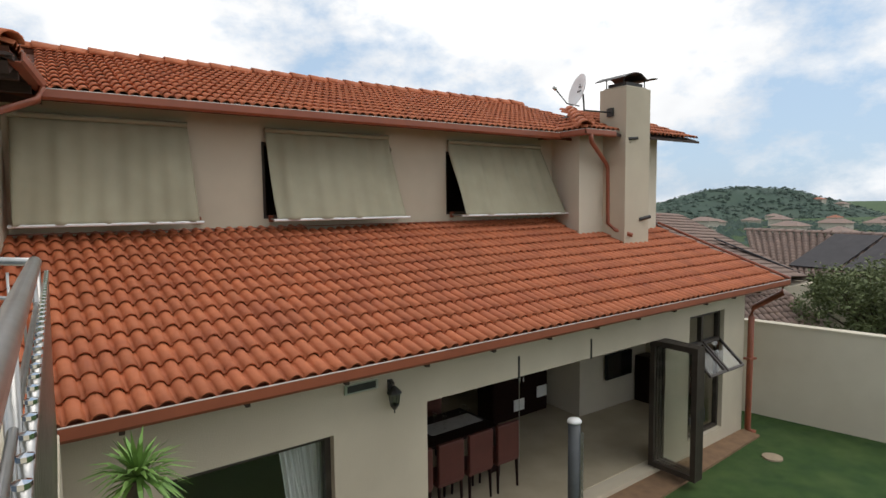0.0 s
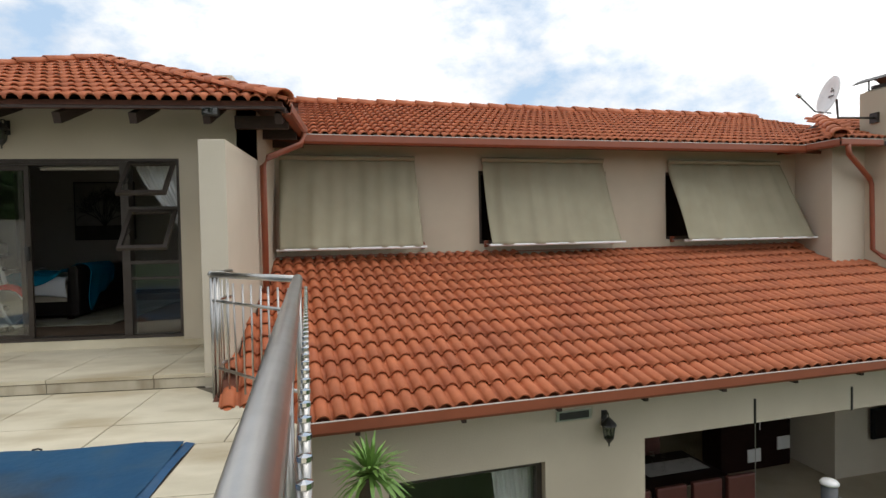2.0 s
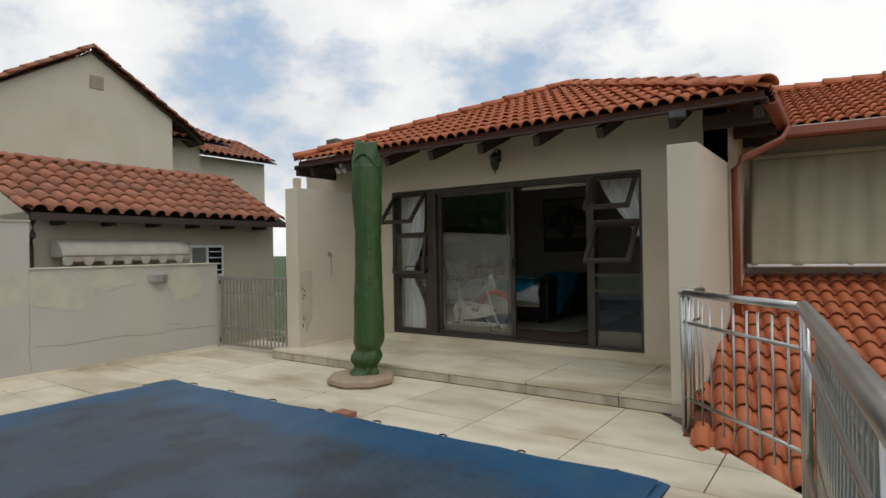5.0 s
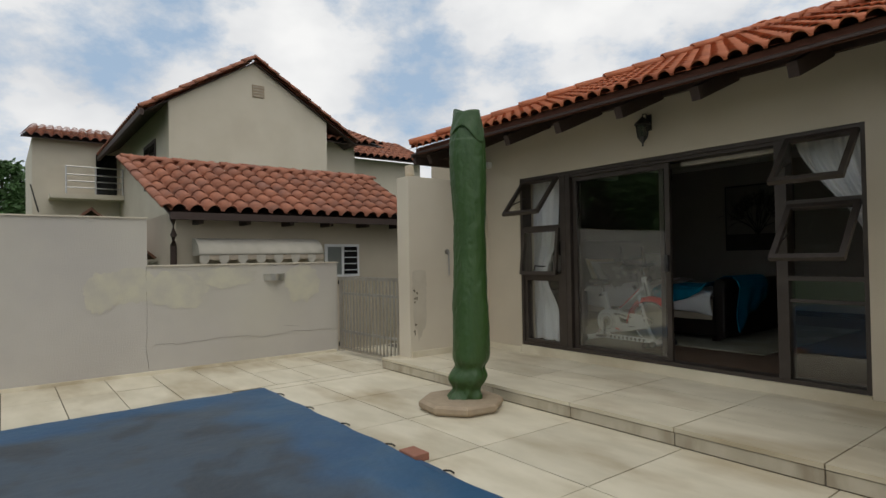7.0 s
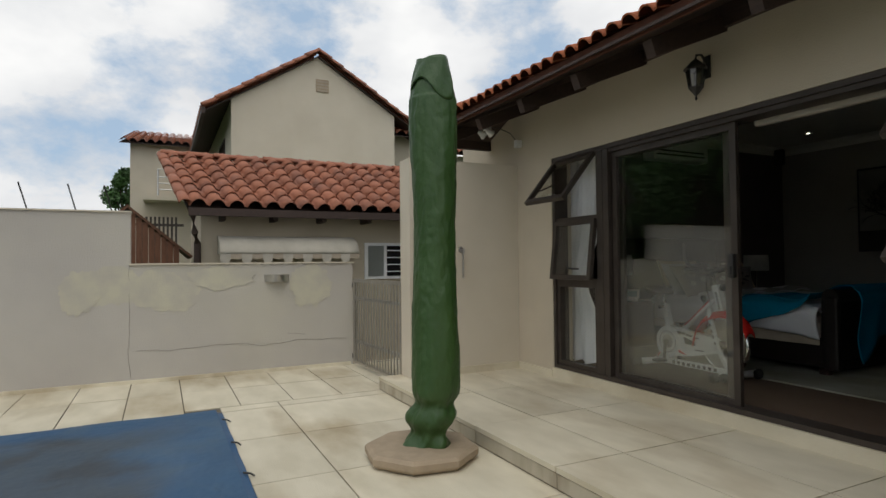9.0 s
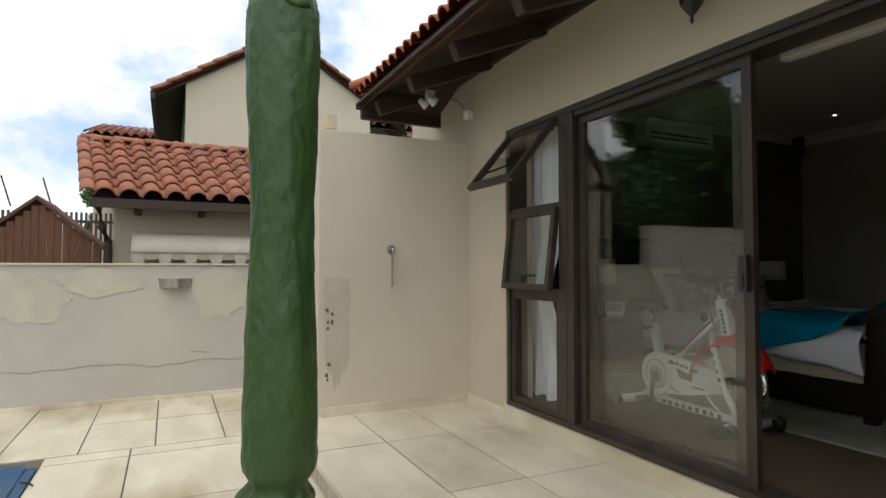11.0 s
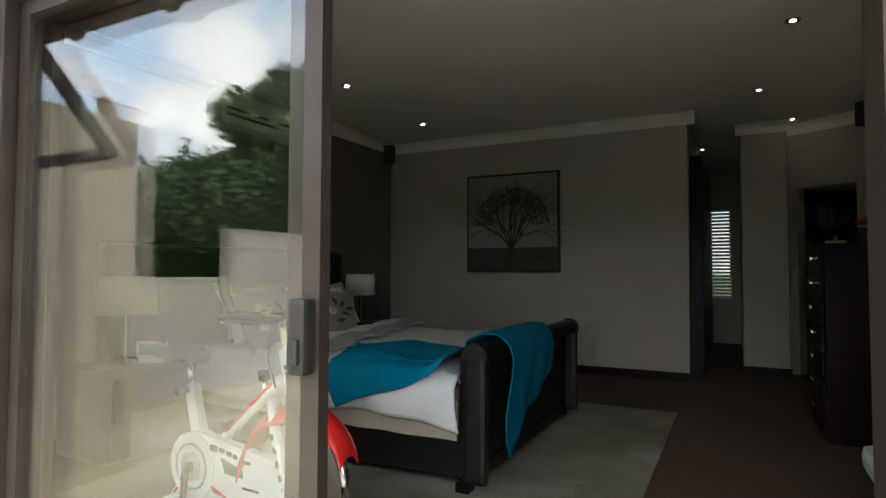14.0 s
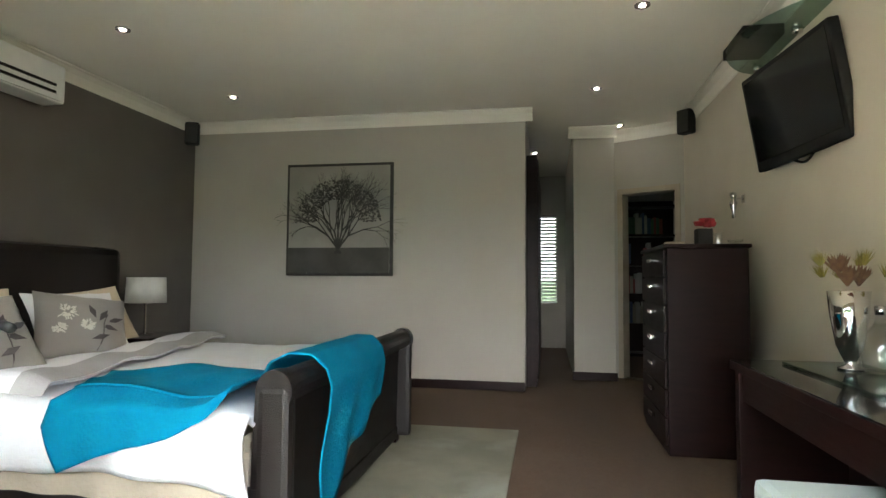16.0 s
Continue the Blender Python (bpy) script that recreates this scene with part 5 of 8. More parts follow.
# ---- awnings, dish, camera on the house ----
def awning(x0, x1, tx0, tx1):
    e = empty("window_awning", "khaki canvas drop awning with a pole at its foot", "awning", "awnings on the upper storey")

    def f(u, v):
        xt, xb = tx0 + (tx1 - tx0) * u, x0 + (x1 - x0) * u
        x = xt + (xb - xt) * v
        yt, yb = upper_y(xt) - 0.03, 7.9 + 0.1075 * xb
        y = yt + (yb - yt) * v
        w = 0.030 * math.sin(9 * u + 4 * v * (1 - u) + x0) * (0.3 + v * (1 - v) * 2.4) + 0.040 * math.sin(34 * u * (1 - 0.25 * v) + 3 * v + x0) * math.exp(-u * 3.2) * min(1, v * 3 + 0.2) + 0.012 * math.sin(52 * u + 2 * v)
        sag = 0.05 * math.sin(math.pi * v) * 0.6
        return (x, y - w + sag, 2.44 - 1.25 * v)
    part("fabric", sheet(f, 70, 24, 0.004), AWNING, e, smooth=True)
    a, b = Vector((x0 - 0.05, 7.9 + 0.1075 * x0, 1.185)), Vector((x1 + 0.05, 7.9 + 0.1075 * x1, 1.185))
    part("foot_pole", tube([a, b], 0.018, seg=10), CURTAIN, e)
    a, b = Vector((tx0, upper_y(tx0) - 0.05, 2.46)), Vector((tx1, upper_y(tx1) - 0.05, 2.46))
    part("head_roller", tube([a, b], 0.035, seg=12), AWNING, e)
    for x in (x0 - 0.02, x1 + 0.02):
        part("arm", tube([(x, upper_y(x) - 0.01, 1.20), (x, 7.9 + 0.1075 * x, 1.185)], 0.012, seg=8), STEEL, e)
        part("arm_bracket", box(x - 0.03, x + 0.03, upper_y(x) - 0.05, upper_y(x) - 0.005, 1.15, 1.25, 0.005), GUTTER, e)


awning(-0.86, 1.06, -0.90, 0.98)
awning(2.07, 4.12, 1.99, 3.98)
awning(5.24, 7.62, 5.14, 7.30)
for k, (x0, x1) in enumerate(((-0.86, 0.98), (1.95, 4.05), (5.12, 7.25))):
    wdw = empty(f"window_{k + 2}", "dark bronze window behind its awning", "window")
    wdw["kind"] = "structure"
    m = Matrix.Translation((x0, upper_y(x0) + 0.10, 0)) @ Matrix.Rotation(math.atan(0.12), 4, "Z")
    L = (x1 - x0) * 1.0072
    window_frame(wdw, 0, L, 0, 1.2, 2.3, 0.05, 0.06, m)
    part("mullion", box(L / 2 - 0.025, L / 2 + 0.025, -0.03, 0.03, 1.25, 2.25), ALU, wdw).data.transform(m)
    pane(wdw, 0.05, L / 2 - 0.025, 0, 1.25, 2.25, GLASS_DARK, m)
    pane(wdw, L / 2 + 0.025, L - 0.05, 0, 1.25, 2.25, GLASS_DARK, m)

DISH = empty("satellite_dish", "white satellite dish on an arm fixed to the chimney", "satellite dish")
dc = Vector((7.52, 8.25, 3.40))
aim = Vector((-0.95, 0.22, 0.26)).normalized()
bm = lathe([(0.0, 0.0), (0.1, 0.006), (0.2, 0.024), (0.29, 0.052), (0.3, 0.05), (0.3, 0.045), (0.2, 0.016), (0.0, -0.008)], 32)
dm = Matrix.Translation(dc) @ aim.to_track_quat("Z", "Y").to_matrix().to_4x4()
bmesh.ops.transform(bm, matrix=dm, verts=bm.verts)
part("reflector", bm, WHITE, DISH, smooth=True)
bm = bmesh.new()
for k, (x, y, w) in enumerate(((0.02, 0.07, 0.08), (0.03, -0.02, 0.14), (0.0, 0.11, 0.03))):
    box(x - w / 2, x + w / 2, y - 0.012, y + 0.012, 0.016, 0.02, bm=bm)
bmesh.ops.transform(bm, matrix=dm, verts=bm.verts)
part("mark", bm, LEAF_DARK, DISH)
part("feed_arm", tube([dc - Vector((0, 0, 0.27)), dc + aim * 0.25 - Vector((0, 0, 0.3)), dc + aim * 0.48 - Vector((0, 0, 0.12))], 0.011, seg=8), BLACK, DISH)
part("feed_horn", tube([dc + aim * 0.47 - Vector((0, 0, 0.12)), dc + aim * 0.53 - Vector((0, 0, 0.09))], 0.03, seg=10), STEEL, DISH)
part("mast", tube([dc - aim * 0.02, dc - aim * 0.08 - Vector((0, 0, 0.05)), dc - aim * 0.1 - Vector((0, 0, 0.32)), (8.44, 8.35, 3.08)], 0.018, seg=8), BLACK, DISH)
part("wall_plate", box(8.34, 8.44, 8.28, 8.42, 3.0, 3.16), BLACK, DISH)
CAM2 = empty("security_camera", "black bullet security camera on the chimney", "security camera")
part("bracket", tube([(8.95, 8.16, 1.02), (8.95, 8.06, 1.06)], 0.018, seg=8), BLACK, CAM2)
part("camera_body", tube([(8.85, 8.06, 1.05), (9.08, 8.0, 1.10)], 0.035, seg=12), BLACK, CAM2)
part("cable", tube([(8.94, 8.14, 1.0), (8.85, 8.12, 0.85), (8.88, 8.1, 0.72)], 0.008, seg=6), BLACK, CAM2)
CAM3 = empty("security_camera", "small black security camera under the bay roof", "security camera")
part("camera_body", tube([(8.5, 8.02, 2.56), (8.72, 8.0, 2.58)], 0.03, seg=10), BLACK, CAM3)
part("bracket", tube([(8.55, 8.02, 2.5), (8.6, 8.1, 2.42)], 0.014, seg=8), BLACK, CAM3)

# ---- garden side ----
fm = Matrix.Translation((-0.6, face_y(-0.6), 0)) @ Matrix.Rotation(math.atan(0.1725), 4, "Z")


def facade_window(name, label, u0, u1, z0, z1, mulls=()):
    w = empty(name, label, "window")
    w["kind"] = "structure"
    window_frame(w, u0, u1, 0.12, z0, z1, 0.06, 0.08, fm)
    for u in mulls:
        part("mullion", box(u - 0.03, u + 0.03, 0.08, 0.16, z0 + 0.06, z1 - 0.06), ALU, w).data.transform(fm)
    edges = [u0 + 0.06] + [u for u in mulls] + [u1 - 0.06]
    for a, b in zip(edges, edges[1:]):
        pane(w, a, b, 0.12, z0 + 0.06, z1 - 0.06, GLASS, fm)
    return w


facade_window("window_5", "dark bronze living room window with a white curtain", fu(0.45), fu(1.98), -2.4, -0.88)
w6 = facade_window("window_6", "tall bronze window with an open sash", fu(8.45), fu(9.6), -2.72, -0.55, (fu(9.0),))
part("transom", box(fu(8.45), fu(9.6), 0.08, 0.16, -1.12, -1.06), ALU, w6).data.transform(fm)
sm = fm @ Matrix.Translation((0, 0.08, -1.08)) @ Matrix.Rotation(radians(-48), 4, "X")
fr = window_frame(w6, fu(9.02), fu(9.58), 0, -0.62, 0, 0.04, 0.04, sm, "sash")
pane(fr, fu(9.06), fu(9.54), 0, -0.58, -0.04, GLASS, sm)
fr = window_frame(w6, fu(8.46), fu(8.98), 0, -0.62, 0, 0.04, 0.04, sm, "sash")
pane(fr, fu(8.50), fu(8.94), 0, -0.58, -0.04, GLASS, sm)


def cf(u, v):
    return fm @ Vector((fu(1.55) + 0.34 * u + 0.16 * v, 0.36 + 0.03 * math.sin(u * 40), -0.95 - 1.4 * v))


tagged(link("curtain", sheet(cf, 50, 14), CURTAIN, smooth=True), "white curtain gathered at the living room window", "curtain")

FD = empty("folding_door", "dark bronze glass folding door, stacked open", "folding door")
for i in range(4):
    m = fm @ Matrix.Translation((fu(7.78) - 0.085 * i, 0.12, 0)) @ Matrix.Rotation(radians(-97 + 2 * i), 4, "Z")
    lf = window_frame(FD, 0.0, 0.80, 0, -2.86, -0.80, 0.085, 0.05, m, "leaf")
    pane(lf, 0.085, 0.715, 0, -2.775, -0.885, GLASS, m)
    part("hinge", box(0.76, 0.80, 0.026, 0.06, -1.95, -1.75), BLACK, lf).data.transform(m)
m = fm @ Matrix.Translation((fu(7.78) - 0.3, 0.12, 0)) @ Matrix.Rotation(radians(-91), 4, "Z")
part("door_handle", box(0.72, 0.74, -0.06, -0.02, -1.95, -1.85), BLACK, FD).data.transform(m)
bm = box(fu(3.1), fu(7.75), 0.03, 0.07, -0.80, -0.50)
bmesh.ops.transform(bm, matrix=fm, verts=bm.verts)
VAL = tagged(link("blind_box", bm, PLASTER_PALE), "pale boxed blind pelmet above the folding doors", "pelmet")
VAL["kind"] = "structure"
for u in (fu(4.5), fu(5.9)):
    bm = box(u - 0.012, u + 0.012, -0.012, 0.0, -0.80, -0.52)
    bmesh.ops.transform(bm, matrix=fm, verts=bm.verts)
    tagged(link("blind_strap", bm, BLACK), "black strap across the blind box", "strap", "blind straps")
bm = box(fu(4.5) - 0.003, fu(4.5) + 0.003, -0.01, -0.004, -1.9, -0.80)
bmesh.ops.transform(bm, matrix=fm, verts=bm.verts)
part("cord", bm, STEEL, VAL)
VT = empty("wall_vent", "shallow louvred wall vent under the eave", "vent")
part("vent_frame", box(fu(2.1), fu(2.48), -0.02, 0.0, -0.50, -0.40), STEEL, VT).data.transform(fm)
part("vent_grille", box(fu(2.13), fu(2.45), -0.024, -0.018, -0.485, -0.415), BLACK, VT).data.transform(fm)
DP3 = empty("downpipe", "terracotta downpipe at the garden corner", "downpipe")
part("pipe", tube([(11.0, eave_y(11.0) + 0.02, -0.18), (11.0, eave_y(11.0) + 0.04, -0.35), (10.5, face_y(10.5) - 0.08, -0.62), (10.47, face_y(10.47) - 0.08, -0.8), (10.45, face_y(10.45) - 0.08, -2.95), (10.52, face_y(10.5) - 0.2, -3.0)], 0.055, seg=12), GUTTER, DP3, smooth=True)
part("bracket", box(10.35, 10.56, face_y(10.45) - 0.15, face_y(10.45) - 0.02, -1.6, -1.56), GUTTER, DP3)
# chain post on the garden apron
CP = empty("chain_post", "dark grey round post with a pale cap and hanging chain", "post")
px, py = 4.95, 5.32
part("shaft", tube([(px, py, LAWN_Z), (px, py, -1.28)], 0.075, seg=16), mat("dark_grey_paint", (0.09, 0.095, 0.10), 0.5), CP, smooth=True)
part("cap", lathe([(0.085, 0.0), (0.09, 0.02), (0.07, 0.045), (0.0, 0.055)], 16, at=(px, py, -1.28)), WHITE, CP, smooth=True)
for i in range(24):
    z = -1.42 - i * 0.06
    pts = [(px + 0.05 + 0.018 * math.cos(a) * (i % 2), py - 0.085 + 0.018 * math.cos(a) * (1 - i % 2) - 0.0, z + 0.04 * math.sin(a)) for a in (2 * math.pi * k / 10 for k in range(10))]
    part("chain_link", tube(pts, 0.007, seg=6, closed=True), STEEL, CP)

# dining room
def dining_chair(at, ang):
    e = empty("dining_chair", "high-backed oxblood leather dining chair with dark legs", "chair", "chairs at the dining table")
    m = Matrix.Translation(at) @ Matrix.Rotation(radians(ang), 4, "Z")
    part("seat", box(-0.22, 0.22, -0.22, 0.22, 0.42, 0.50, 0.02), RED_LEATHER, e)
    bm = box(-0.22, 0.22, -0.24, -0.17, 0.46, 1.02, 0.02)
    part("backrest", bm, RED_LEATHER, e)
    for sx in (-0.19, 0.19):
        for sy in (-0.19, 0.19):
            part("leg", tube([(sx, sy, 0.43), (sx * 1.05, sy * 1.08, 0.0)], 0.02, radii=[0.026, 0.017], seg=8), WENGE, e)
    e.matrix_basis = m
    return e


DZ = -2.87
ang = math.degrees(math.atan(0.1725))
c0 = dining_chair((5.02, 7.12, DZ), ang)
for x, y, turn in ((4.49, 7.03, 0), (3.96, 6.94, 0), (3.43, 6.85, 0), (3.6, 8.5, 180), (4.2, 8.6, 180), (4.8, 8.7, 180)):
    copy_thing(c0, Matrix.Translation((x, y, DZ)) @ Matrix.Rotation(radians(ang + turn), 4, "Z"))
DT = empty("dining_table", "long dark wooden dining table set with glasses", "table")
tm = Matrix.Translation((4.0, 7.75, DZ)) @ Matrix.Rotation(radians(ang), 4, "Z")
part("tabletop", box(-1.2, 1.2, -0.5, 0.5, 0.71, 0.76, 0.008), WENGE, DT).data.transform(tm)
for sx in (-1.1, 1.1):
    for sy in (-0.42, 0.42):
        part("leg", box(sx - 0.05, sx + 0.05, sy - 0.05, sy + 0.05, 0.0, 0.71, 0.005), WENGE, DT).data.transform(tm)
bm = box(0.1, 1.12, -0.2, 0.2, 0.764, 0.768)
bmesh.ops.transform(bm, matrix=tm, verts=bm.verts)
tagged(link("table_runner", bm, LINEN_GREY), "pale grey runner on the dining table", "runner")
for k, (x, y) in enumerate(((0.3, 0.0), (0.38, 0.12), (0.42, -0.1), (0.5, 0.03), (0.85, 0.05), (0.92, -0.08), (0.98, 0.1))):
    bm = lathe([(0.03, 0.0), (0.004, 0.01), (0.004, 0.09), (0.035, 0.13), (0.04, 0.2)], 12, at=(x, y, 0.77))
    bmesh.ops.transform(bm, matrix=tm, verts=bm.verts)
    tagged(link("wine_glass", bm, GLASS), "clear stemmed glass on the dining table", "glass", "glasses on the dining table")


def dark_cabinet(at, w, d, h, label):
    e = empty("cabinet", label, "cabinet")
    m = Matrix.Translation(at) @ Matrix.Rotation(radians(ang), 4, "Z")
    part("body", box(0, w, 0, d, 0, h, 0.006), WENGE, e)
    for i in range(2):
        dd = part("door", box(w * i / 2 + 0.01, w * (i + 1) / 2 - 0.01, -0.018, -0.002, 0.06, h - 0.04, 0.004), WENGE, e)
        part("handle", tube([(w / 2 + (0.05 if i else -0.05), -0.03, h * 0.4), (w / 2 + (0.05 if i else -0.05), -0.03, h * 0.6)], 0.008, seg=6), CHROME, dd)
    e.matrix_basis = m
    return e


dark_cabinet((6.2, 9.12, DZ), 1.5, 0.45, 1.75, "tall dark wooden cabinet against the dining room wall")
dark_cabinet((2.6, 10.3, DZ), 1.2, 0.5, 1.7, "dark wooden cabinet in the dining room corner")
dark_cabinet((9.72, 8.45, DZ), 0.5, 0.42, 0.98, "reddish dark cabinet in the living room")
for at, s in (((6.86, 9.18, -2.6), 0.14), ((7.5, 9.29, -2.45), 0.14)):
    m = Matrix.Translation(at) @ Matrix.Rotation(radians(ang), 4, "Z")
    ob = link("picture_card", box(-s, s, 0, 0.02, -s * 0.8, s * 0.8), WHITE)
    ob.matrix_basis = m
    tagged(ob, "pale framed print leaning on the cabinet", "picture", "prints in the dining room")
m = Matrix.Translation((9.07, 8.79, -1.99)) @ Matrix.Rotation(radians(ang), 4, "Z")
TV2 = empty("television", "flat black television on the living room wall", "television")
part("bezel", box(-0.43, 0.43, -0.06, 0.0, -0.26, 0.26, 0.01), RUBBER, TV2)
part("screen", box(-0.40, 0.40, -0.064, -0.061, -0.22, 0.24), SCREEN, TV2)
TV2.matrix_basis = m

# boundary wall of the garden
gw0, gw1 = Vector((11.15, 8.2)), Vector((12.55, 3.9))
gd = (gw1 - gw0).normalized()
gn = Vector((-gd.y, gd.x))
far = gw1 + gd * 14
poly = [gw0, gw0 + gn * 0.2, far + gn * 0.2, far]
bm = prism([(p.x, p.y) for p in poly], LAWN_Z - 0.3, -1.10)
structure("wall_garden_boundary", bm, PLASTER_PALE, "pale cream plastered garden boundary wall", "wall")
bm = prism([(p.x, p.y) for p in (gw0 - gn * 0.02, gw0 + gn * 0.22, far + gn * 0.22, far - gn * 0.02)], -1.10, -1.07)
structure("trim_boundary_coping", bm, PLASTER_PALE, "thin cement coping", "coping")
p = gw1 + gd * -0.35 - gn * 0.02
bm = box(-0.45, 0.45, 0, 0.03, -0.24, 0.24)
ob = link("wall_niche", bm, GREYWALL)
ob.matrix_basis = Matrix.Translation((p.x, p.y, -1.62)) @ Matrix.Rotation(math.atan2(gd.y, gd.x), 4, "Z")
tagged(ob, "grey recessed panel in the boundary wall", "panel")
DRAIN = link("drain_lid", lathe([(0.16, 0.0), (0.16, 0.03), (0.1, 0.045), (0.0, 0.045)], 16, at=(9.75, 5.85, LAWN_Z)), CONCRETE)
tagged(DRAIN, "round cement drain lid in the lawn", "drain lid")



def garden_drape(u, v):
    w = 1 - 0.62 * min(1, v / 0.75)
    x = 1.93 - 0.42 * (1 - u) * w
    return (x, face_y(x) + 0.36 + 0.03 * math.sin(u * 34 + v * 2), -0.92 - 1.5 * v)


tagged(link("garden_curtain", sheet(garden_drape, 60, 24), CURTAIN, smooth=True), "pale voile curtain tied aside in the garden window", "curtain")

# dwarf palm beside the garden front
PALM = empty("dwarf_palm", "small spiky green palm with a shaggy trunk", "palm")
pc = Vector((0.30, 4.02, -0.30))
part("trunk", tube([(0.16, 3.98, LAWN_Z), (0.20, 4.0, -1.6), pc - Vector((0.02, 0, 0.02))], 0.05, radii=[0.075, 0.06, 0.055], seg=12), BARK, PALM)
bm = bmesh.new()
for i in range(110):
    az, el = random.uniform(0, 2 * math.pi), radians(random.uniform(-35, 80))
    L = random.uniform(0.22, 0.38)
    d = Vector((math.cos(az) * math.cos(el), math.sin(az) * math.cos(el), math.sin(el)))
    s = d.cross(Vector((0, 0, 1))).normalized() * 0.015
    a = pc
    b = pc + d * L * 0.55
    c = pc + d * L - Vector((0, 0, 0.09 * math.cos(el)))
    v = [bm.verts.new(q) for q in (a - s * 0.6, a + s * 0.6, b + s, b - s)]
    t = bm.verts.new(c)
    bm.faces.new(v)
    bm.faces.new((v[3], v[2], t))
part("crown", bm, mat("palm_leaf", (0.13, 0.26, 0.05), 0.5, (0.20, 0.33, 0.08), 8, rnd=0.25, island=True, bump=0), PALM)


# ---- trees, bushes, hills ----
def tree(at, height, spread, label, leaf_mat, leaves=5200, seed=1, trunk_r=0.22, name="tree", size=0.16):
    rnd = random.Random(seed)
    e = empty(name, label, "tree")
    x, y, z = at
    bm = tube([(x, y, z), (x + 0.1, y, z + height * 0.25), (x + 0.05, y + 0.1, z + height * 0.5)], 0.2, radii=[trunk_r, trunk_r * 0.75, trunk_r * 0.5], seg=10)
    clumps = []
    for i in range(44):
        az, r, h = rnd.uniform(0, 6.28), spread * rnd.uniform(0.15, 1) ** 0.7, rnd.uniform(0.38, 1.0)
        r *= math.sqrt(max(0.1, 1 - ((h - 0.6) / 0.48) ** 2))
        c = Vector((x + r * math.cos(az), y + r * math.sin(az), z + height * h))
        clumps.append((c, spread * rnd.uniform(0.2, 0.38)))
        tube([(x + 0.05, y + 0.1, z + height * 0.45), ((x + c.x) / 2, (y + c.y) / 2, z + height * (0.45 + h) / 2 * 1.02), c], 0.05, bm=bm, radii=[trunk_r * 0.4, trunk_r * 0.25, trunk_r * 0.08], seg=6)
    part("trunk", bm, BARK, e)
    g = np.random.default_rng(seed)
    cc = np.array([(c.x, c.y, c.z) for c, r in clumps])[np.arange(leaves) % len(clumps)]
    rr = np.array([r for c, r in clumps])[np.arange(leaves) % len(clumps)]
    d = g.normal(size=(leaves, 3)) * (1, 1, 0.8)
    d /= np.linalg.norm(d, axis=1)[:, None]
    d *= 1 + 0.25 * np.sin(d[:, :1] * 9 + seed) * np.sin(d[:, 1:2] * 8) * np.cos(d[:, 2:] * 7)
    p = cc + d * (rr * g.uniform(0.55, 1.05, leaves))[:, None]
    s = size * g.uniform(0.6, 1.3, leaves)
    a = g.normal(size=(leaves, 3)) * (1, 1, 0.6)
    a *= (s / np.linalg.norm(a, axis=1))[:, None]
    b = np.cross(a, g.normal(size=(leaves, 3)))
    b *= (s * 0.45 / np.linalg.norm(b, axis=1))[:, None]
    me = bpy.data.meshes.new("crown")
    me.from_pydata(np.stack([p - a, p + b, p + a, p - b], 1).reshape(-1, 3).tolist(), [], np.arange(leaves * 4).reshape(-1, 4).tolist())
    me.materials.append(leaf_mat)
    ob = new("crown", me)
    ob.parent = e
    return e


tree((-14.5, -6.2, -1.5), 7.9, 4.0, "tall dense dark green tree beyond the pool wall", LEAF, 60000, 3, 0.3, size=0.13)
tree((-19.5, -6.4, -1.5), 6.2, 3.0, "broad dark green tree beyond the pool wall", LEAF, 45000, 4, 0.3, size=0.13)
tree((-10.0, -11.0, -1.5), 9.0, 4.4, "tall dark green tree behind the terrace", LEAF, 45000, 9, 0.3, size=0.13)
tree((-35.2, 1.9, -2.0), 8.0, 1.5, "rounded green tree beside the far house", LEAF, 16000, 5, 0.2, size=0.13)
tree((17.4, 7.7, -4.3), 3.7, 1.9, "loose olive green bush behind the boundary wall", LEAF2, 26000, 6, 0.12, "bush", 0.06)
tree((18.6, 5.6, -4.3), 3.3, 1.9, "loose olive green bush behind the boundary wall", LEAF2, 24000, 7, 0.12, "bush", 0.06)


def hill_height(x, y):
    h = 18.5 * math.exp(-(((x - 262) / 70) ** 2 + ((y - 176) / 33) ** 2)) + 3.5 * math.exp(-(((x - 330) / 120) ** 2 + ((y - 60) / 160) ** 2))
    h += 4 * math.exp(-(((x - 190) / 60) ** 2 + ((y - 205) / 70) ** 2))
    return h + 2.2 * noise.noise(Vector((x * 0.03, y * 0.03, 0))) + 1.2 * noise.noise(Vector((x * 0.11, y * 0.11, 3)))


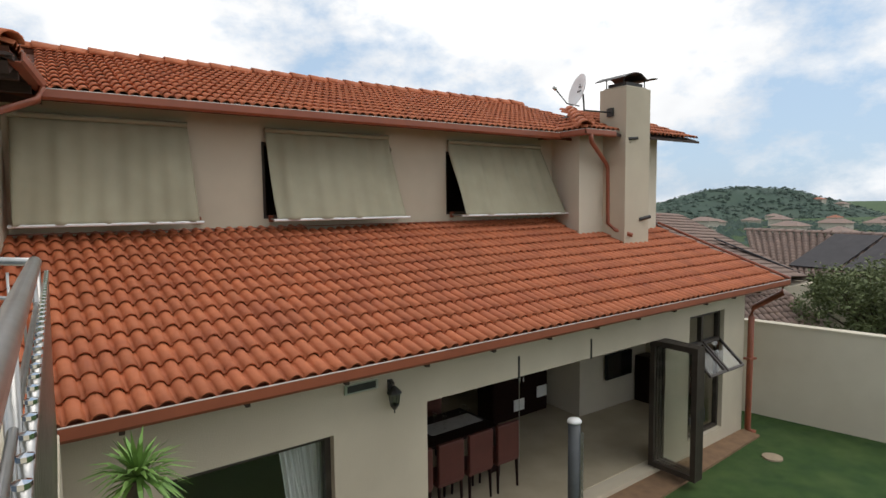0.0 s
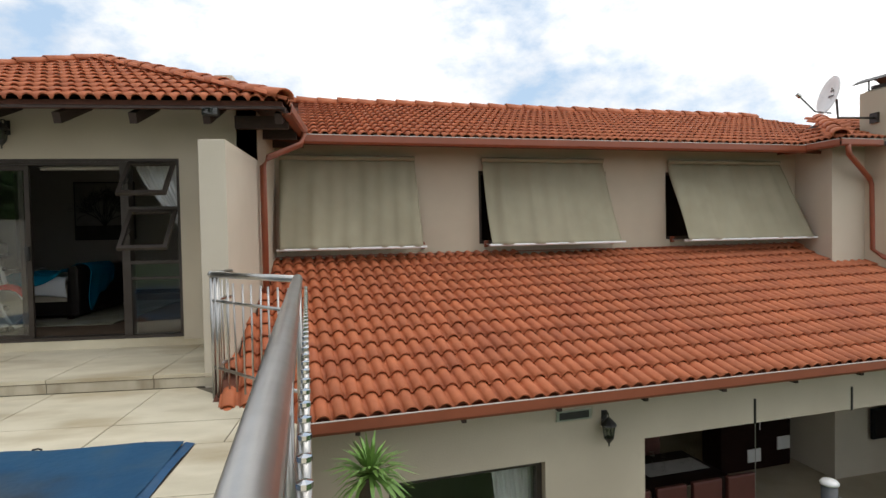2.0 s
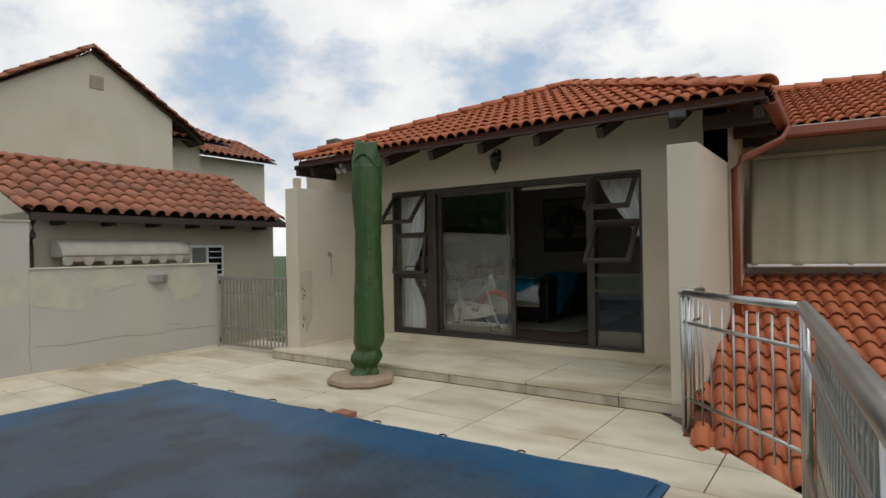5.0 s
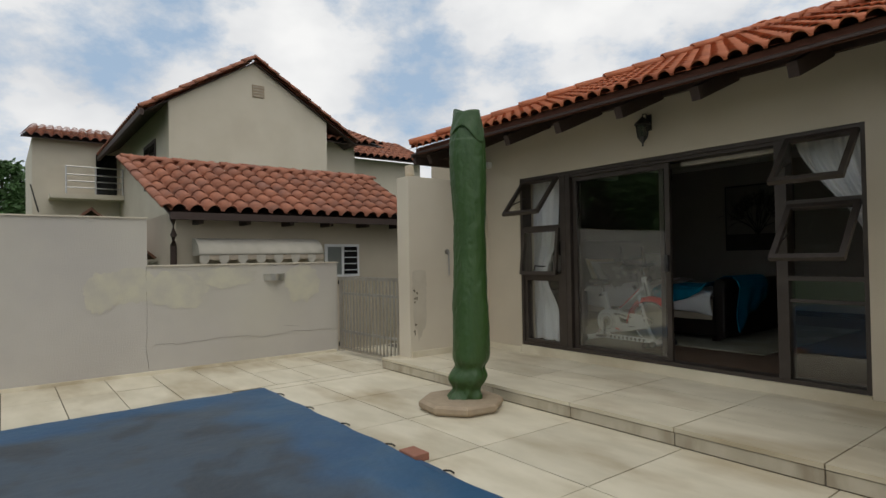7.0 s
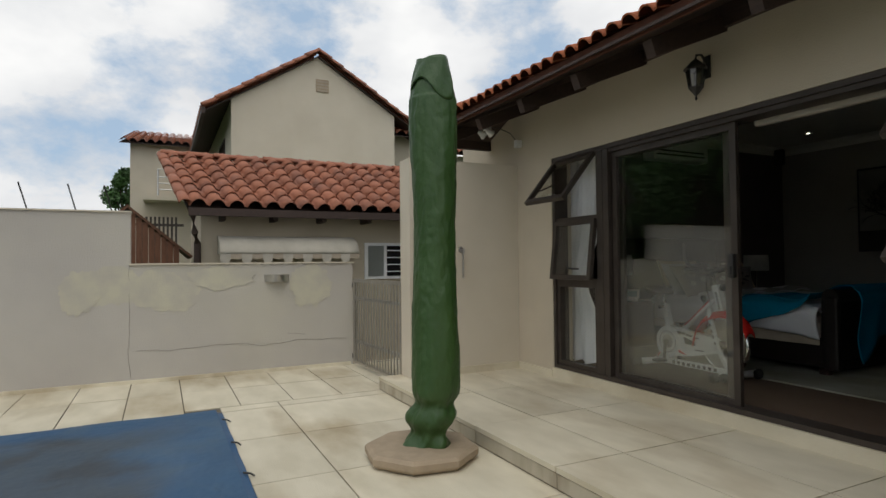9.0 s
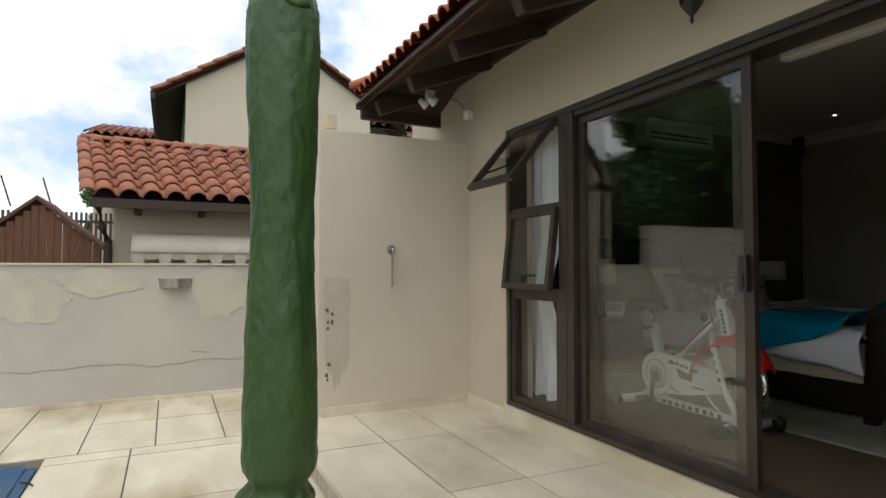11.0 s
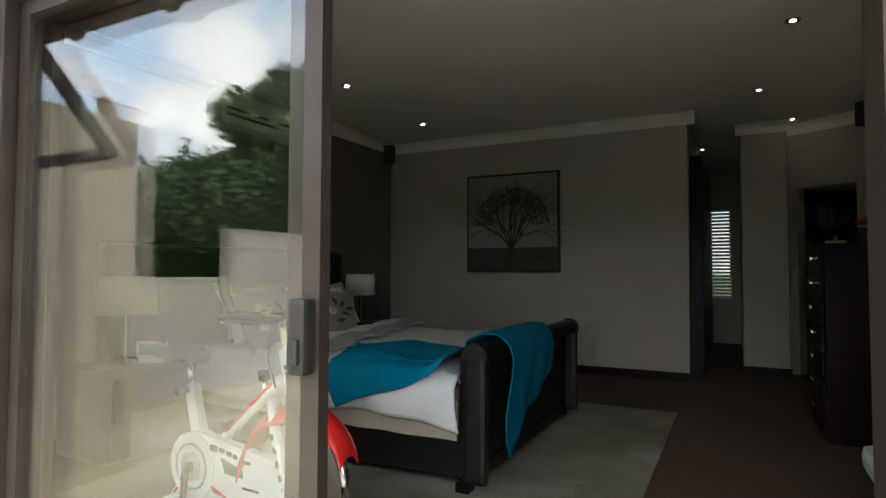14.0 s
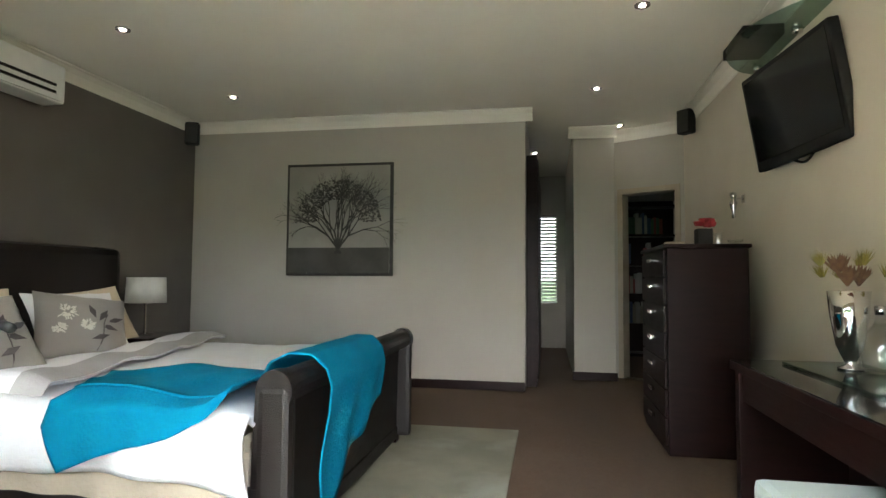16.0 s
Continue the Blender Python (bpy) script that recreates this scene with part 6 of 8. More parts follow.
bm = sheet(lambda u, v: (110 + 420 * u, -140 + 520 * v, -13.0 + hill_height(110 + 420 * u, -140 + 520 * v) * min(1, u * 6)), 110, 120)
structure("backdrop_hill", bm, HILL, "wooded green hill and suburb in the distance", "hill", smooth=True)
verts, faces = [], []
rh = random.Random(12)
for i in range(17000):
    x, y = (rh.uniform(125, 420), rh.uniform(-110, 300)) if i < 9000 else (rh.uniform(46, 300), rh.uniform(-110, 180))
    h = max(-13.0 + hill_height(x, y) * min(1, max(0, (x - 110) / 70)), ground_height(x, y))
    s = rh.uniform(0.5, 1.2) * (1.0 if i < 9000 else 0.9)
    k = len(verts)
    for j in range(6):
        a = j * math.pi / 3 + rh.uniform(-.3, .3)
        verts.append((x + s * math.cos(a), y + s * math.sin(a), h + s * rh.uniform(0.1, 0.5)))
    verts.append((x, y, h + s * rh.uniform(0.7, 1.1)))
    faces += [(k + j, k + (j + 1) % 6, k + 6) for j in range(6)]
me = bpy.data.meshes.new("far_woods")
me.from_pydata(verts, [], faces)
me.materials.append(mat("far_trees", (0.034, 0.060, 0.048), 0.95, (0.045, 0.074, 0.054), 0.3, rnd=0.18, island=True, bump=0))
tagged(new("far_woods", me), "distant dark green tree crowns on the hillside", "trees", kind="stuff")
for i in range(80):
    x, y = rh.uniform(80, 300), rh.uniform(-90, 150)
    h = max(-13.2 + hill_height(x, y) * min(1, max(0, (x - 110) / 70)), ground_height(x, y) - 0.2)
    w, dd, hh = rh.uniform(3, 6), rh.uniform(3, 4.5), rh.uniform(1.2, 2.6)
    e = empty("far_house", "small pale house with a low roof far off", "house", "houses on the far slope")
    part("wall", box(x, x + dd, y, y + w, h - 2, h + hh), PALEWALL, e)
    bm = bmesh.new()
    a = [bm.verts.new(q) for q in ((x - .4, y - .4, h + hh), (x + dd + .4, y - .4, h + hh), (x + dd + .4, y + w + .4, h + hh), (x - .4, y + w + .4, h + hh))]
    r0, r1 = bm.verts.new((x + dd / 2, y + dd / 3, h + hh + 0.9)), bm.verts.new((x + dd / 2, y + w - dd / 3, h + hh + 0.9))
    bm.faces.new((a[0], a[1], r0))
    bm.faces.new((a[1], a[2], r1, r0))
    bm.faces.new((a[2], a[3], r1))
    bm.faces.new((a[3], a[0], r0, r1))
    part("roof", bm, TILE_GREY if i % 5 else TILE_NB, e)

# ---- neighbours beyond the garden wall ----
def bilinear(a, b, c, d):
    """a, b: the eave's ends; c, d: the ridge's ends above them."""
    a, b, c, d = (Vector(v) for v in (a, b, c, d))
    lu, lv = (b - a).length, (c - a).length
    return (lambda u, v: tuple((a.lerp(b, u / lu)).lerp(c.lerp(d, u / lu), v / lv))), lu, lv


def roof_slope(parent, a, b, c, d, material, pitch=0.22, gauge=0.33, under_mat=None):
    if (Vector(b) - Vector(a)).cross(Vector(c) - Vector(a)).z < 0:
        a, b, c, d = b, a, d, c
    f, lu, lv = bilinear(a, b, c, d)
    tiled_roof(parent, f, lu, lv, pitch, gauge, material, material, 0)
    underlay(parent, [a, b, d, c], under_mat or FASCIA, 0.045, 0.02)


NH = empty("neighbour_house", "low neighbouring house with brown-grey tiled roofs", "house")
roof_slope(NH, (20.6, 13.5, -1.3), (20.6, 6.0, -1.3), (24.3, 16.5, 0.02), (24.3, 6.0, 0.02), TILE_GREY)
roof_slope(NH, (14.6, 9.9, -0.75), (20.5, 11.6, -1.28), (16.4, 15.2, 0.95), (20.6, 17.0, 0.75), TILE_GREY)
roof_slope(NH, (14.2, 9.35, -2.15), (16.6, 8.75, -2.1), (15.4, 11.0, -1.45), (17.2, 10.4, -1.35), TILE_GREY)
ridge_caps(NH, (24.3, 6.0, 0.08), (24.3, 16.5, 0.08), TILE_GREY, 0.14)
ridge_caps(NH, (16.6, 8.75, -2.05), (17.2, 10.4, -1.3), TILE_GREY, 0.12)
bm = box(21.3, 28, 6.2, 16, -6, -1.4)
box(15.6, 21.0, 11.2, 16, -6, -1.4, bm=bm)
part("wall", bm, PLASTER, NH)
bm = box(14.8, 16.4, 9.6, 11.2, -6, -2.25)
part("wall", bm, PLASTER, NH)
for x, y in ((14.6, 9.45), (16.3, 9.05)):
    part("veranda_post", box(x - 0.08, x + 0.08, y - 0.08, y + 0.08, -6, -2.2), FASCIA, NH)
for i in range(3):
    y = 12.6 - i * 1.75
    f, lu, lv = bilinear((21.1, y, -0.95), (21.1, y - 1.62, -0.95), (24.0, y, 0.09), (24.0, y - 1.62, 0.09))
    bm = sheet(lambda u, v: f(u * lu, v * lv), 2, 2, 0.04)
    part("solar_panel", bm, SOLAR, NH, "black solar heating panel")
f, lu, lv = bilinear((17.9, 13.0, 0.05), (20.4, 11.75, -1.1), (18.1, 13.4, 0.12), (20.6, 12.2, -1.0))
part("valley_strip", sheet(lambda u, v: f(u * lu, v * lv), 6, 1, 0.05), SOLAR, NH)
NH2 = empty("neighbour_house", "further neighbouring house with a grey tiled roof", "house")
roof_slope(NH2, (34, 4.0, -1.2), (34, -8.0, -1.2), (39, 6.0, 0.9), (39, -8.0, 0.9), TILE_GREY)
part("wall", box(34.5, 42, -8, 5, -6, -1.3), PLASTER, NH2)
bm = bmesh.new()
for i in range(3):
    for j in range(4):
        box(10.75 + 0.02, 10.80, 8.3 + i * 0.14, 8.42 + i * 0.14, -0.75 + j * 0.14, -0.64 + j * 0.14, bm=bm)
tagged(link("breeze_block", bm, WHITE), "white pierced breeze-block screen by the corner", "screen")

# ---- neighbours on the pool side ----
LH = empty("neighbour_house", "cream gabled neighbouring house with red tiled roofs", "house")
# low wing
roof_slope(LH, (-9.76, 8.6, 2.10), (-9.76, 3.86, 2.10), (-11.8, 8.6, 3.14), (-11.8, 3.55, 3.14), TILE_NB, 0.26, 0.34)
ridge_caps(LH, (-11.8, 3.5, 3.18), (-11.8, 8.6, 3.18), TILE_NB, 0.1, 0.4)
ridge_caps(LH, (-9.74, 3.82, 2.15), (-11.8, 3.52, 3.18), TILE_NB, 0.09, 0.36)
part("wall", box(-13.5, -10.25, 4.05, 8.6, -1.0, 2.15), PLASTER, LH)
part("fascia", box(-9.80, -9.74, 3.86, 8.6, 1.98, 2.09), FASCIA, LH)
for i in range(6):
    part("rafter", box(-10.25, -9.85, 4.3 + i * 0.75, 4.37 + i * 0.75, 1.93, 2.02), FASCIA, LH)
part("downpipe", tube([(-9.85, 3.92, 2.0), (-9.95, 3.95, 1.75), (-10.2, 4.0, 1.6), (-10.2, 4.0, 0.5)], 0.05, seg=10), FASCIA, LH)
win = part("window", box(-10.26, -10.22, 6.62, 7.35, 1.0, 1.62), WHITE, LH, "white burglar-barred window")
part("pane", box(-10.225, -10.21, 6.68, 6.96, 1.05, 1.57), GLASS_DARK, win)
part("pane", box(-10.225, -10.21, 7.02, 7.30, 1.05, 1.57), SCREEN, win)
for i in range(4):
    part("burglar_bar", box(-10.205, -10.195, 7.0, 7.32, 1.12 + i * 0.12, 1.135 + i * 0.12), WHITE, win)
# gabled block
gy0, gy1, gz, ga = 4.98, 9.05, 5.15, 6.42
bm = bmesh.new()
pts = [(gy0, -1.0), (gy1, -1.0), (gy1, gz), ((gy0 + gy1) / 2, ga), (gy0, gz)]
f0 = [bm.verts.new((-15.0, y, z)) for y, z in pts]
f1 = [bm.verts.new((-23.0, y, z)) for y, z in pts]
bm.faces.new(f0)
bm.faces.new(list(reversed(f1)))
for i in range(5):
    bm.faces.new((f0[i], f1[i], f1[(i + 1) % 5], f0[(i + 1) % 5]))
bmesh.ops.recalc_face_normals(bm, faces=bm.faces)
part("wall", bm, PLASTER_PALE, LH)
gm_y = (gy0 + gy1) / 2
sl2 = (ga - gz) / (gm_y - gy0)
roof_slope(LH, (-22.5, gy0 - 0.62, gz - 0.62 * sl2 + 0.06), (-14.9, gy0 - 0.62, gz - 0.62 * sl2 + 0.06), (-22.5, gm_y, ga + 0.06), (-14.9, gm_y, ga + 0.06), TILE_NB, 0.26, 0.34)
roof_slope(LH, (-14.9, gy1 + 0.9, gz - 0.9 * sl2 + 0.06), (-22.5, gy1 + 0.9, gz - 0.9 * sl2 + 0.06), (-14.9, gm_y, ga + 0.06), (-22.5, gm_y, ga + 0.06), TILE_NB, 0.26, 0.34)
ridge_caps(LH, (-14.9, gy0 - 0.62, gz - 0.62 * sl2 + 0.11), (-14.9, gm_y, ga + 0.11), TILE_NB, 0.13, 0.34)
ridge_caps(LH, (-14.9, gy1 + 0.9, gz - 0.9 * sl2 + 0.11), (-14.9, gm_y, ga + 0.11), TILE_NB, 0.13, 0.34)
part("gutter_board", box(-22, -14.72, gy0 - 0.66, gy0 - 0.58, gz - 0.62 * sl2 - 0.08, gz - 0.62 * sl2 + 0.06), FASCIA, LH)
gv = part("gable_vent", box(-14.998, -14.985, 6.97, 7.29, 5.55, 5.87), CONCRETE, LH, "ochre gable vent")
for k in range(4):
    part("vent_slat", box(-14.984, -14.975, 6.99, 7.27, 5.57 + k * 0.075, 5.615 + k * 0.075), VALANCE, gv)
part("wall", box(-19, -15.7, gy1, 10.3, -1.0, 4.95), PLASTER_PALE, LH)
roof_slope(LH, (-15.1, 11.0, 4.72), (-15.1, 8.9, 4.72), (-17.2, 11.0, 5.5), (-17.2, 8.9, 5.5), TILE_NB, 0.26, 0.34)
part("wall", box(-22, -17.5, 10.3, 14.0, -1.0, 4.75), PLASTER_PALE, LH)
roof_slope(LH, (-17.0, 14.2, 4.75), (-17.0, 10.2, 4.75), (-19.2, 14.2, 5.75), (-19.2, 10.2, 5.75), TILE_NB, 0.26, 0.34)
for y in (5.0,):
    w = part("window", box(-17.9, -16.4, 4.955, 4.975, 3.3, 4.5), FASCIA, LH)
    part("pane", box(-17.8, -17.2, 4.945, 4.954, 3.4, 4.4), GLASS_DARK, w)
    part("pane", box(-17.1, -16.5, 4.945, 4.954, 3.4, 4.4), GLASS_DARK, w)
# far wing with balcony
part("wall", box(-28, -22.1, 2.6, 5.0, -1.0, 5.3), PLASTER_PALE, LH)
roof_slope(LH, (-21.8, 5.0, 5.28), (-21.8, 2.3, 5.28), (-24.0, 5.0, 6.0), (-24.0, 2.6, 6.0), TILE_NB, 0.26, 0.34)
part("balcony_slab", box(-22.1, -21.2, 3.0, 5.0, 3.35, 3.5), PLASTER_PALE, LH)
for z in (3.7, 3.9, 4.1, 4.35):
    part("balcony_rail", tube([(-21.3, 3.4, z), (-21.3, 5.0, z)], 0.02, seg=6), STEEL, LH)
for y in (3.42, 4.2, 4.95):
    part("balcony_post", tube([(-21.3, y, 3.5), (-21.3, y, 4.36)], 0.025, seg=6), STEEL, LH)
part("window", box(-22.1, -22.08, 4.3, 4.9, 3.5, 4.9), SCREEN, LH)

# scalloped awning on the low wing
SA = empty("scalloped_awning", "cream canvas awning with a scalloped striped valance", "awning")
ay0, ay1 = 4.28, 6.38


def hood(u, v):
    a = radians(88 * v)
    return (-10.2 + 0.42 * math.sin(a), ay0 + (ay1 - ay0) * u, 1.42 + 0.28 * math.cos(a))


part("hood", sheet(hood, 8, 12, 0.01), CANVAS, SA, smooth=True)
for y in (ay0, ay1):
    bm = bmesh.new()
    c = bm.verts.new((-10.2, y, 1.42))
    ring = [bm.verts.new((-10.2 + 0.42 * math.sin(radians(88 * k / 10)), y, 1.42 + 0.28 * math.cos(radians(88 * k / 10)))) for k in range(11)]
    for k in range(10):
        bm.faces.new((c, ring[k], ring[k + 1]))
    part("side_cheek", bm, CANVAS, SA)
for i in range(14):
    y0 = ay0 + (ay1 - ay0) * i / 14
    w = (ay1 - ay0) / 14
    bm = bmesh.new()
    t0, t1 = bm.verts.new((-9.775, y0, 1.44)), bm.verts.new((-9.775, y0 + w, 1.44))
    arc = [bm.verts.new((-9.775, y0 + w * (0.5 + 0.5 * math.cos(math.pi * k / 8)), 1.37 - (0.085 if i % 2 == 0 else 0.02) * math.sin(math.pi * k / 8))) for k in range(9)]
    bm.faces.new([t0, t1] + arc)
    part("scallop", bm, CANVAS if i % 2 == 0 else VALANCE, SA)

# wooden shed and palisade beyond the wall
SHED = empty("garden_shed", "reddish-brown plank garden shed with a pitched roof", "shed")
for i in range(16):
    y = 2.30 + i * 0.093
    top = 1.55 + 0.62 * (1 - abs(y + 0.045 - 3.05) / 0.75)
    part("plank", box(-11.53, -11.50, y + 0.003, y + 0.09, -0.5, top), PLANK, SHED)
for s in (-1, 1):
    a, b = Vector((-11.45, 3.05, 2.24)), Vector((-11.45, 3.05 + s * 0.95, 1.42))
    f, lu, lv = bilinear(a, b, a - Vector((1.6, 0, 0)), b - Vector((1.6, 0, 0)))
    part("roof_board", sheet(lambda u, v: f(u * lu, v * lv), 2, 2, 0.04), PLANK, SHED)
PF = empty("palisade_fence", "grey steel palisade fence with electric strands above", "fence")
for i in range(40):
    y = 0.3 + i * 0.09
    part("pale", box(-16.03, -16.0, y, y + 0.045, -0.5, 2.42), ALU, PF)
for z in (0.6, 2.2):
    part("rail", box(-16.08, -16.03, 0.2, 4.0, z, z + 0.06), ALU, PF)
for y in (0.9, 1.8, 2.5):
    part("strand_post", tube([(-16.0, y, 2.5), (-15.9, y - 0.15, 3.1)], 0.015, seg=6), BLACK, PF)
# ---- bedroom things ----
built = set(scene.collection.objects.keys())


def rounded(x0, x1, y0, y1, z0, z1, puff=0.02, nx=24, ny=24, wob=0.012, seed=0, skirt=None):
    """A soft padded slab: puffed top, rounded edges, hanging skirt of given depth."""
    def f(u, v):
        a, b = 2 * u - 1, 2 * v - 1
        ex, ey = 1 - abs(a) ** 8, 1 - abs(b) ** 8
        z = z0 + (z1 - z0) * (ex * ey) ** 0.35 + puff * (1 - a * a) * (1 - b * b)
        z += wob * noise.noise(Vector((a * 3 + seed, b * 3, seed))) + wob * 0.5 * noise.noise(Vector((a * 8, b * 8 + seed, seed)))
        return (x0 + (x1 - x0) * u, y0 + (y1 - y0) * v, z)
    return sheet(f, nx, ny)


BED = empty("sleigh_bed", "dark brown leather sleigh bed with rolled footboard", "bed")
part("side_rail", box(-6.95, -4.2, 9.0, 9.06, 0.30, 0.56, 0.015), LEATHER, BED)
part("side_rail", box(-6.95, -4.2, 11.10, 11.16, 0.30, 0.56, 0.015), LEATHER, BED)


def roll_board(y0, y1, base, height, out, lean):
    """An upholstered board that curls outward into a roll at its top; out: +1 or -1 along x."""
    prof = []
    for k in range(13):
        t = k / 12
        prof.append((base + out * lean * t ** 2.2, 0.28 + (height - 0.28 - 0.07) * t))
    cx, cz = prof[-1][0] + out * 0.012, prof[-1][1]
    n = len(prof)
    bm = bmesh.new()
    ins = [(x - out * 0.09, z) for x, z in prof]
    loop = prof + [(cx + 0.066 * math.cos(a) * out, cz + 0.066 * math.sin(a)) for a in (radians(v) for v in range(-40, 190, 20))] + list(reversed(ins))
    a = [bm.verts.new((x, y0, z)) for x, z in loop]
    b = [bm.verts.new((x, y1, z)) for x, z in loop]
    for i in range(len(loop)):
        bm.faces.new((a[i], a[(i + 1) % len(loop)], b[(i + 1) % len(loop)], b[i]))
    bm.faces.new(a)
    bm.faces.new(list(reversed(b)))
    bmesh.ops.recalc_face_normals(bm, faces=bm.faces)
    return bm, cx, cz


bm, cx, cz = roll_board(9.02, 10.90, -4.16, 1.0, 1, 0.015)
part("footboard", bm, LEATHER, BED, "rolled leather footboard")
for y in (9.0, 10.92):
    bm = tube([(cx, y - 0.03, cz), (cx, y + 0.03, cz)], 0.074, seg=24)
    part("roll_end", bm, LEATHER, BED, smooth=False)
    part("end_post", box(-4.205, -4.065, y - 0.035, y + 0.035, 0.29, 0.95, 0.03), LEATHER, BED)
    part("leg", box(-4.24, -4.16, y - 0.04, y + 0.04, FLOOR_Z, 0.30, 0.006), WENGE, BED)
    part("leg", box(-6.95, -6.87, y - 0.04, y + 0.04, FLOOR_Z, 0.30, 0.006), WENGE, BED)
part("foot_panel", box(-4.22, -4.15, 9.04, 10.88, 0.28, 0.36, 0.01), LEATHER, BED)
bm = bmesh.new()
box(-7.14, -7.0, 8.78, 11.62, 0.3, 1.58, 0.06, bm=bm)
part("headboard", bm, LEATHER, BED, "tall padded leather headboard")


def valance(u, v):
    x = -6.9 + 2.66 * u
    return (x, 8.990 - 0.012 * v + 0.010 * math.sin(u * 46 + 2 * math.sin(u * 9)) * (0.4 + 0.6 * v), 0.70 - 0.20 * v)


part("valance", sheet(valance, 120, 5), VALANCE, BED, "beige gathered valance", smooth=True)
part("mattress", box(-6.95, -4.27, 9.02, 11.12, 0.52, 0.76, 0.04), VALANCE, BED)


def duvet_z(x, y):
    return 0.865 + 0.018 * noise.noise(Vector((x * 2.2, y * 2.2, 1))) + 0.008 * noise.noise(Vector((x * 6, y * 6, 4)))


def duvet(u, v):
    x = -6.25 + 2.02 * u
    foot = max(0, (u - 0.93) / 0.07)
    t = v * 2.65
    side = 0.36 if u < 0.9 else 0.36 + 0.05 * (u - 0.9) / 0.1
    side += 0.02 * math.sin(u * 17) + 0.015 * math.sin(u * 41)
    if t < side:
        k = t / side
        z = 0.865 - (1 - k) * (0.24 + 0.03 * math.sin(u * 6.5) + 0.04 * u)
        y = 8.93 - 0.03 * math.sin(k * math.pi) + 0.02 * math.sin(u * 30) * (1 - k)
        r = min(1, k)
        z = min(z, 0.865)
        y += 0.07 * max(0, k - 0.75) / 0.25
        return (x + 0.03 * (1 - k) * foot, y, z - 0.02 * (1 - r))
    y = 9.0 + (t - side) * 0.96
    return (x, min(y, 11.16), duvet_z(x, y) - 0.06 * foot ** 2 - 0.2 * max(0, (y - 11.0) / 0.2))


ob = link("duvet", sheet(duvet, 90, 80, 0.012), LINEN, smooth=True)
tagged(ob, "white cotton duvet over the bed, hanging over its side", "duvet")


def turn_back(u, v):
    x = -6.10 + 0.42 * u + 0.46 * (1 - v)
    y = 8.95 + 2.25 * v
    return (x, y, duvet_z(x, y) + 0.03 + 0.03 * math.sin(math.pi * u) + 0.01 * math.sin(v * 23) - (0.16 * max(0, (0.06 - v) / 0.06)))


DF = empty("duvet_fold", "turned-back duvet edge with a grey border", "duvet")
part("fold", sheet(turn_back, 12, 60, 0.012), LINEN, DF, smooth=True)
part("border", sheet(lambda u, v: Vector(turn_back(0.62 + 0.36 * u, v)) + Vector((0.02, 0, 0.006)), 6, 60), LINEN_GREY, DF, "grey satin border", smooth=True)


def pillow(at, w, h, d, rx, rz, material, label, group, flowers=False, tilt=0):
    e = empty("pillow", label, "pillow", group)

    def side(s):
        def f(u, v):
            a, b = 2 * u - 1, 2 * v - 1
            pinch = 1 - 0.07 * (1 - abs(a * b))
            t = ((1 - abs(a) ** 2.6) * (1 - abs(b) ** 2.6)) ** 0.5
            return (a * w / 2 * (1 - 0.06 * (1 - b * b)), s * d / 2 * t + 0.006 * noise.noise(Vector((a * 4, b * 4, s))), b * h / 2 * (1 - 0.06 * (1 - a * a)))
        return f
    bm = sheet(side(-1), 22, 22)
    sheet(side(1), 22, 22, bm=bm)
    bmesh.ops.remove_doubles(bm, verts=bm.verts, dist=1e-4)
    bmesh.ops.recalc_face_normals(bm, faces=bm.faces)
    part("case", bm, material, e, smooth=True)
    if flowers:
        front = side(-1)
        bmf, bml = bmesh.new(), bmesh.new()
        for cu, cv, r in ((0.30, 0.62, 0.12), (0.52, 0.44, 0.08), (0.22, 0.36, 0.07)):
            for k in range(46):
                a, rr = random.uniform(0, 6.28), r * random.uniform(0.35, 1)
                c = Vector(front(min(.97, max(.03, cu + rr * math.cos(a))), min(.97, max(.03, cv + rr * math.sin(a))))) - Vector((0, 0.004, 0))
                dx, dz = 0.010 * math.cos(a), 0.010 * math.sin(a)
                q = [bmf.verts.new(c + Vector(o)) for o in ((-dx - dz * .4, 0, -dz + dx * .4), (dx - dz * .4, 0, dz + dx * .4), (dx + dz * .4, 0, dz - dx * .4), (-dx + dz * .4, 0, -dz - dx * .4))]
                bmf.faces.new(q)
        for cu, cv, ang in ((0.70, 0.60, 60), (0.76, 0.42, -20), (0.66, 0.26, 200), (0.58, 0.66, 110), (0.84, 0.55, 20)):
            c = Vector(front(cu, cv)) - Vector((0, 0.006, 0))
            a = radians(ang)
            ax, az = math.cos(a) * 0.055, math.sin(a) * 0.055
            q = [bml.verts.new(c + Vector(o)) for o in ((-ax, 0, -az), (-az * .35, 0, ax * .35), (ax, 0.004, az), (az * .35, 0, -ax * .35))]
            bml.faces.new(q)
        tubep = [Vector(front(0.62 + 0.14 * k / 6 + 0.02 * math.sin(k), 0.08 + 0.55 * k / 6)) - Vector((0, 0.004, 0)) for k in range(7)]
        tube(tubep, 0.003, bm=bml, seg=5)
        part("embroidery", bmf, LEAF_LIGHT, e, "pale embroidered flower heads")["kind"] = "stuff"
        part("dark_leaves", bml, LEAF_DARK, e, "dark embroidered leaves")
    e.matrix_basis = Matrix.Translation(at) @ Matrix.Rotation(radians(rz), 4, "Z") @ Matrix.Rotation(radians(rx), 4, "X") @ Matrix.Rotation(radians(tilt), 4, "Y")
    return e


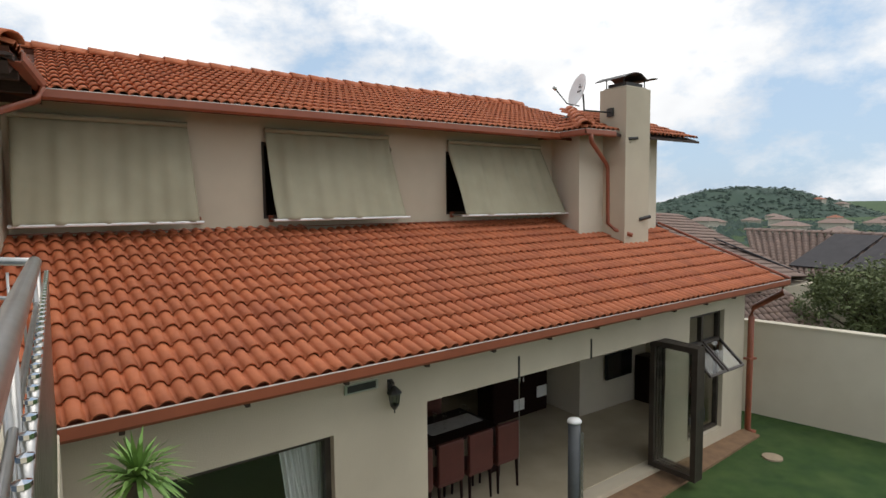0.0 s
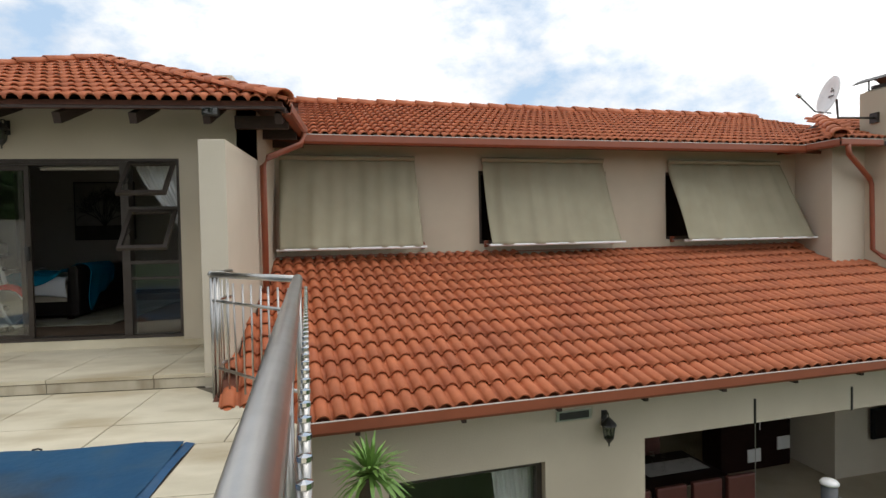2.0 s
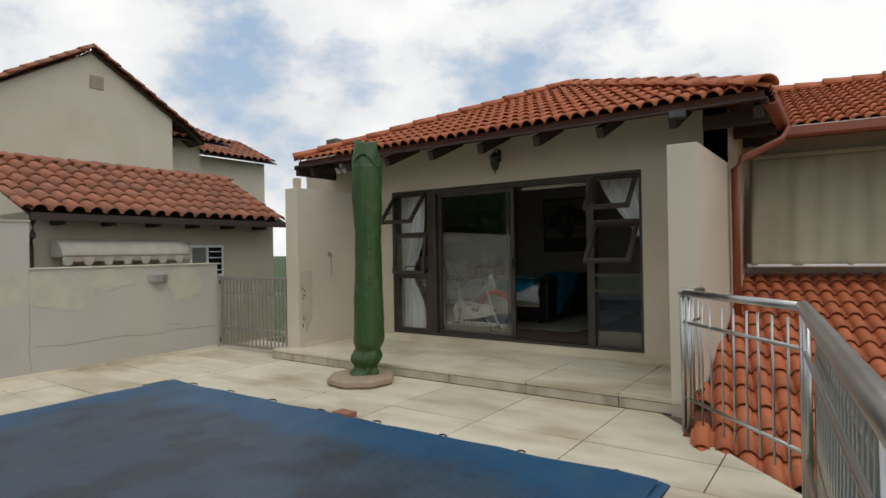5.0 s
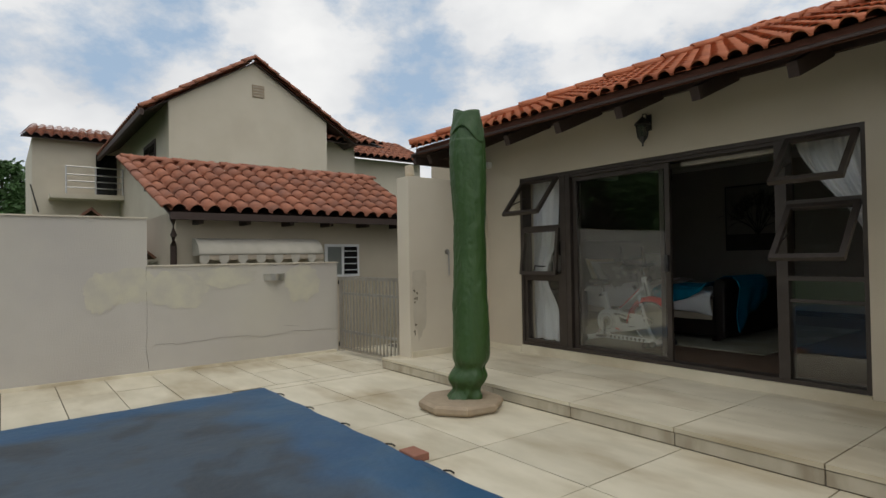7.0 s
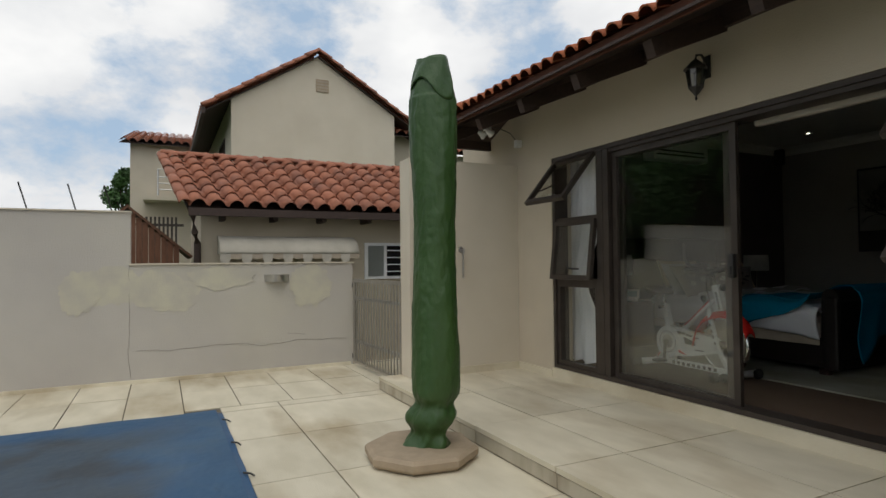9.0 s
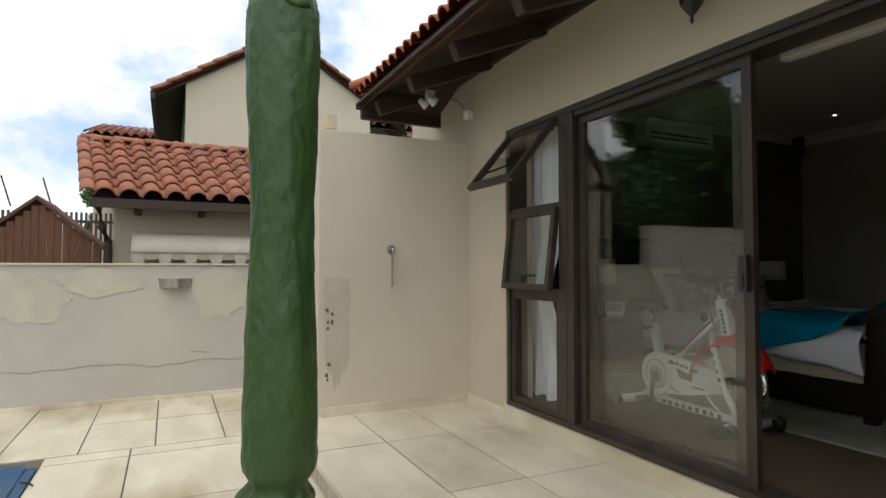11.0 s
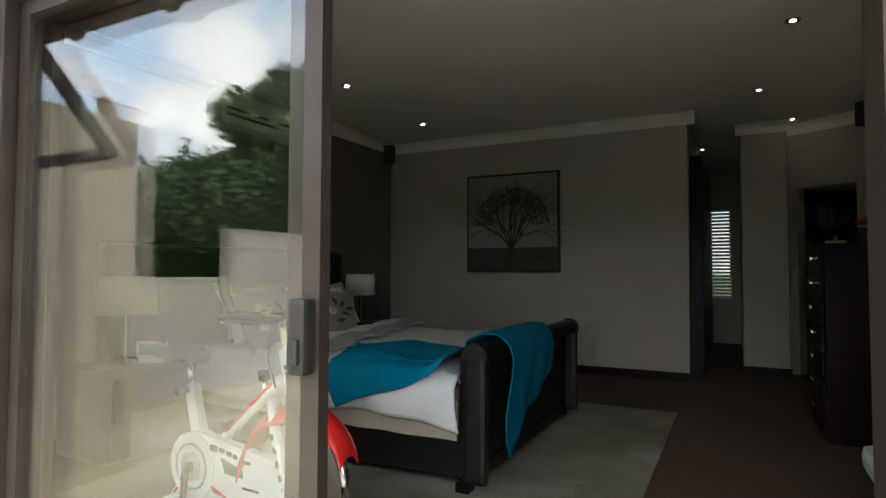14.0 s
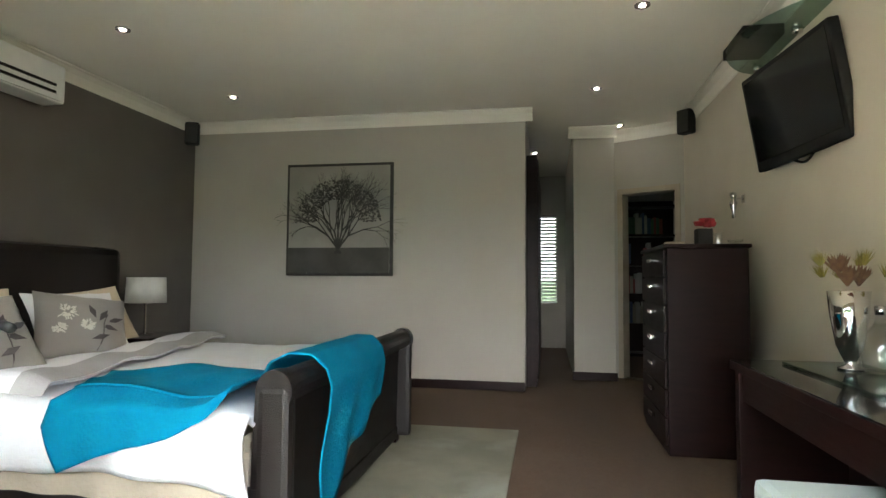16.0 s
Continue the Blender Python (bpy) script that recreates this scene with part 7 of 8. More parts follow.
pillow((-6.56, 10.78, 1.04), 0.62, 0.46, 0.18, -30, 74, CREAM_CLOTH, "cream cotton pillow against the headboard", "pillows on the bed", tilt=-8)
pillow((-6.50, 9.75, 1.06), 0.66, 0.46, 0.18, -26, 84, CREAM_CLOTH, "cream cotton pillow against the headboard", "pillows on the bed")
pillow((-6.28, 10.36, 1.04), 0.62, 0.46, 0.17, -34, 76, LINEN, "white cotton pillow leaning on the cream one", "pillows on the bed")
pillow((-6.18, 9.48, 1.04), 0.62, 0.46, 0.17, -34, 84, LINEN, "white cotton pillow leaning on the cream one", "pillows on the bed")
pillow((-6.03, 10.12, 1.03), 0.54, 0.50, 0.15, -40, 64, SATIN, "silver satin cushion with embroidered flowers", "pillows on the bed", True, 10)
pillow((-5.82, 9.25, 1.03), 0.54, 0.50, 0.15, -38, 76, SATIN, "silver satin cushion with embroidered flowers", "pillows on the bed", True, -6)

# turquoise throw across the foot
TH = empty("throw_blanket", "turquoise fleece throw spread over bed and footboard", "blanket")


def throw_top(u, v):
    # u along the bed's width from the near side, v along its length
    x0 = -5.0 - 0.27 * u
    x1 = -4.24
    x = x0 + (x1 - x0) * v
    y = 8.97 + 0.52 * u + 0.14 * v * u
    return (x, y, duvet_z(x, y) + 0.036 + 0.012 * math.sin(7 * v + 5 * u) + 0.010 * noise.noise(Vector((x * 5, y * 5, 9))) + 0.06 * max(0, v - 0.85) / 0.15)


part("blanket_top", sheet(throw_top, 40, 40, 0.008), TURQ, TH, smooth=True)


def throw_side(u, v):
    # hanging over the bed's near side
    x = -5.0 + 0.76 * u
    p = throw_top(0, u)
    drop = 0.30 * max(0, 1 - abs(u - 0.10) / (0.16 if u < 0.1 else 0.90)) ** 0.9
    return (x - 0.05 * v * (1 - u), 9.0 - 0.125 * min(1, v * 4) - 0.012 * math.sin(u * 26) * v, p[2] - drop * v)


part("blanket_side", sheet(throw_side, 50, 16, 0.008), TURQ, TH, smooth=True)


def throw_foot(u, v):
    # over the roll and down the outside of the footboard
    y = 9.25 + 0.86 * u
    path = [(-4.30, 0.90), (-4.26, 0.985), (-4.17, 1.025), (-4.07, 1.022), (-4.005, 0.97), (-3.985, 0.90), (-4.0, 0.78), (-4.03, 0.62), (-4.05, 0.30)]
    drop = 0.98 - 0.20 * max(0, u - 0.15) - 0.5 * max(0, 0.15 - u) + 0.015 * math.sin(u * 11)
    s = v * (len(path) - 1) * (drop if v > 0 else 1)
    i = min(int(s), len(path) - 2)
    t = s - i
    x = path[i][0] * (1 - t) + path[i + 1][0] * t
    z = path[i][1] * (1 - t) + path[i + 1][1] * t
    w = 0.02 * math.sin(u * 16 + v * 3) * max(0, v - 0.5)
    return (x + w - 0.036, y + 0.1 * (0.42 - u) * max(0, v - 0.5), z)


part("blanket_fall", sheet(throw_foot, 44, 40, 0.008), TURQ, TH, smooth=True)

RUG_OB = link("rug", box(-5.6, -3.33, 8.35, 11.40, FLOOR_Z, FLOOR_Z + 0.014, 0.004), RUG)
tagged(RUG_OB, "pale sage mottled rug under the foot of the bed", "rug")

NS = empty("bedside_table", "dark wooden bedside table beyond the bed", "bedside table")
part("body", box(-7.2, -6.72, 11.62, 12.25, FLOOR_Z + 0.05, 0.80, 0.008), WENGE, NS)
part("drawer_front", box(-6.722, -6.70, 11.64, 12.23, 0.52, 0.76, 0.004), WENGE, NS)
part("drawer_knob", lathe([(0.0, 0.0), (0.014, 0.008), (0.01, 0.02)], 10, at=(-6.70, 11.94, 0.64)), CHROME, NS)
LP = empty("table_lamp", "bedside lamp with a white drum shade", "lamp")
part("shade", lathe([(0.185, 0.0), (0.175, 0.235)], 32, at=(-6.98, 11.93, 1.10)), SHADE, LP, smooth=True)
part("stem", lathe([(0.07, 0.0), (0.07, 0.015), (0.014, 0.03), (0.012, 0.30)], 16, at=(-6.98, 11.93, 0.80)), CHROME, LP)
NS2 = empty("bedside_table", "dark wooden bedside table near the windows", "bedside table")
part("body", box(-6.68, -6.14, 8.28, 8.86, FLOOR_Z + 0.05, 0.80, 0.008), WENGE, NS2)
part("drawer_front", box(-6.142, -6.12, 8.30, 8.84, 0.52, 0.76, 0.004), WENGE, NS2)
LP2 = empty("table_lamp", "bedside lamp with a white drum shade near the windows", "lamp")
part("shade", lathe([(0.185, 0.0), (0.175, 0.235)], 32, at=(-6.44, 8.56, 1.10)), SHADE, LP2, smooth=True)
part("stem", lathe([(0.07, 0.0), (0.07, 0.015), (0.014, 0.03), (0.012, 0.30)], 16, at=(-6.44, 8.56, 0.80)), CHROME, LP2)

PIC = empty("tree_picture", "square framed print of a bare spreading tree", "picture")
part("frame", box(-6.02, -4.78, 12.96, 13.0, 1.365, 2.555, 0.006), INK, PIC)
part("canvas", box(-5.99, -4.81, 12.952, 12.959, 1.395, 2.525), CANVAS_ART, PIC)
part("dark_foreground", box(-5.99, -4.81, 12.947, 12.951, 1.395, 1.66), CANVAS_DARK, PIC)
bm = bmesh.new()
rt = random.Random(5)


def branch(p, ang, ln, r, depth):
    q = (p[0] + ln * math.cos(ang), p[1] + ln * math.sin(ang))
    nx_, nz_ = -math.sin(ang), math.cos(ang)
    vs = [bm.verts.new((p[0] + nx_ * r * s, 12.944, p[1] + nz_ * r * s)) for s in (-1, 1)] + [bm.verts.new((q[0] + nx_ * r * 0.7 * s, 12.944, q[1] + nz_ * r * 0.7 * s)) for s in (1, -1)]
    bm.faces.new(vs)
    if depth > 0:
        for k in range(3 if depth > 4 else 2):
            branch(q, ang + rt.uniform(-0.5, 0.5) + (0.05 * (1 if q[0] < -5.4 else -1)), ln * rt.uniform(0.68, 0.88), r * 0.62, depth - 1)


for k in range(7):
    branch((-5.40 + 0.012 * (k - 3), 1.60), math.pi / 2 + (k - 3) * 0.23, 0.235, 0.013, 5)
part("drawn_tree", bm, INK, PIC, "dark drawn tree")
bm = bmesh.new()
for k in range(1100):
    a, r = rt.uniform(0, math.pi), 0.50 * rt.uniform(0.4, 1) ** 0.7
    c = (-5.40 + r * 1.0 * math.cos(a), 12.942, 1.98 + r * 0.90 * math.sin(a) - 0.05)
    s = rt.uniform(0.006, 0.017)
    bm.faces.new([bm.verts.new((c[0] + s * math.cos(t + a), c[1], c[2] + s * math.sin(t + a) * 0.7)) for t in (0, 1.6, 3.1, 4.7)])
part("drawn_foliage", bm, CANVAS_DARK, PIC)

AC = empty("air_conditioner", "white wall-mounted air conditioner with dark outlet", "air conditioner")
bm = box(-7.22, -7.0, 9.80, 10.92, 2.66, 2.96, 0.03)
part("body", bm, WHITE, AC, smooth=False)
for k in range(2):
    part("louvre", box(-7.002, -6.992, 9.86, 10.82, 2.725 + 0.055 * k, 2.745 + 0.055 * k), RUBBER, AC)
part("flap", box(-7.01, -6.985, 9.86, 10.86, 2.675, 2.71, 0.004), WHITE, AC)


def speaker(at, rz, label):
    e = empty("wall_speaker", label, "loudspeaker", "surround speakers")
    part("cabinet", box(-0.075, 0.075, -0.06, 0.06, -0.12, 0.12, 0.02), RUBBER, e)
    part("grille", box(-0.065, 0.065, -0.066, -0.06, -0.11, 0.11, 0.002), BLACK, e)
    part("bracket", tube([(0, 0.06, 0), (0, 0.215, 0)], 0.012, seg=8), BLACK, e)
    e.matrix_basis = Matrix.Translation(at) @ Matrix.Rotation(radians(rz), 4, "Z")


speaker((-7.136, 12.811, 2.90), 25, "black surround speaker in the ceiling corner by the taupe wall")
speaker((-1.681, 13.147, 2.90), -50, "black surround speaker on the television wall")

TV = empty("television", "black flat television on a tilting wall bracket", "television")
far_e, near_e = Vector((-1.749, 11.082, 0)), Vector((-1.643, 10.096, 0))
dd = near_e - far_e
m = Matrix.Translation((far_e.x, far_e.y, 2.325)) @ Matrix.Rotation(math.atan2(dd.y, dd.x), 4, "Z") @ Matrix.Rotation(radians(10), 4, "X")
L = dd.length
part("bezel", box(0, L, 0.0, 0.06, -0.30, 0.30, 0.01), RUBBER, TV).data.transform(m)
part("screen", box(0.035, L - 0.035, -0.003, -0.0005, -0.24, 0.27), SCREEN, TV).data.transform(m)
part("rear_case", box(0.1, L - 0.1, 0.06, 0.1, -0.25, 0.25, 0.02), RUBBER, TV).data.transform(m)
part("stand_lip", tube([m @ Vector((L * 0.4 + 0.2 * k / 8, 0.03, -0.30 - 0.03 * math.sin(math.pi * k / 8))) for k in range(9)], 0.008, seg=6), RUBBER, TV)
part("wall_bracket", box(-1.68, -1.58, 10.55, 10.75, 2.32, 2.5), BLACK, TV)
GS = empty("glass_shelf", "curved green glass shelf with chrome supports above the television", "shelf")
bm = prism([(-1.59, 10.15)] + [(-1.59 - 0.36 * math.sin(math.pi * k / 16) ** 0.6, 10.15 + 1.25 * k / 16) for k in range(1, 16)] + [(-1.59, 11.4)], 2.77, 2.78)
part("glass", bm, GLASS_GREEN, GS)
for y in (10.6, 11.25):
    part("support", lathe([(0.0, -0.02), (0.03, -0.01), (0.03, 0.02), (0.0, 0.03)], 14, at=(-1.63, y, 2.755)), CHROME, GS, smooth=True)
DB = link("decoder_box", box(-1.90, -1.66, 10.7, 11.12, 2.784, 2.85, 0.006), RUBBER)
tagged(DB, "black decoder box on the glass shelf", "decoder")

CHST = empty("chest_of_drawers", "tall dark wenge chest with chrome drawer pulls", "chest")
part("body", box(-2.315, -1.80, 10.987, 11.910, FLOOR_Z, 1.545, 0.006), WENGE, CHST)
part("top", box(-2.34, -1.785, 10.972, 11.925, 1.545, 1.57, 0.004), WENGE, CHST)
for i in range(7):
    z = FLOOR_Z + 0.06 + i * 0.178
    dr = part("drawer", box(-2.335, -2.317, 11.01, 11.89, z, z + 0.166, 0.004), WENGE, CHST)
    part("pull", box(-2.36, -2.338, 11.38, 11.52, z + 0.10, z + 0.125, 0.004), CHROME, dr)
bm = lathe([(0.03, 0.0), (0.06, 0.02), (0.055, 0.03), (0.02, 0.012), (0.0, 0.012)], 20, at=(-2.20, 11.3, 1.57))
bmesh.ops.scale(bm, vec=(1.2, 1.6, 1.0), space=Matrix.Translation((2.20, -11.3, 0)), verts=bm.verts)
tagged(link("trinket_dish", bm, CREAM_CLOTH, smooth=True), "small cream oval dish on the chest", "dish")
RS = empty("rose_box", "red roses packed in a small dark pot on the chest", "flowers")
part("pot", box(-2.10, -2.00, 11.06, 11.16, 1.57, 1.675, 0.006), RUBBER, RS)
bm = bmesh.new()
for k in range(14):
    c = Vector((-2.05 + random.uniform(-.055, .055), 11.11 + random.uniform(-.055, .055), 1.70 + random.uniform(-.01, .03)))
    for j in range(7):
        a = j * 0.9
        r = 0.008 + 0.003 * j
        bm.faces.new([bm.verts.new(c + Vector((r * math.cos(a + t) * (1 + 0.5 * h), r * math.sin(a + t) * (1 + 0.5 * h), 0.022 * h - 0.004 * j * 0.4))) for t, h in ((-0.6, 0), (0.6, 0), (0.7, 1), (-0.7, 1))])
part("roses", bm, mat("red_rose_petal", (0.30, 0.006, 0.012), 0.6), RS)
tagged(link("glass_pot", lathe([(0.028, 0.0), (0.03, 0.07), (0.026, 0.075), (0.024, 0.01), (0.0, 0.008)], 16, at=(-1.97, 11.07, 1.57)), GLASS), "small clear glass candle pot", "glass pot")
OR = empty("wall_ornament", "slender polished silver ornament on a wall bracket", "ornament")
part("figure", lathe([(0.0, 0.0), (0.014, 0.01), (0.010, 0.05), (0.024, 0.09), (0.030, 0.12), (0.012, 0.145), (0.016, 0.155), (0.026, 0.175), (0.022, 0.195), (0.0, 0.205)], 20, at=(-1.66, 11.75, 1.80)), CHROME, OR, smooth=True)
part("bracket", tube([(-1.585, 11.75, 1.95), (-1.62, 11.75, 1.955), (-1.66, 11.75, 1.94)], 0.006, seg=8), CHROME, OR)
part("wall_rose", box(-1.592, -1.581, 11.72, 11.78, 1.92, 1.98, 0.004), CHROME, OR)
tagged(link("glass_dish", lathe([(0.02, 0.0), (0.045, 0.015), (0.05, 0.03), (0.046, 0.03), (0.04, 0.017), (0.0, 0.008)], 20, at=(-1.86, 11.06, 1.57)), GLASS, smooth=True), "small clear glass dish on the chest", "dish")

DSK = empty("dressing_desk", "dark wenge desk with a glass top against the wall", "desk")
part("top", box(-2.175, -1.6, 8.2, 10.16, 0.905, 0.945, 0.004), WENGE, DSK)
part("glass_top", box(-2.17, -1.605, 8.205, 10.155, 0.9455, 0.952), mat("black_backed_glass", (0.015, 0.014, 0.013), 0.06, bump=0), DSK)
part("end_panel", box(-2.155, -1.6, 10.08, 10.14, FLOOR_Z, 0.905, 0.004), WENGE, DSK)
part("end_panel", box(-2.155, -1.6, 8.24, 8.30, FLOOR_Z, 0.905, 0.004), WENGE, DSK)
part("apron", box(-2.135, -2.105, 8.30, 10.08, 0.76, 0.904, 0.003), WENGE, DSK)
part("back_panel", box(-1.66, -1.64, 8.30, 10.08, 0.40, 0.904), WENGE, DSK)
TR = link("mirror_tray", box(-1.98, -1.62, 9.18, 10.0, 0.953, 0.965, 0.003), GLASS_GREEN)
tagged(TR, "green-edged glass tray on the desk", "tray")
VS = empty("flower_vase", "polished silver vase of brown and yellow proteas", "vase")
vx, vy, vz = -1.78, 9.78, 0.966
part("vase", lathe([(0.05, 0), (0.052, 0.008), (0.02, 0.02), (0.03, 0.045), (0.055, 0.10), (0.075, 0.22), (0.085, 0.33), (0.08, 0.33), (0.07, 0.22), (0.0, 0.1)], 28, at=(vx, vy, vz)), CHROME, VS, smooth=True)
P_DK = mat("protea_petal", (0.13, 0.065, 0.045), 0.8, (0.2, 0.11, 0.06), 30)
P_YL = mat("yellow_bloom", (0.30, 0.24, 0.05), 0.8, (0.22, 0.2, 0.06), 30, rnd=0.3, island=True)
for k in range(9):
    a = k * 0.7
    r = 0.05 + 0.09 * (k % 3) / 2
    c = Vector((vx + r * math.cos(a), vy + r * math.sin(a), vz + 0.38 + 0.05 * (k % 2)))
    out = (c - Vector((vx, vy, vz + 0.2))).normalized()
    bm = bmesh.new()
    if k % 3 == 0:
        for j in range(26):
            az, el = random.uniform(0, 6.28), random.uniform(0.1, 1.1)
            d = (out + Vector((math.cos(az), math.sin(az), 0.2)) * el).normalized()
            s = d.cross(Vector((0.3, 0.2, 1))).normalized() * 0.010
            p = c - out * 0.03
            bm.faces.new([bm.verts.new(q) for q in (p - s * .5, p + s * .5, p + d * 0.06 + s, p + d * 0.095, p + d * 0.06 - s)])
        part("protea", bm, P_DK, VS, "brown protea head")
    else:
        for j in range(60):
            az, el = random.uniform(0, 6.28), random.uniform(0.0, 1.4)
            d = (out + Vector((math.cos(az), math.sin(az), 0.5)) * el).normalized()
            s = d.cross(Vector((0.3, 0.2, 1))).normalized() * 0.0035
            p = c + d * 0.01
            bm.faces.new([bm.verts.new(q) for q in (p - s, p + s, p + d * random.uniform(0.04, 0.08))])
        part("pincushion", bm, P_YL, VS, "yellow-green spiky bloom")
bm = lathe([(0.075, 0.0), (0.085, 0.01), (0.085, 0.06), (0.075, 0.14), (0.03, 0.20), (0.022, 0.22), (0.022, 0.24)], 24, at=(-1.69, 9.70, 0.966))
BT = empty("glass_bottle", "round clear glass bottle with a silver stopper", "bottle")
part("bottle_body", bm, GLASS, BT, smooth=True)
part("inner_wall", lathe([(0.0, 0.012), (0.07, 0.014), (0.078, 0.06), (0.068, 0.138), (0.025, 0.2)], 24, at=(-1.69, 9.70, 0.966)), GLASS, BT, smooth=True)
part("stopper", lathe([(0.026, 0.235), (0.027, 0.27), (0.0, 0.275)], 16, at=(-1.69, 9.70, 0.966)), CHROME, BT, smooth=True)
ST = empty("stool", "pale mint upholstered stool tucked at the desk", "stool")
part("seat", box(-2.42, -1.90, 8.55, 9.10, 0.60, 0.70, 0.035), TEAL_CLOTH, ST)
for x in (-2.36, -1.96):
    for y in (8.61, 9.04):
        part("leg", box(x - 0.022, x + 0.022, y - 0.022, y + 0.022, FLOOR_Z, 0.60), WENGE, ST)


def downlight(x, y):
    e = empty("downlight", "lit recessed downlight with a chrome rim", "downlight", "ceiling downlights", at=(x, y, CEIL_Z))
    under(part("rim", lathe([(0.021, -0.004), (0.03, -0.003), (0.043, -0.004), (0.05, -0.007), (0.053, 0.0)], 20, at=(x, y, CEIL_Z)), ALU, e), e)
    under(part("lamp", lathe([(0.0, -0.008), (0.02, -0.007), (0.021, -0.001)], 16, at=(x, y, CEIL_Z)), BULB, e), e)


for x, y in ((-2.49, 10.77), (-2.65, 12.40), (-6.17, 10.54), (-6.21, 12.10), (-2.27, 13.77), (-3.28, 15.10), (-2.4, 8.9), (-5.8, 8.7)):
    downlight(x, y)

# passage: window blind, wardrobe, study door and books
WB = empty("window_blind", "white slatted blind against bright daylight", "blind")
for i in range(26):
    z = 0.98 + i * 0.056
    bm = box(-3.27, -2.94, -0.022, 0.022, -0.002, 0.002)
    bmesh.ops.transform(bm, matrix=Matrix.Translation((0, 17.05, z)) @ Matrix.Rotation(radians(62), 4, "X"), verts=bm.verts)
    part("slat", bm, WHITE, WB)
WFR = empty("window_7", "narrow dark-framed passage window", "window")
WFR["kind"] = "structure"
window_frame(WFR, -3.27, -2.94, 17.14, 0.95, 2.42, 0.03, 0.05)
pane(WFR, -3.24, -2.97, 17.14, 0.98, 2.39, GLASS_DARK)
WDR = empty("wardrobe", "dark wooden built-in wardrobe in the passage", "wardrobe")
part("body", box(-3.34, -3.22, 13.3, 16.0, FLOOR_Z, 2.65), WENGE, WDR)
for i in range(4):
    part("door", box(-3.222, -3.205, 13.32 + i * 0.66, 13.94 + i * 0.66, FLOOR_Z + 0.08, 2.6, 0.004), WENGE, WDR)
DF2 = Vector((-1.2 + 2.33, 13.5 - 14.15, 0))
dmx = Matrix.Translation((-2.33, 14.15, 0)) @ Matrix.Rotation(math.atan2(DF2.y, DF2.x), 4, "Z")
bm = bmesh.new()
for a in ((0.08, 0.14, 0.235, 2.38), (0.76, 0.82, 0.235, 2.38), (0.14, 0.76, 2.32, 2.38)):
    box(a[0], a[1], -0.015, 0.17, a[2], a[3], bm=bm)
bmesh.ops.transform(bm, matrix=dmx, verts=bm.verts)
structure("door_3", bm, VALANCE, "wooden frame of the study door", "door frame")
bm = box(0, 0.04, 0.0, 0.7, FLOOR_Z + 0.005, 2.31, 0.004)
bmesh.ops.transform(bm, matrix=dmx @ Matrix.Translation((0.74, 0.16, 0)) @ Matrix.Rotation(radians(-12), 4, "Z"), verts=bm.verts)
structure("door_4", bm, CREAM_CLOTH, "open cream study door leaf", "door")
BK = empty("bookshelf", "dark bookshelf filled with books in the study", "bookshelf")
part("back", box(-2.6, -1.2, 16.15, 16.18, FLOOR_Z, 2.5), WENGE, BK)
for i in range(6):
    part("shelf", box(-2.6, -1.2, 15.85, 16.15, FLOOR_Z + 0.05 + i * 0.42, FLOOR_Z + 0.08 + i * 0.42), WENGE, BK)
rb = random.Random(8)
BOOKC = [mat(f"book_cloth_{k}", c, 0.7) for k, c in enumerate(((0.25, 0.06, 0.05), (0.07, 0.1, 0.2), (0.4, 0.36, 0.28), (0.08, 0.14, 0.09), (0.5, 0.48, 0.44)))]
for i in range(1, 5):
    x = -2.55
    while x < -1.3:
        w, h = rb.uniform(0.025, 0.055), rb.uniform(0.2, 0.31)
        b = link("book", box(x, x + w, 15.9, 16.08, FLOOR_Z + 0.081 + i * 0.42, FLOOR_Z + 0.081 + i * 0.42 + h, 0.003), rb.choice(BOOKC))
        tagged(b, "upright cloth-bound book on the study shelf", "book", "books on the study shelf")
        x += w + 0.004 + (0.2 if rb.random() < 0.1 else 0)

# ---- exercise bicycle ----
to_size(built)
BIKE = empty("exercise_bike", "white spinning bike with red wheel guard by the glass door", "exercise bike")
bk = Matrix.Translation((-5.093, 7.97, FLOOR_Z)) @ Matrix.Rotation(radians(-2.7), 4, "Z")


def bike_part(name, bm, material, parent=BIKE, label="", smooth=True):
    bmesh.ops.transform(bm, matrix=bk, verts=bm.verts)
    return part(name, bm, material, parent, label, smooth)


def plate(pts, y0, y1):
    """A flat shape in the bike's plane, raised across it, its rims softened."""
    bm = bmesh.new()
    a = [bm.verts.new((x, y0, z)) for x, z in pts]
    b = [bm.verts.new((x, y1, z)) for x, z in pts]
    n = len(pts)
    bm.faces.new(a)
    bm.faces.new(list(reversed(b)))
    for i in range(n):
        bm.faces.new((a[i], a[(i + 1) % n], b[(i + 1) % n], b[i]))
    bmesh.ops.recalc_face_normals(bm, faces=bm.faces)
    bmesh.ops.triangulate(bm, faces=[f for f in bm.faces if len(f.verts) > 4])
    return bm


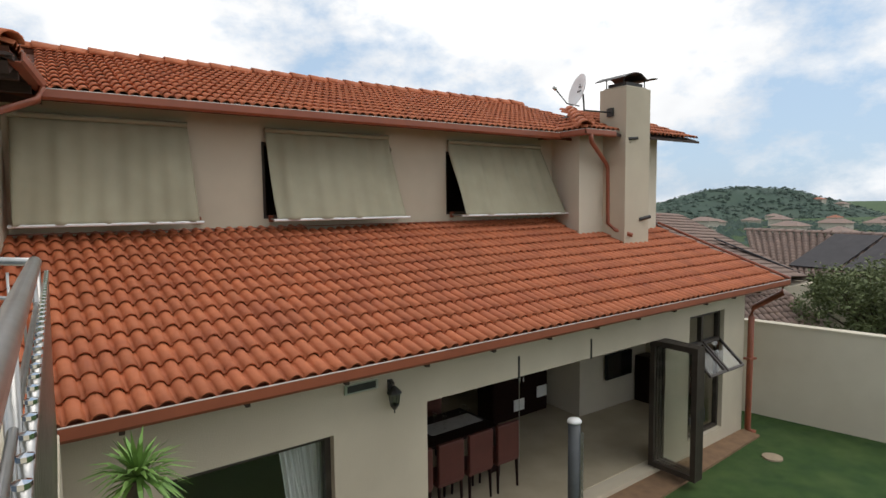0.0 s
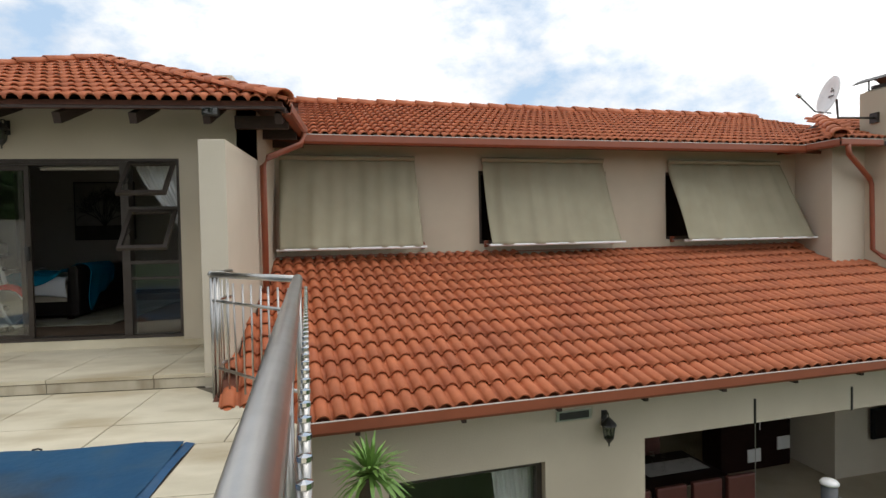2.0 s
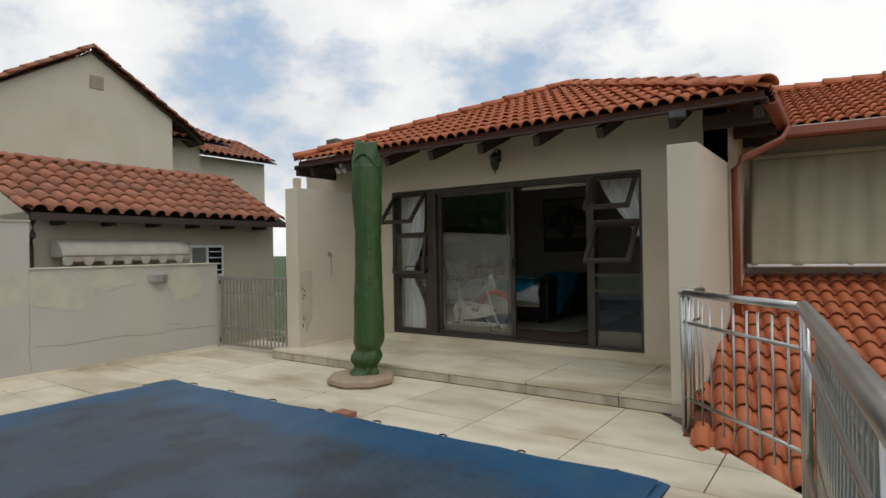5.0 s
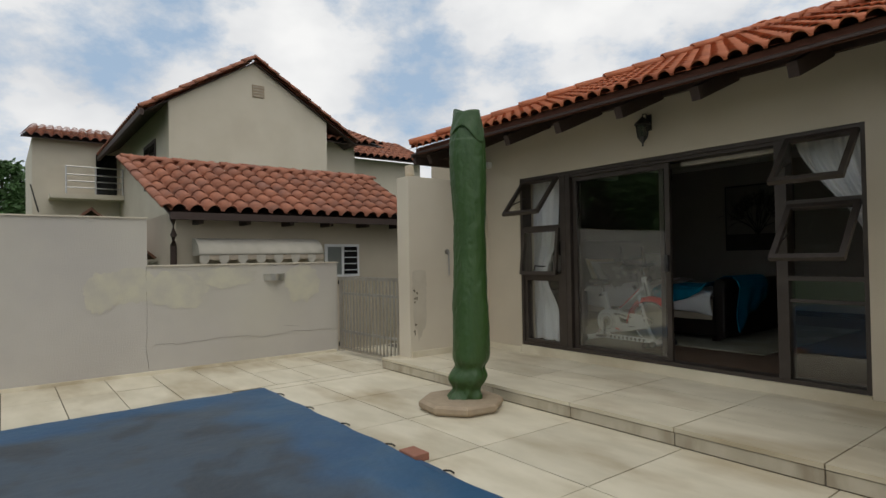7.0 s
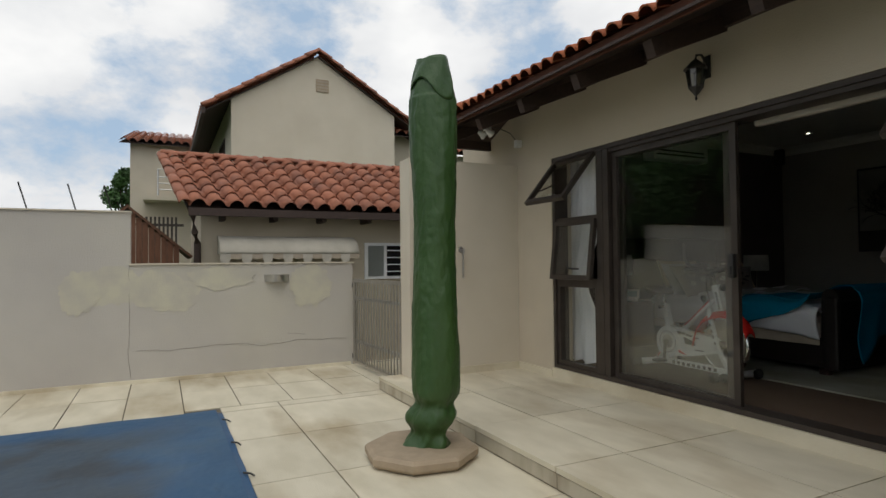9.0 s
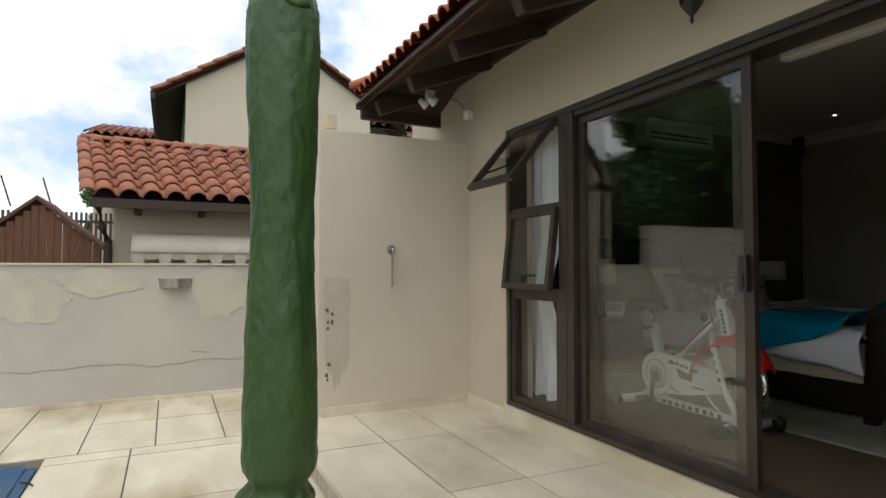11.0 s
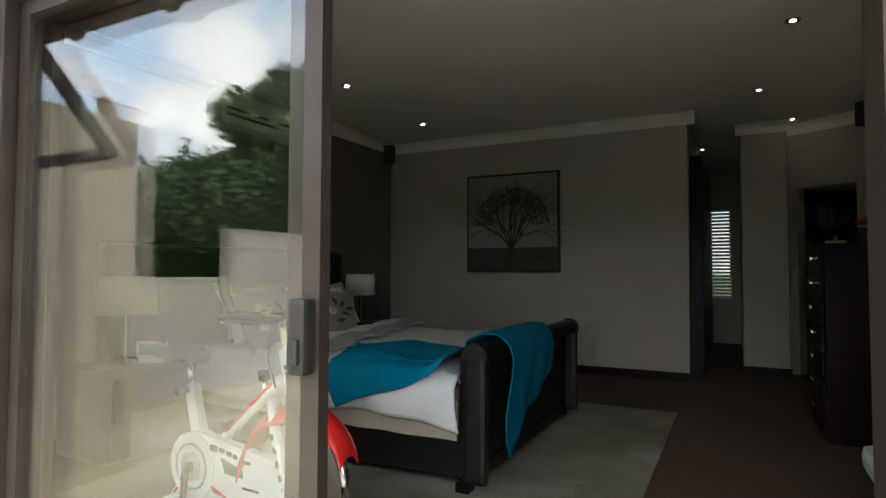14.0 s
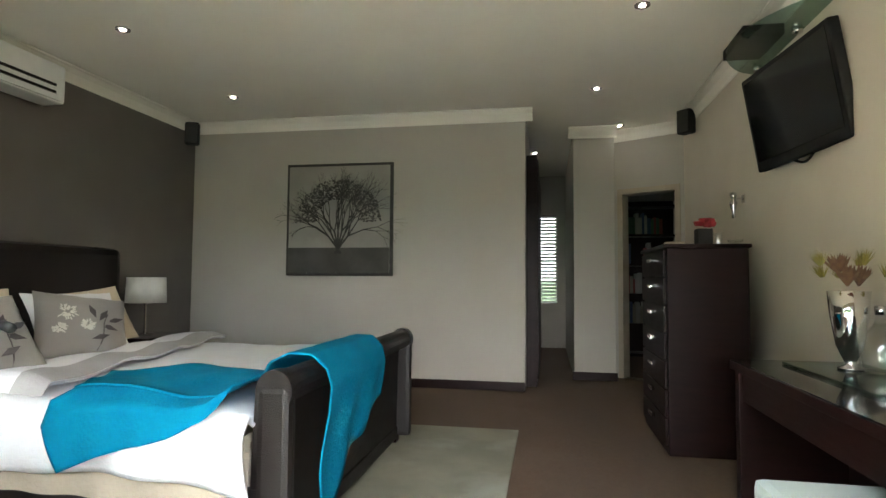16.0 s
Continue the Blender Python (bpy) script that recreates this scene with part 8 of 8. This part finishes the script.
for nm_, x in (("rear_stabiliser", 0.0), ("front_stabiliser", 0.912)):
    bike_part(nm_, tube([(x, -0.23, 0.045), (x, 0.23, 0.045)], 0.03, seg=14), WHITE)
    for y in (-0.255, 0.255):
        bike_part("foot_cap", tube([(x, y - 0.03, 0.043), (x, y + 0.03, 0.043)], 0.036, seg=14), RUBBER)
for y in (-0.2, 0.2):
    bike_part("wheel_bracket", plate([(0.90, 0.05), (0.93, 0.085), (0.985, 0.075), (0.985, 0.035), (0.93, 0.02)], y - 0.004, y + 0.004), WHITE, smooth=False)
    bike_part("transport_wheel", tube([(0.975, y - 0.03, 0.05), (0.975, y - 0.006, 0.05)], 0.04, seg=16), RUBBER)
bike_part("base_beam", box(0.02, 0.90, -0.025, 0.025, 0.035, 0.085, 0.008), WHITE, smooth=False)
for i in range(9):
    bike_part("beam_mark", box(0.22 + i * 0.06, 0.252 + i * 0.06, -0.0285, -0.0255, 0.046, 0.074), BLACK, smooth=False)
bike_part("rear_strut", tube([(0.01, 0, 0.07), (0.19, 0, 0.28)], 0.024, seg=12), WHITE)
bike_part("rear_stripe", tube([(0.03, -0.023, 0.095), (0.12, -0.023, 0.20)], 0.006, seg=6), RED)
# crank case and chain guard
ring = [(0.20 + 0.148 * math.cos(2 * math.pi * k / 32), 0.255 + 0.148 * math.sin(2 * math.pi * k / 32)) for k in range(32)]
bike_part("crank_housing", plate(ring, -0.06, 0.02), WHITE, smooth=False)
bike_part("crank_ring", tube([(0.20 + 0.10 * math.cos(2 * math.pi * k / 28), -0.062, 0.255 + 0.10 * math.sin(2 * math.pi * k / 28)) for k in range(28)], 0.006, seg=6, closed=True), LINEN_GREY)
bike_part("crank_boss", tube([(0.20, -0.068, 0.255), (0.20, -0.05, 0.255)], 0.062, seg=22), LINEN_GREY)
bike_part("crank_hub", tube([(0.20, -0.085, 0.255), (0.20, -0.06, 0.255)], 0.026, seg=16), BLACK)
bike_part("crank_arm", tube([(0.20, -0.09, 0.255), (0.187, -0.095, 0.09)], 0.013, radii=[0.018, 0.012], seg=10), BLACK)
bike_part("pedal", box(0.135, 0.235, -0.20, -0.10, 0.068, 0.092, 0.006), BLACK, smooth=False)
bike_part("crank_arm", tube([(0.20, 0.05, 0.255), (0.213, 0.06, 0.42)], 0.013, radii=[0.018, 0.012], seg=10), BLACK)
bike_part("pedal", box(0.165, 0.265, 0.07, 0.17, 0.408, 0.432, 0.006), BLACK, smooth=False)
bike_part("chain_guard", plate([(0.20, 0.405), (0.33, 0.395), (0.60, 0.365), (0.76, 0.345), (0.80, 0.30), (0.80, 0.228), (0.77, 0.215), (0.48, 0.15), (0.28, 0.125), (0.21, 0.108)], -0.05, -0.005), WHITE, smooth=False)
bike_part("guard_slot", plate([(0.385, 0.32), (0.52, 0.285), (0.525, 0.25), (0.41, 0.255)], -0.0535, -0.051), BLACK, smooth=False)
for x, w, z, h in ((0.31, 0.05, 0.352, 0.014), (0.37, 0.035, 0.350, 0.010), (0.42, 0.03, 0.342, 0.010), (0.46, 0.025, 0.336, 0.010), (0.53, 0.035, 0.322, 0.007), (0.52, 0.10, 0.213, 0.005)):
    bike_part("guard_mark", box(x, x + w, -0.0535, -0.0505, z - h, z + h), BLACK, smooth=False)
for k in range(3):
    bike_part("guard_flash", tube([(0.30 + 0.012 * k, -0.053, 0.235 - 0.015 * k), (0.315 + 0.012 * k, -0.053, 0.19 - 0.012 * k), (0.36 + 0.03 * k, -0.053, 0.175 - 0.01 * k)], 0.004, seg=6), RED)
for z in (0.255, 0.29):
    bike_part("axle_bolt", tube([(0.765, -0.062, z), (0.765, -0.048, z)], 0.010, seg=10), CHROME)
# flywheel under its red shroud
bike_part("flywheel", tube([(0.80, -0.014, 0.29), (0.80, 0.016, 0.29)], 0.235, seg=48), STEEL, label="bare steel flywheel", smooth=False)
bike_part("flywheel_rim", tube([(0.80 + 0.232 * math.cos(2 * math.pi * k / 44), 0.0, 0.29 + 0.232 * math.sin(2 * math.pi * k / 44)) for k in range(44)], 0.02, seg=8, closed=True), CHROME)
bike_part("flywheel_hub", tube([(0.80, -0.055, 0.29), (0.80, 0.055, 0.29)], 0.036, seg=18), BLACK)


def guard(u, v):
    a = radians(172 - 158 * u)
    w = (v - 0.5) * 0.17 * (1 - 0.35 * max(0, u - 0.6) / 0.4)
    drop = 0.09 * abs(2 * v - 1) ** 2.2 * (1 - 0.55 * u)
    r = 0.275 + 0.03 * math.sin(math.pi * u)
    return (0.79 + r * math.cos(a) * 1.0, w, 0.300 + r * math.sin(a) * 0.92 + 0.10 * u * (1 - u) * 0.3 + 0.10 * max(0, u - 0.45) - drop)


bike_part("wheel_guard", sheet(guard, 40, 14, 0.006), RED, label="glossy red wheel guard")
for s in (-1, 1):
    bike_part("front_fork", tube([(0.672, s * 0.035, 0.60), (0.70, s * 0.055, 0.52), (0.76, s * 0.06, 0.33), (0.81, s * 0.055, 0.20), (0.885, s * 0.045, 0.07)], 0.021, seg=12), WHITE)
    for k in range(4):
        c = Vector((0.713 + 0.017 * k, s * 0.081, 0.475 - 0.052 * k))
        bike_part("fork_mark", tube([c, c + Vector((0.008, 0, -0.026))], 0.007, seg=6), BLACK)
bike_part("cross_beam", tube([(0.33, 0, 0.37), (0.70, 0, 0.69)], 0.023, seg=12), WHITE)
bike_part("beam_stripe", tube([(0.38, -0.023, 0.425), (0.66, -0.023, 0.667)], 0.007, seg=6), RED)
bike_part("seat_tube", box(-0.03, 0.03, -0.025, 0.025, 0.0, 0.225, 0.008, m=Matrix.Translation((0.175, 0, 0.385)) @ Matrix.Rotation(radians(-15), 4, "Y")), WHITE, smooth=False)
bike_part("seat_post", tube([(0.117, 0, 0.60), (0.088, 0, 0.705)], 0.015, seg=12), CHROME)
bike_part("seat_clamp", tube([(0.12, -0.03, 0.585), (0.12, -0.085, 0.58)], 0.016, seg=12), RUBBER)


def saddle(u, v):
    a = 2 * math.pi * v
    x = -0.15 + 0.29 * u
    w = 0.10 * (1 - u) ** 0.8 + 0.025
    e = math.sqrt(max(0.0, 1 - (2 * u - 1) ** 8))
    return (0.085 + x, w * math.cos(a) * e, 0.735 + 0.035 * math.sin(a) * e + 0.02 * (1 - u))


bike_part("saddle", sheet(saddle, 24, 20), RUBBER, label="black padded saddle")
# steering column with its chrome post
stm = Matrix.Translation((0.79, 0, 0.55)) @ Matrix.Rotation(radians(-14), 4, "Y")
bike_part("steering_tube", box(-0.034, 0.034, -0.028, 0.028, 0.0, 0.27, 0.008, m=stm), WHITE, smooth=False)
for k in range(6):
    for y0, y1 in ((-0.0315, -0.0285), (0.0285, 0.0315)):
        bike_part("tube_mark", box(-0.011, 0.011, y0, y1, 0.05 + k * 0.027, 0.070 + k * 0.027, m=stm), BLACK, smooth=False)
bike_part("steering_post", box(-0.02, 0.02, -0.018, 0.018, 0.26, 0.385, 0.004, m=stm), CHROME, smooth=False)
bike_part("adjust_knob", lathe([(0.0, 0.0), (0.012, 0.0), (0.012, 0.02), (0.026, 0.024), (0.03, 0.03), (0.03, 0.055), (0.026, 0.06), (0.0, 0.06)], 18), RUBBER).data.transform(bk @ Matrix.Translation((0.755, 0, 0.79)) @ Matrix.Rotation(radians(90), 4, "Y") @ bk.inverted())
bike_part("resistance_stem", tube([(0.60, 0, 0.605), (0.585, 0, 0.67)], 0.012, seg=10), CHROME)
bike_part("resistance_knob", tube([(0.587, 0, 0.665), (0.577, 0, 0.71)], 0.022, seg=14), RUBBER)
# handlebar: two upright horns in front, a looped grip behind
bike_part("bar_clamp", tube([(0.69, -0.035, 0.925), (0.69, 0.035, 0.925)], 0.026, seg=14), RUBBER)
for s in (-1, 1):
    bike_part("bar_end", tube([(0.69, s * 0.03, 0.925), (0.66, s * 0.12, 0.94), (0.60, s * 0.185, 0.97), (0.57, s * 0.20, 1.04), (0.562, s * 0.205, 1.12), (0.56, s * 0.205, 1.19)], 0.017, radii=[0.014, 0.015, 0.018, 0.02, 0.02, 0.017], seg=12), RUBBER)
    bike_part("grip", tube([(0.69, s * 0.05, 0.925), (0.63, s * 0.15, 0.93), (0.585, s * 0.21, 0.94), (0.60, s * 0.245, 0.955), (0.68, s * 0.23, 0.965), (0.76, s * 0.19, 0.96)], 0.014, seg=10), RUBBER)
    bike_part("grip_cap", tube([(0.572, s * 0.205, 0.939), (0.582, s * 0.209, 0.94)], 0.016, seg=12), WHITE)
    bike_part("bar_loop", tube([(0.70, s * 0.04, 0.93), (0.80, s * 0.07, 0.955), (0.845, s * 0.03, 0.985), (0.845, 0.0, 0.988)], 0.012, seg=10), RUBBER)
bike_part("console", box(0.66, 0.74, -0.045, 0.045, 0.952, 0.972, 0.008), RUBBER, smooth=False)
bike_part("brake_cable", tube([(0.72, -0.03, 0.93), (0.66, -0.05, 0.86), (0.66, -0.045, 0.76), (0.69, -0.035, 0.65)], 0.004, seg=6), BLACK)
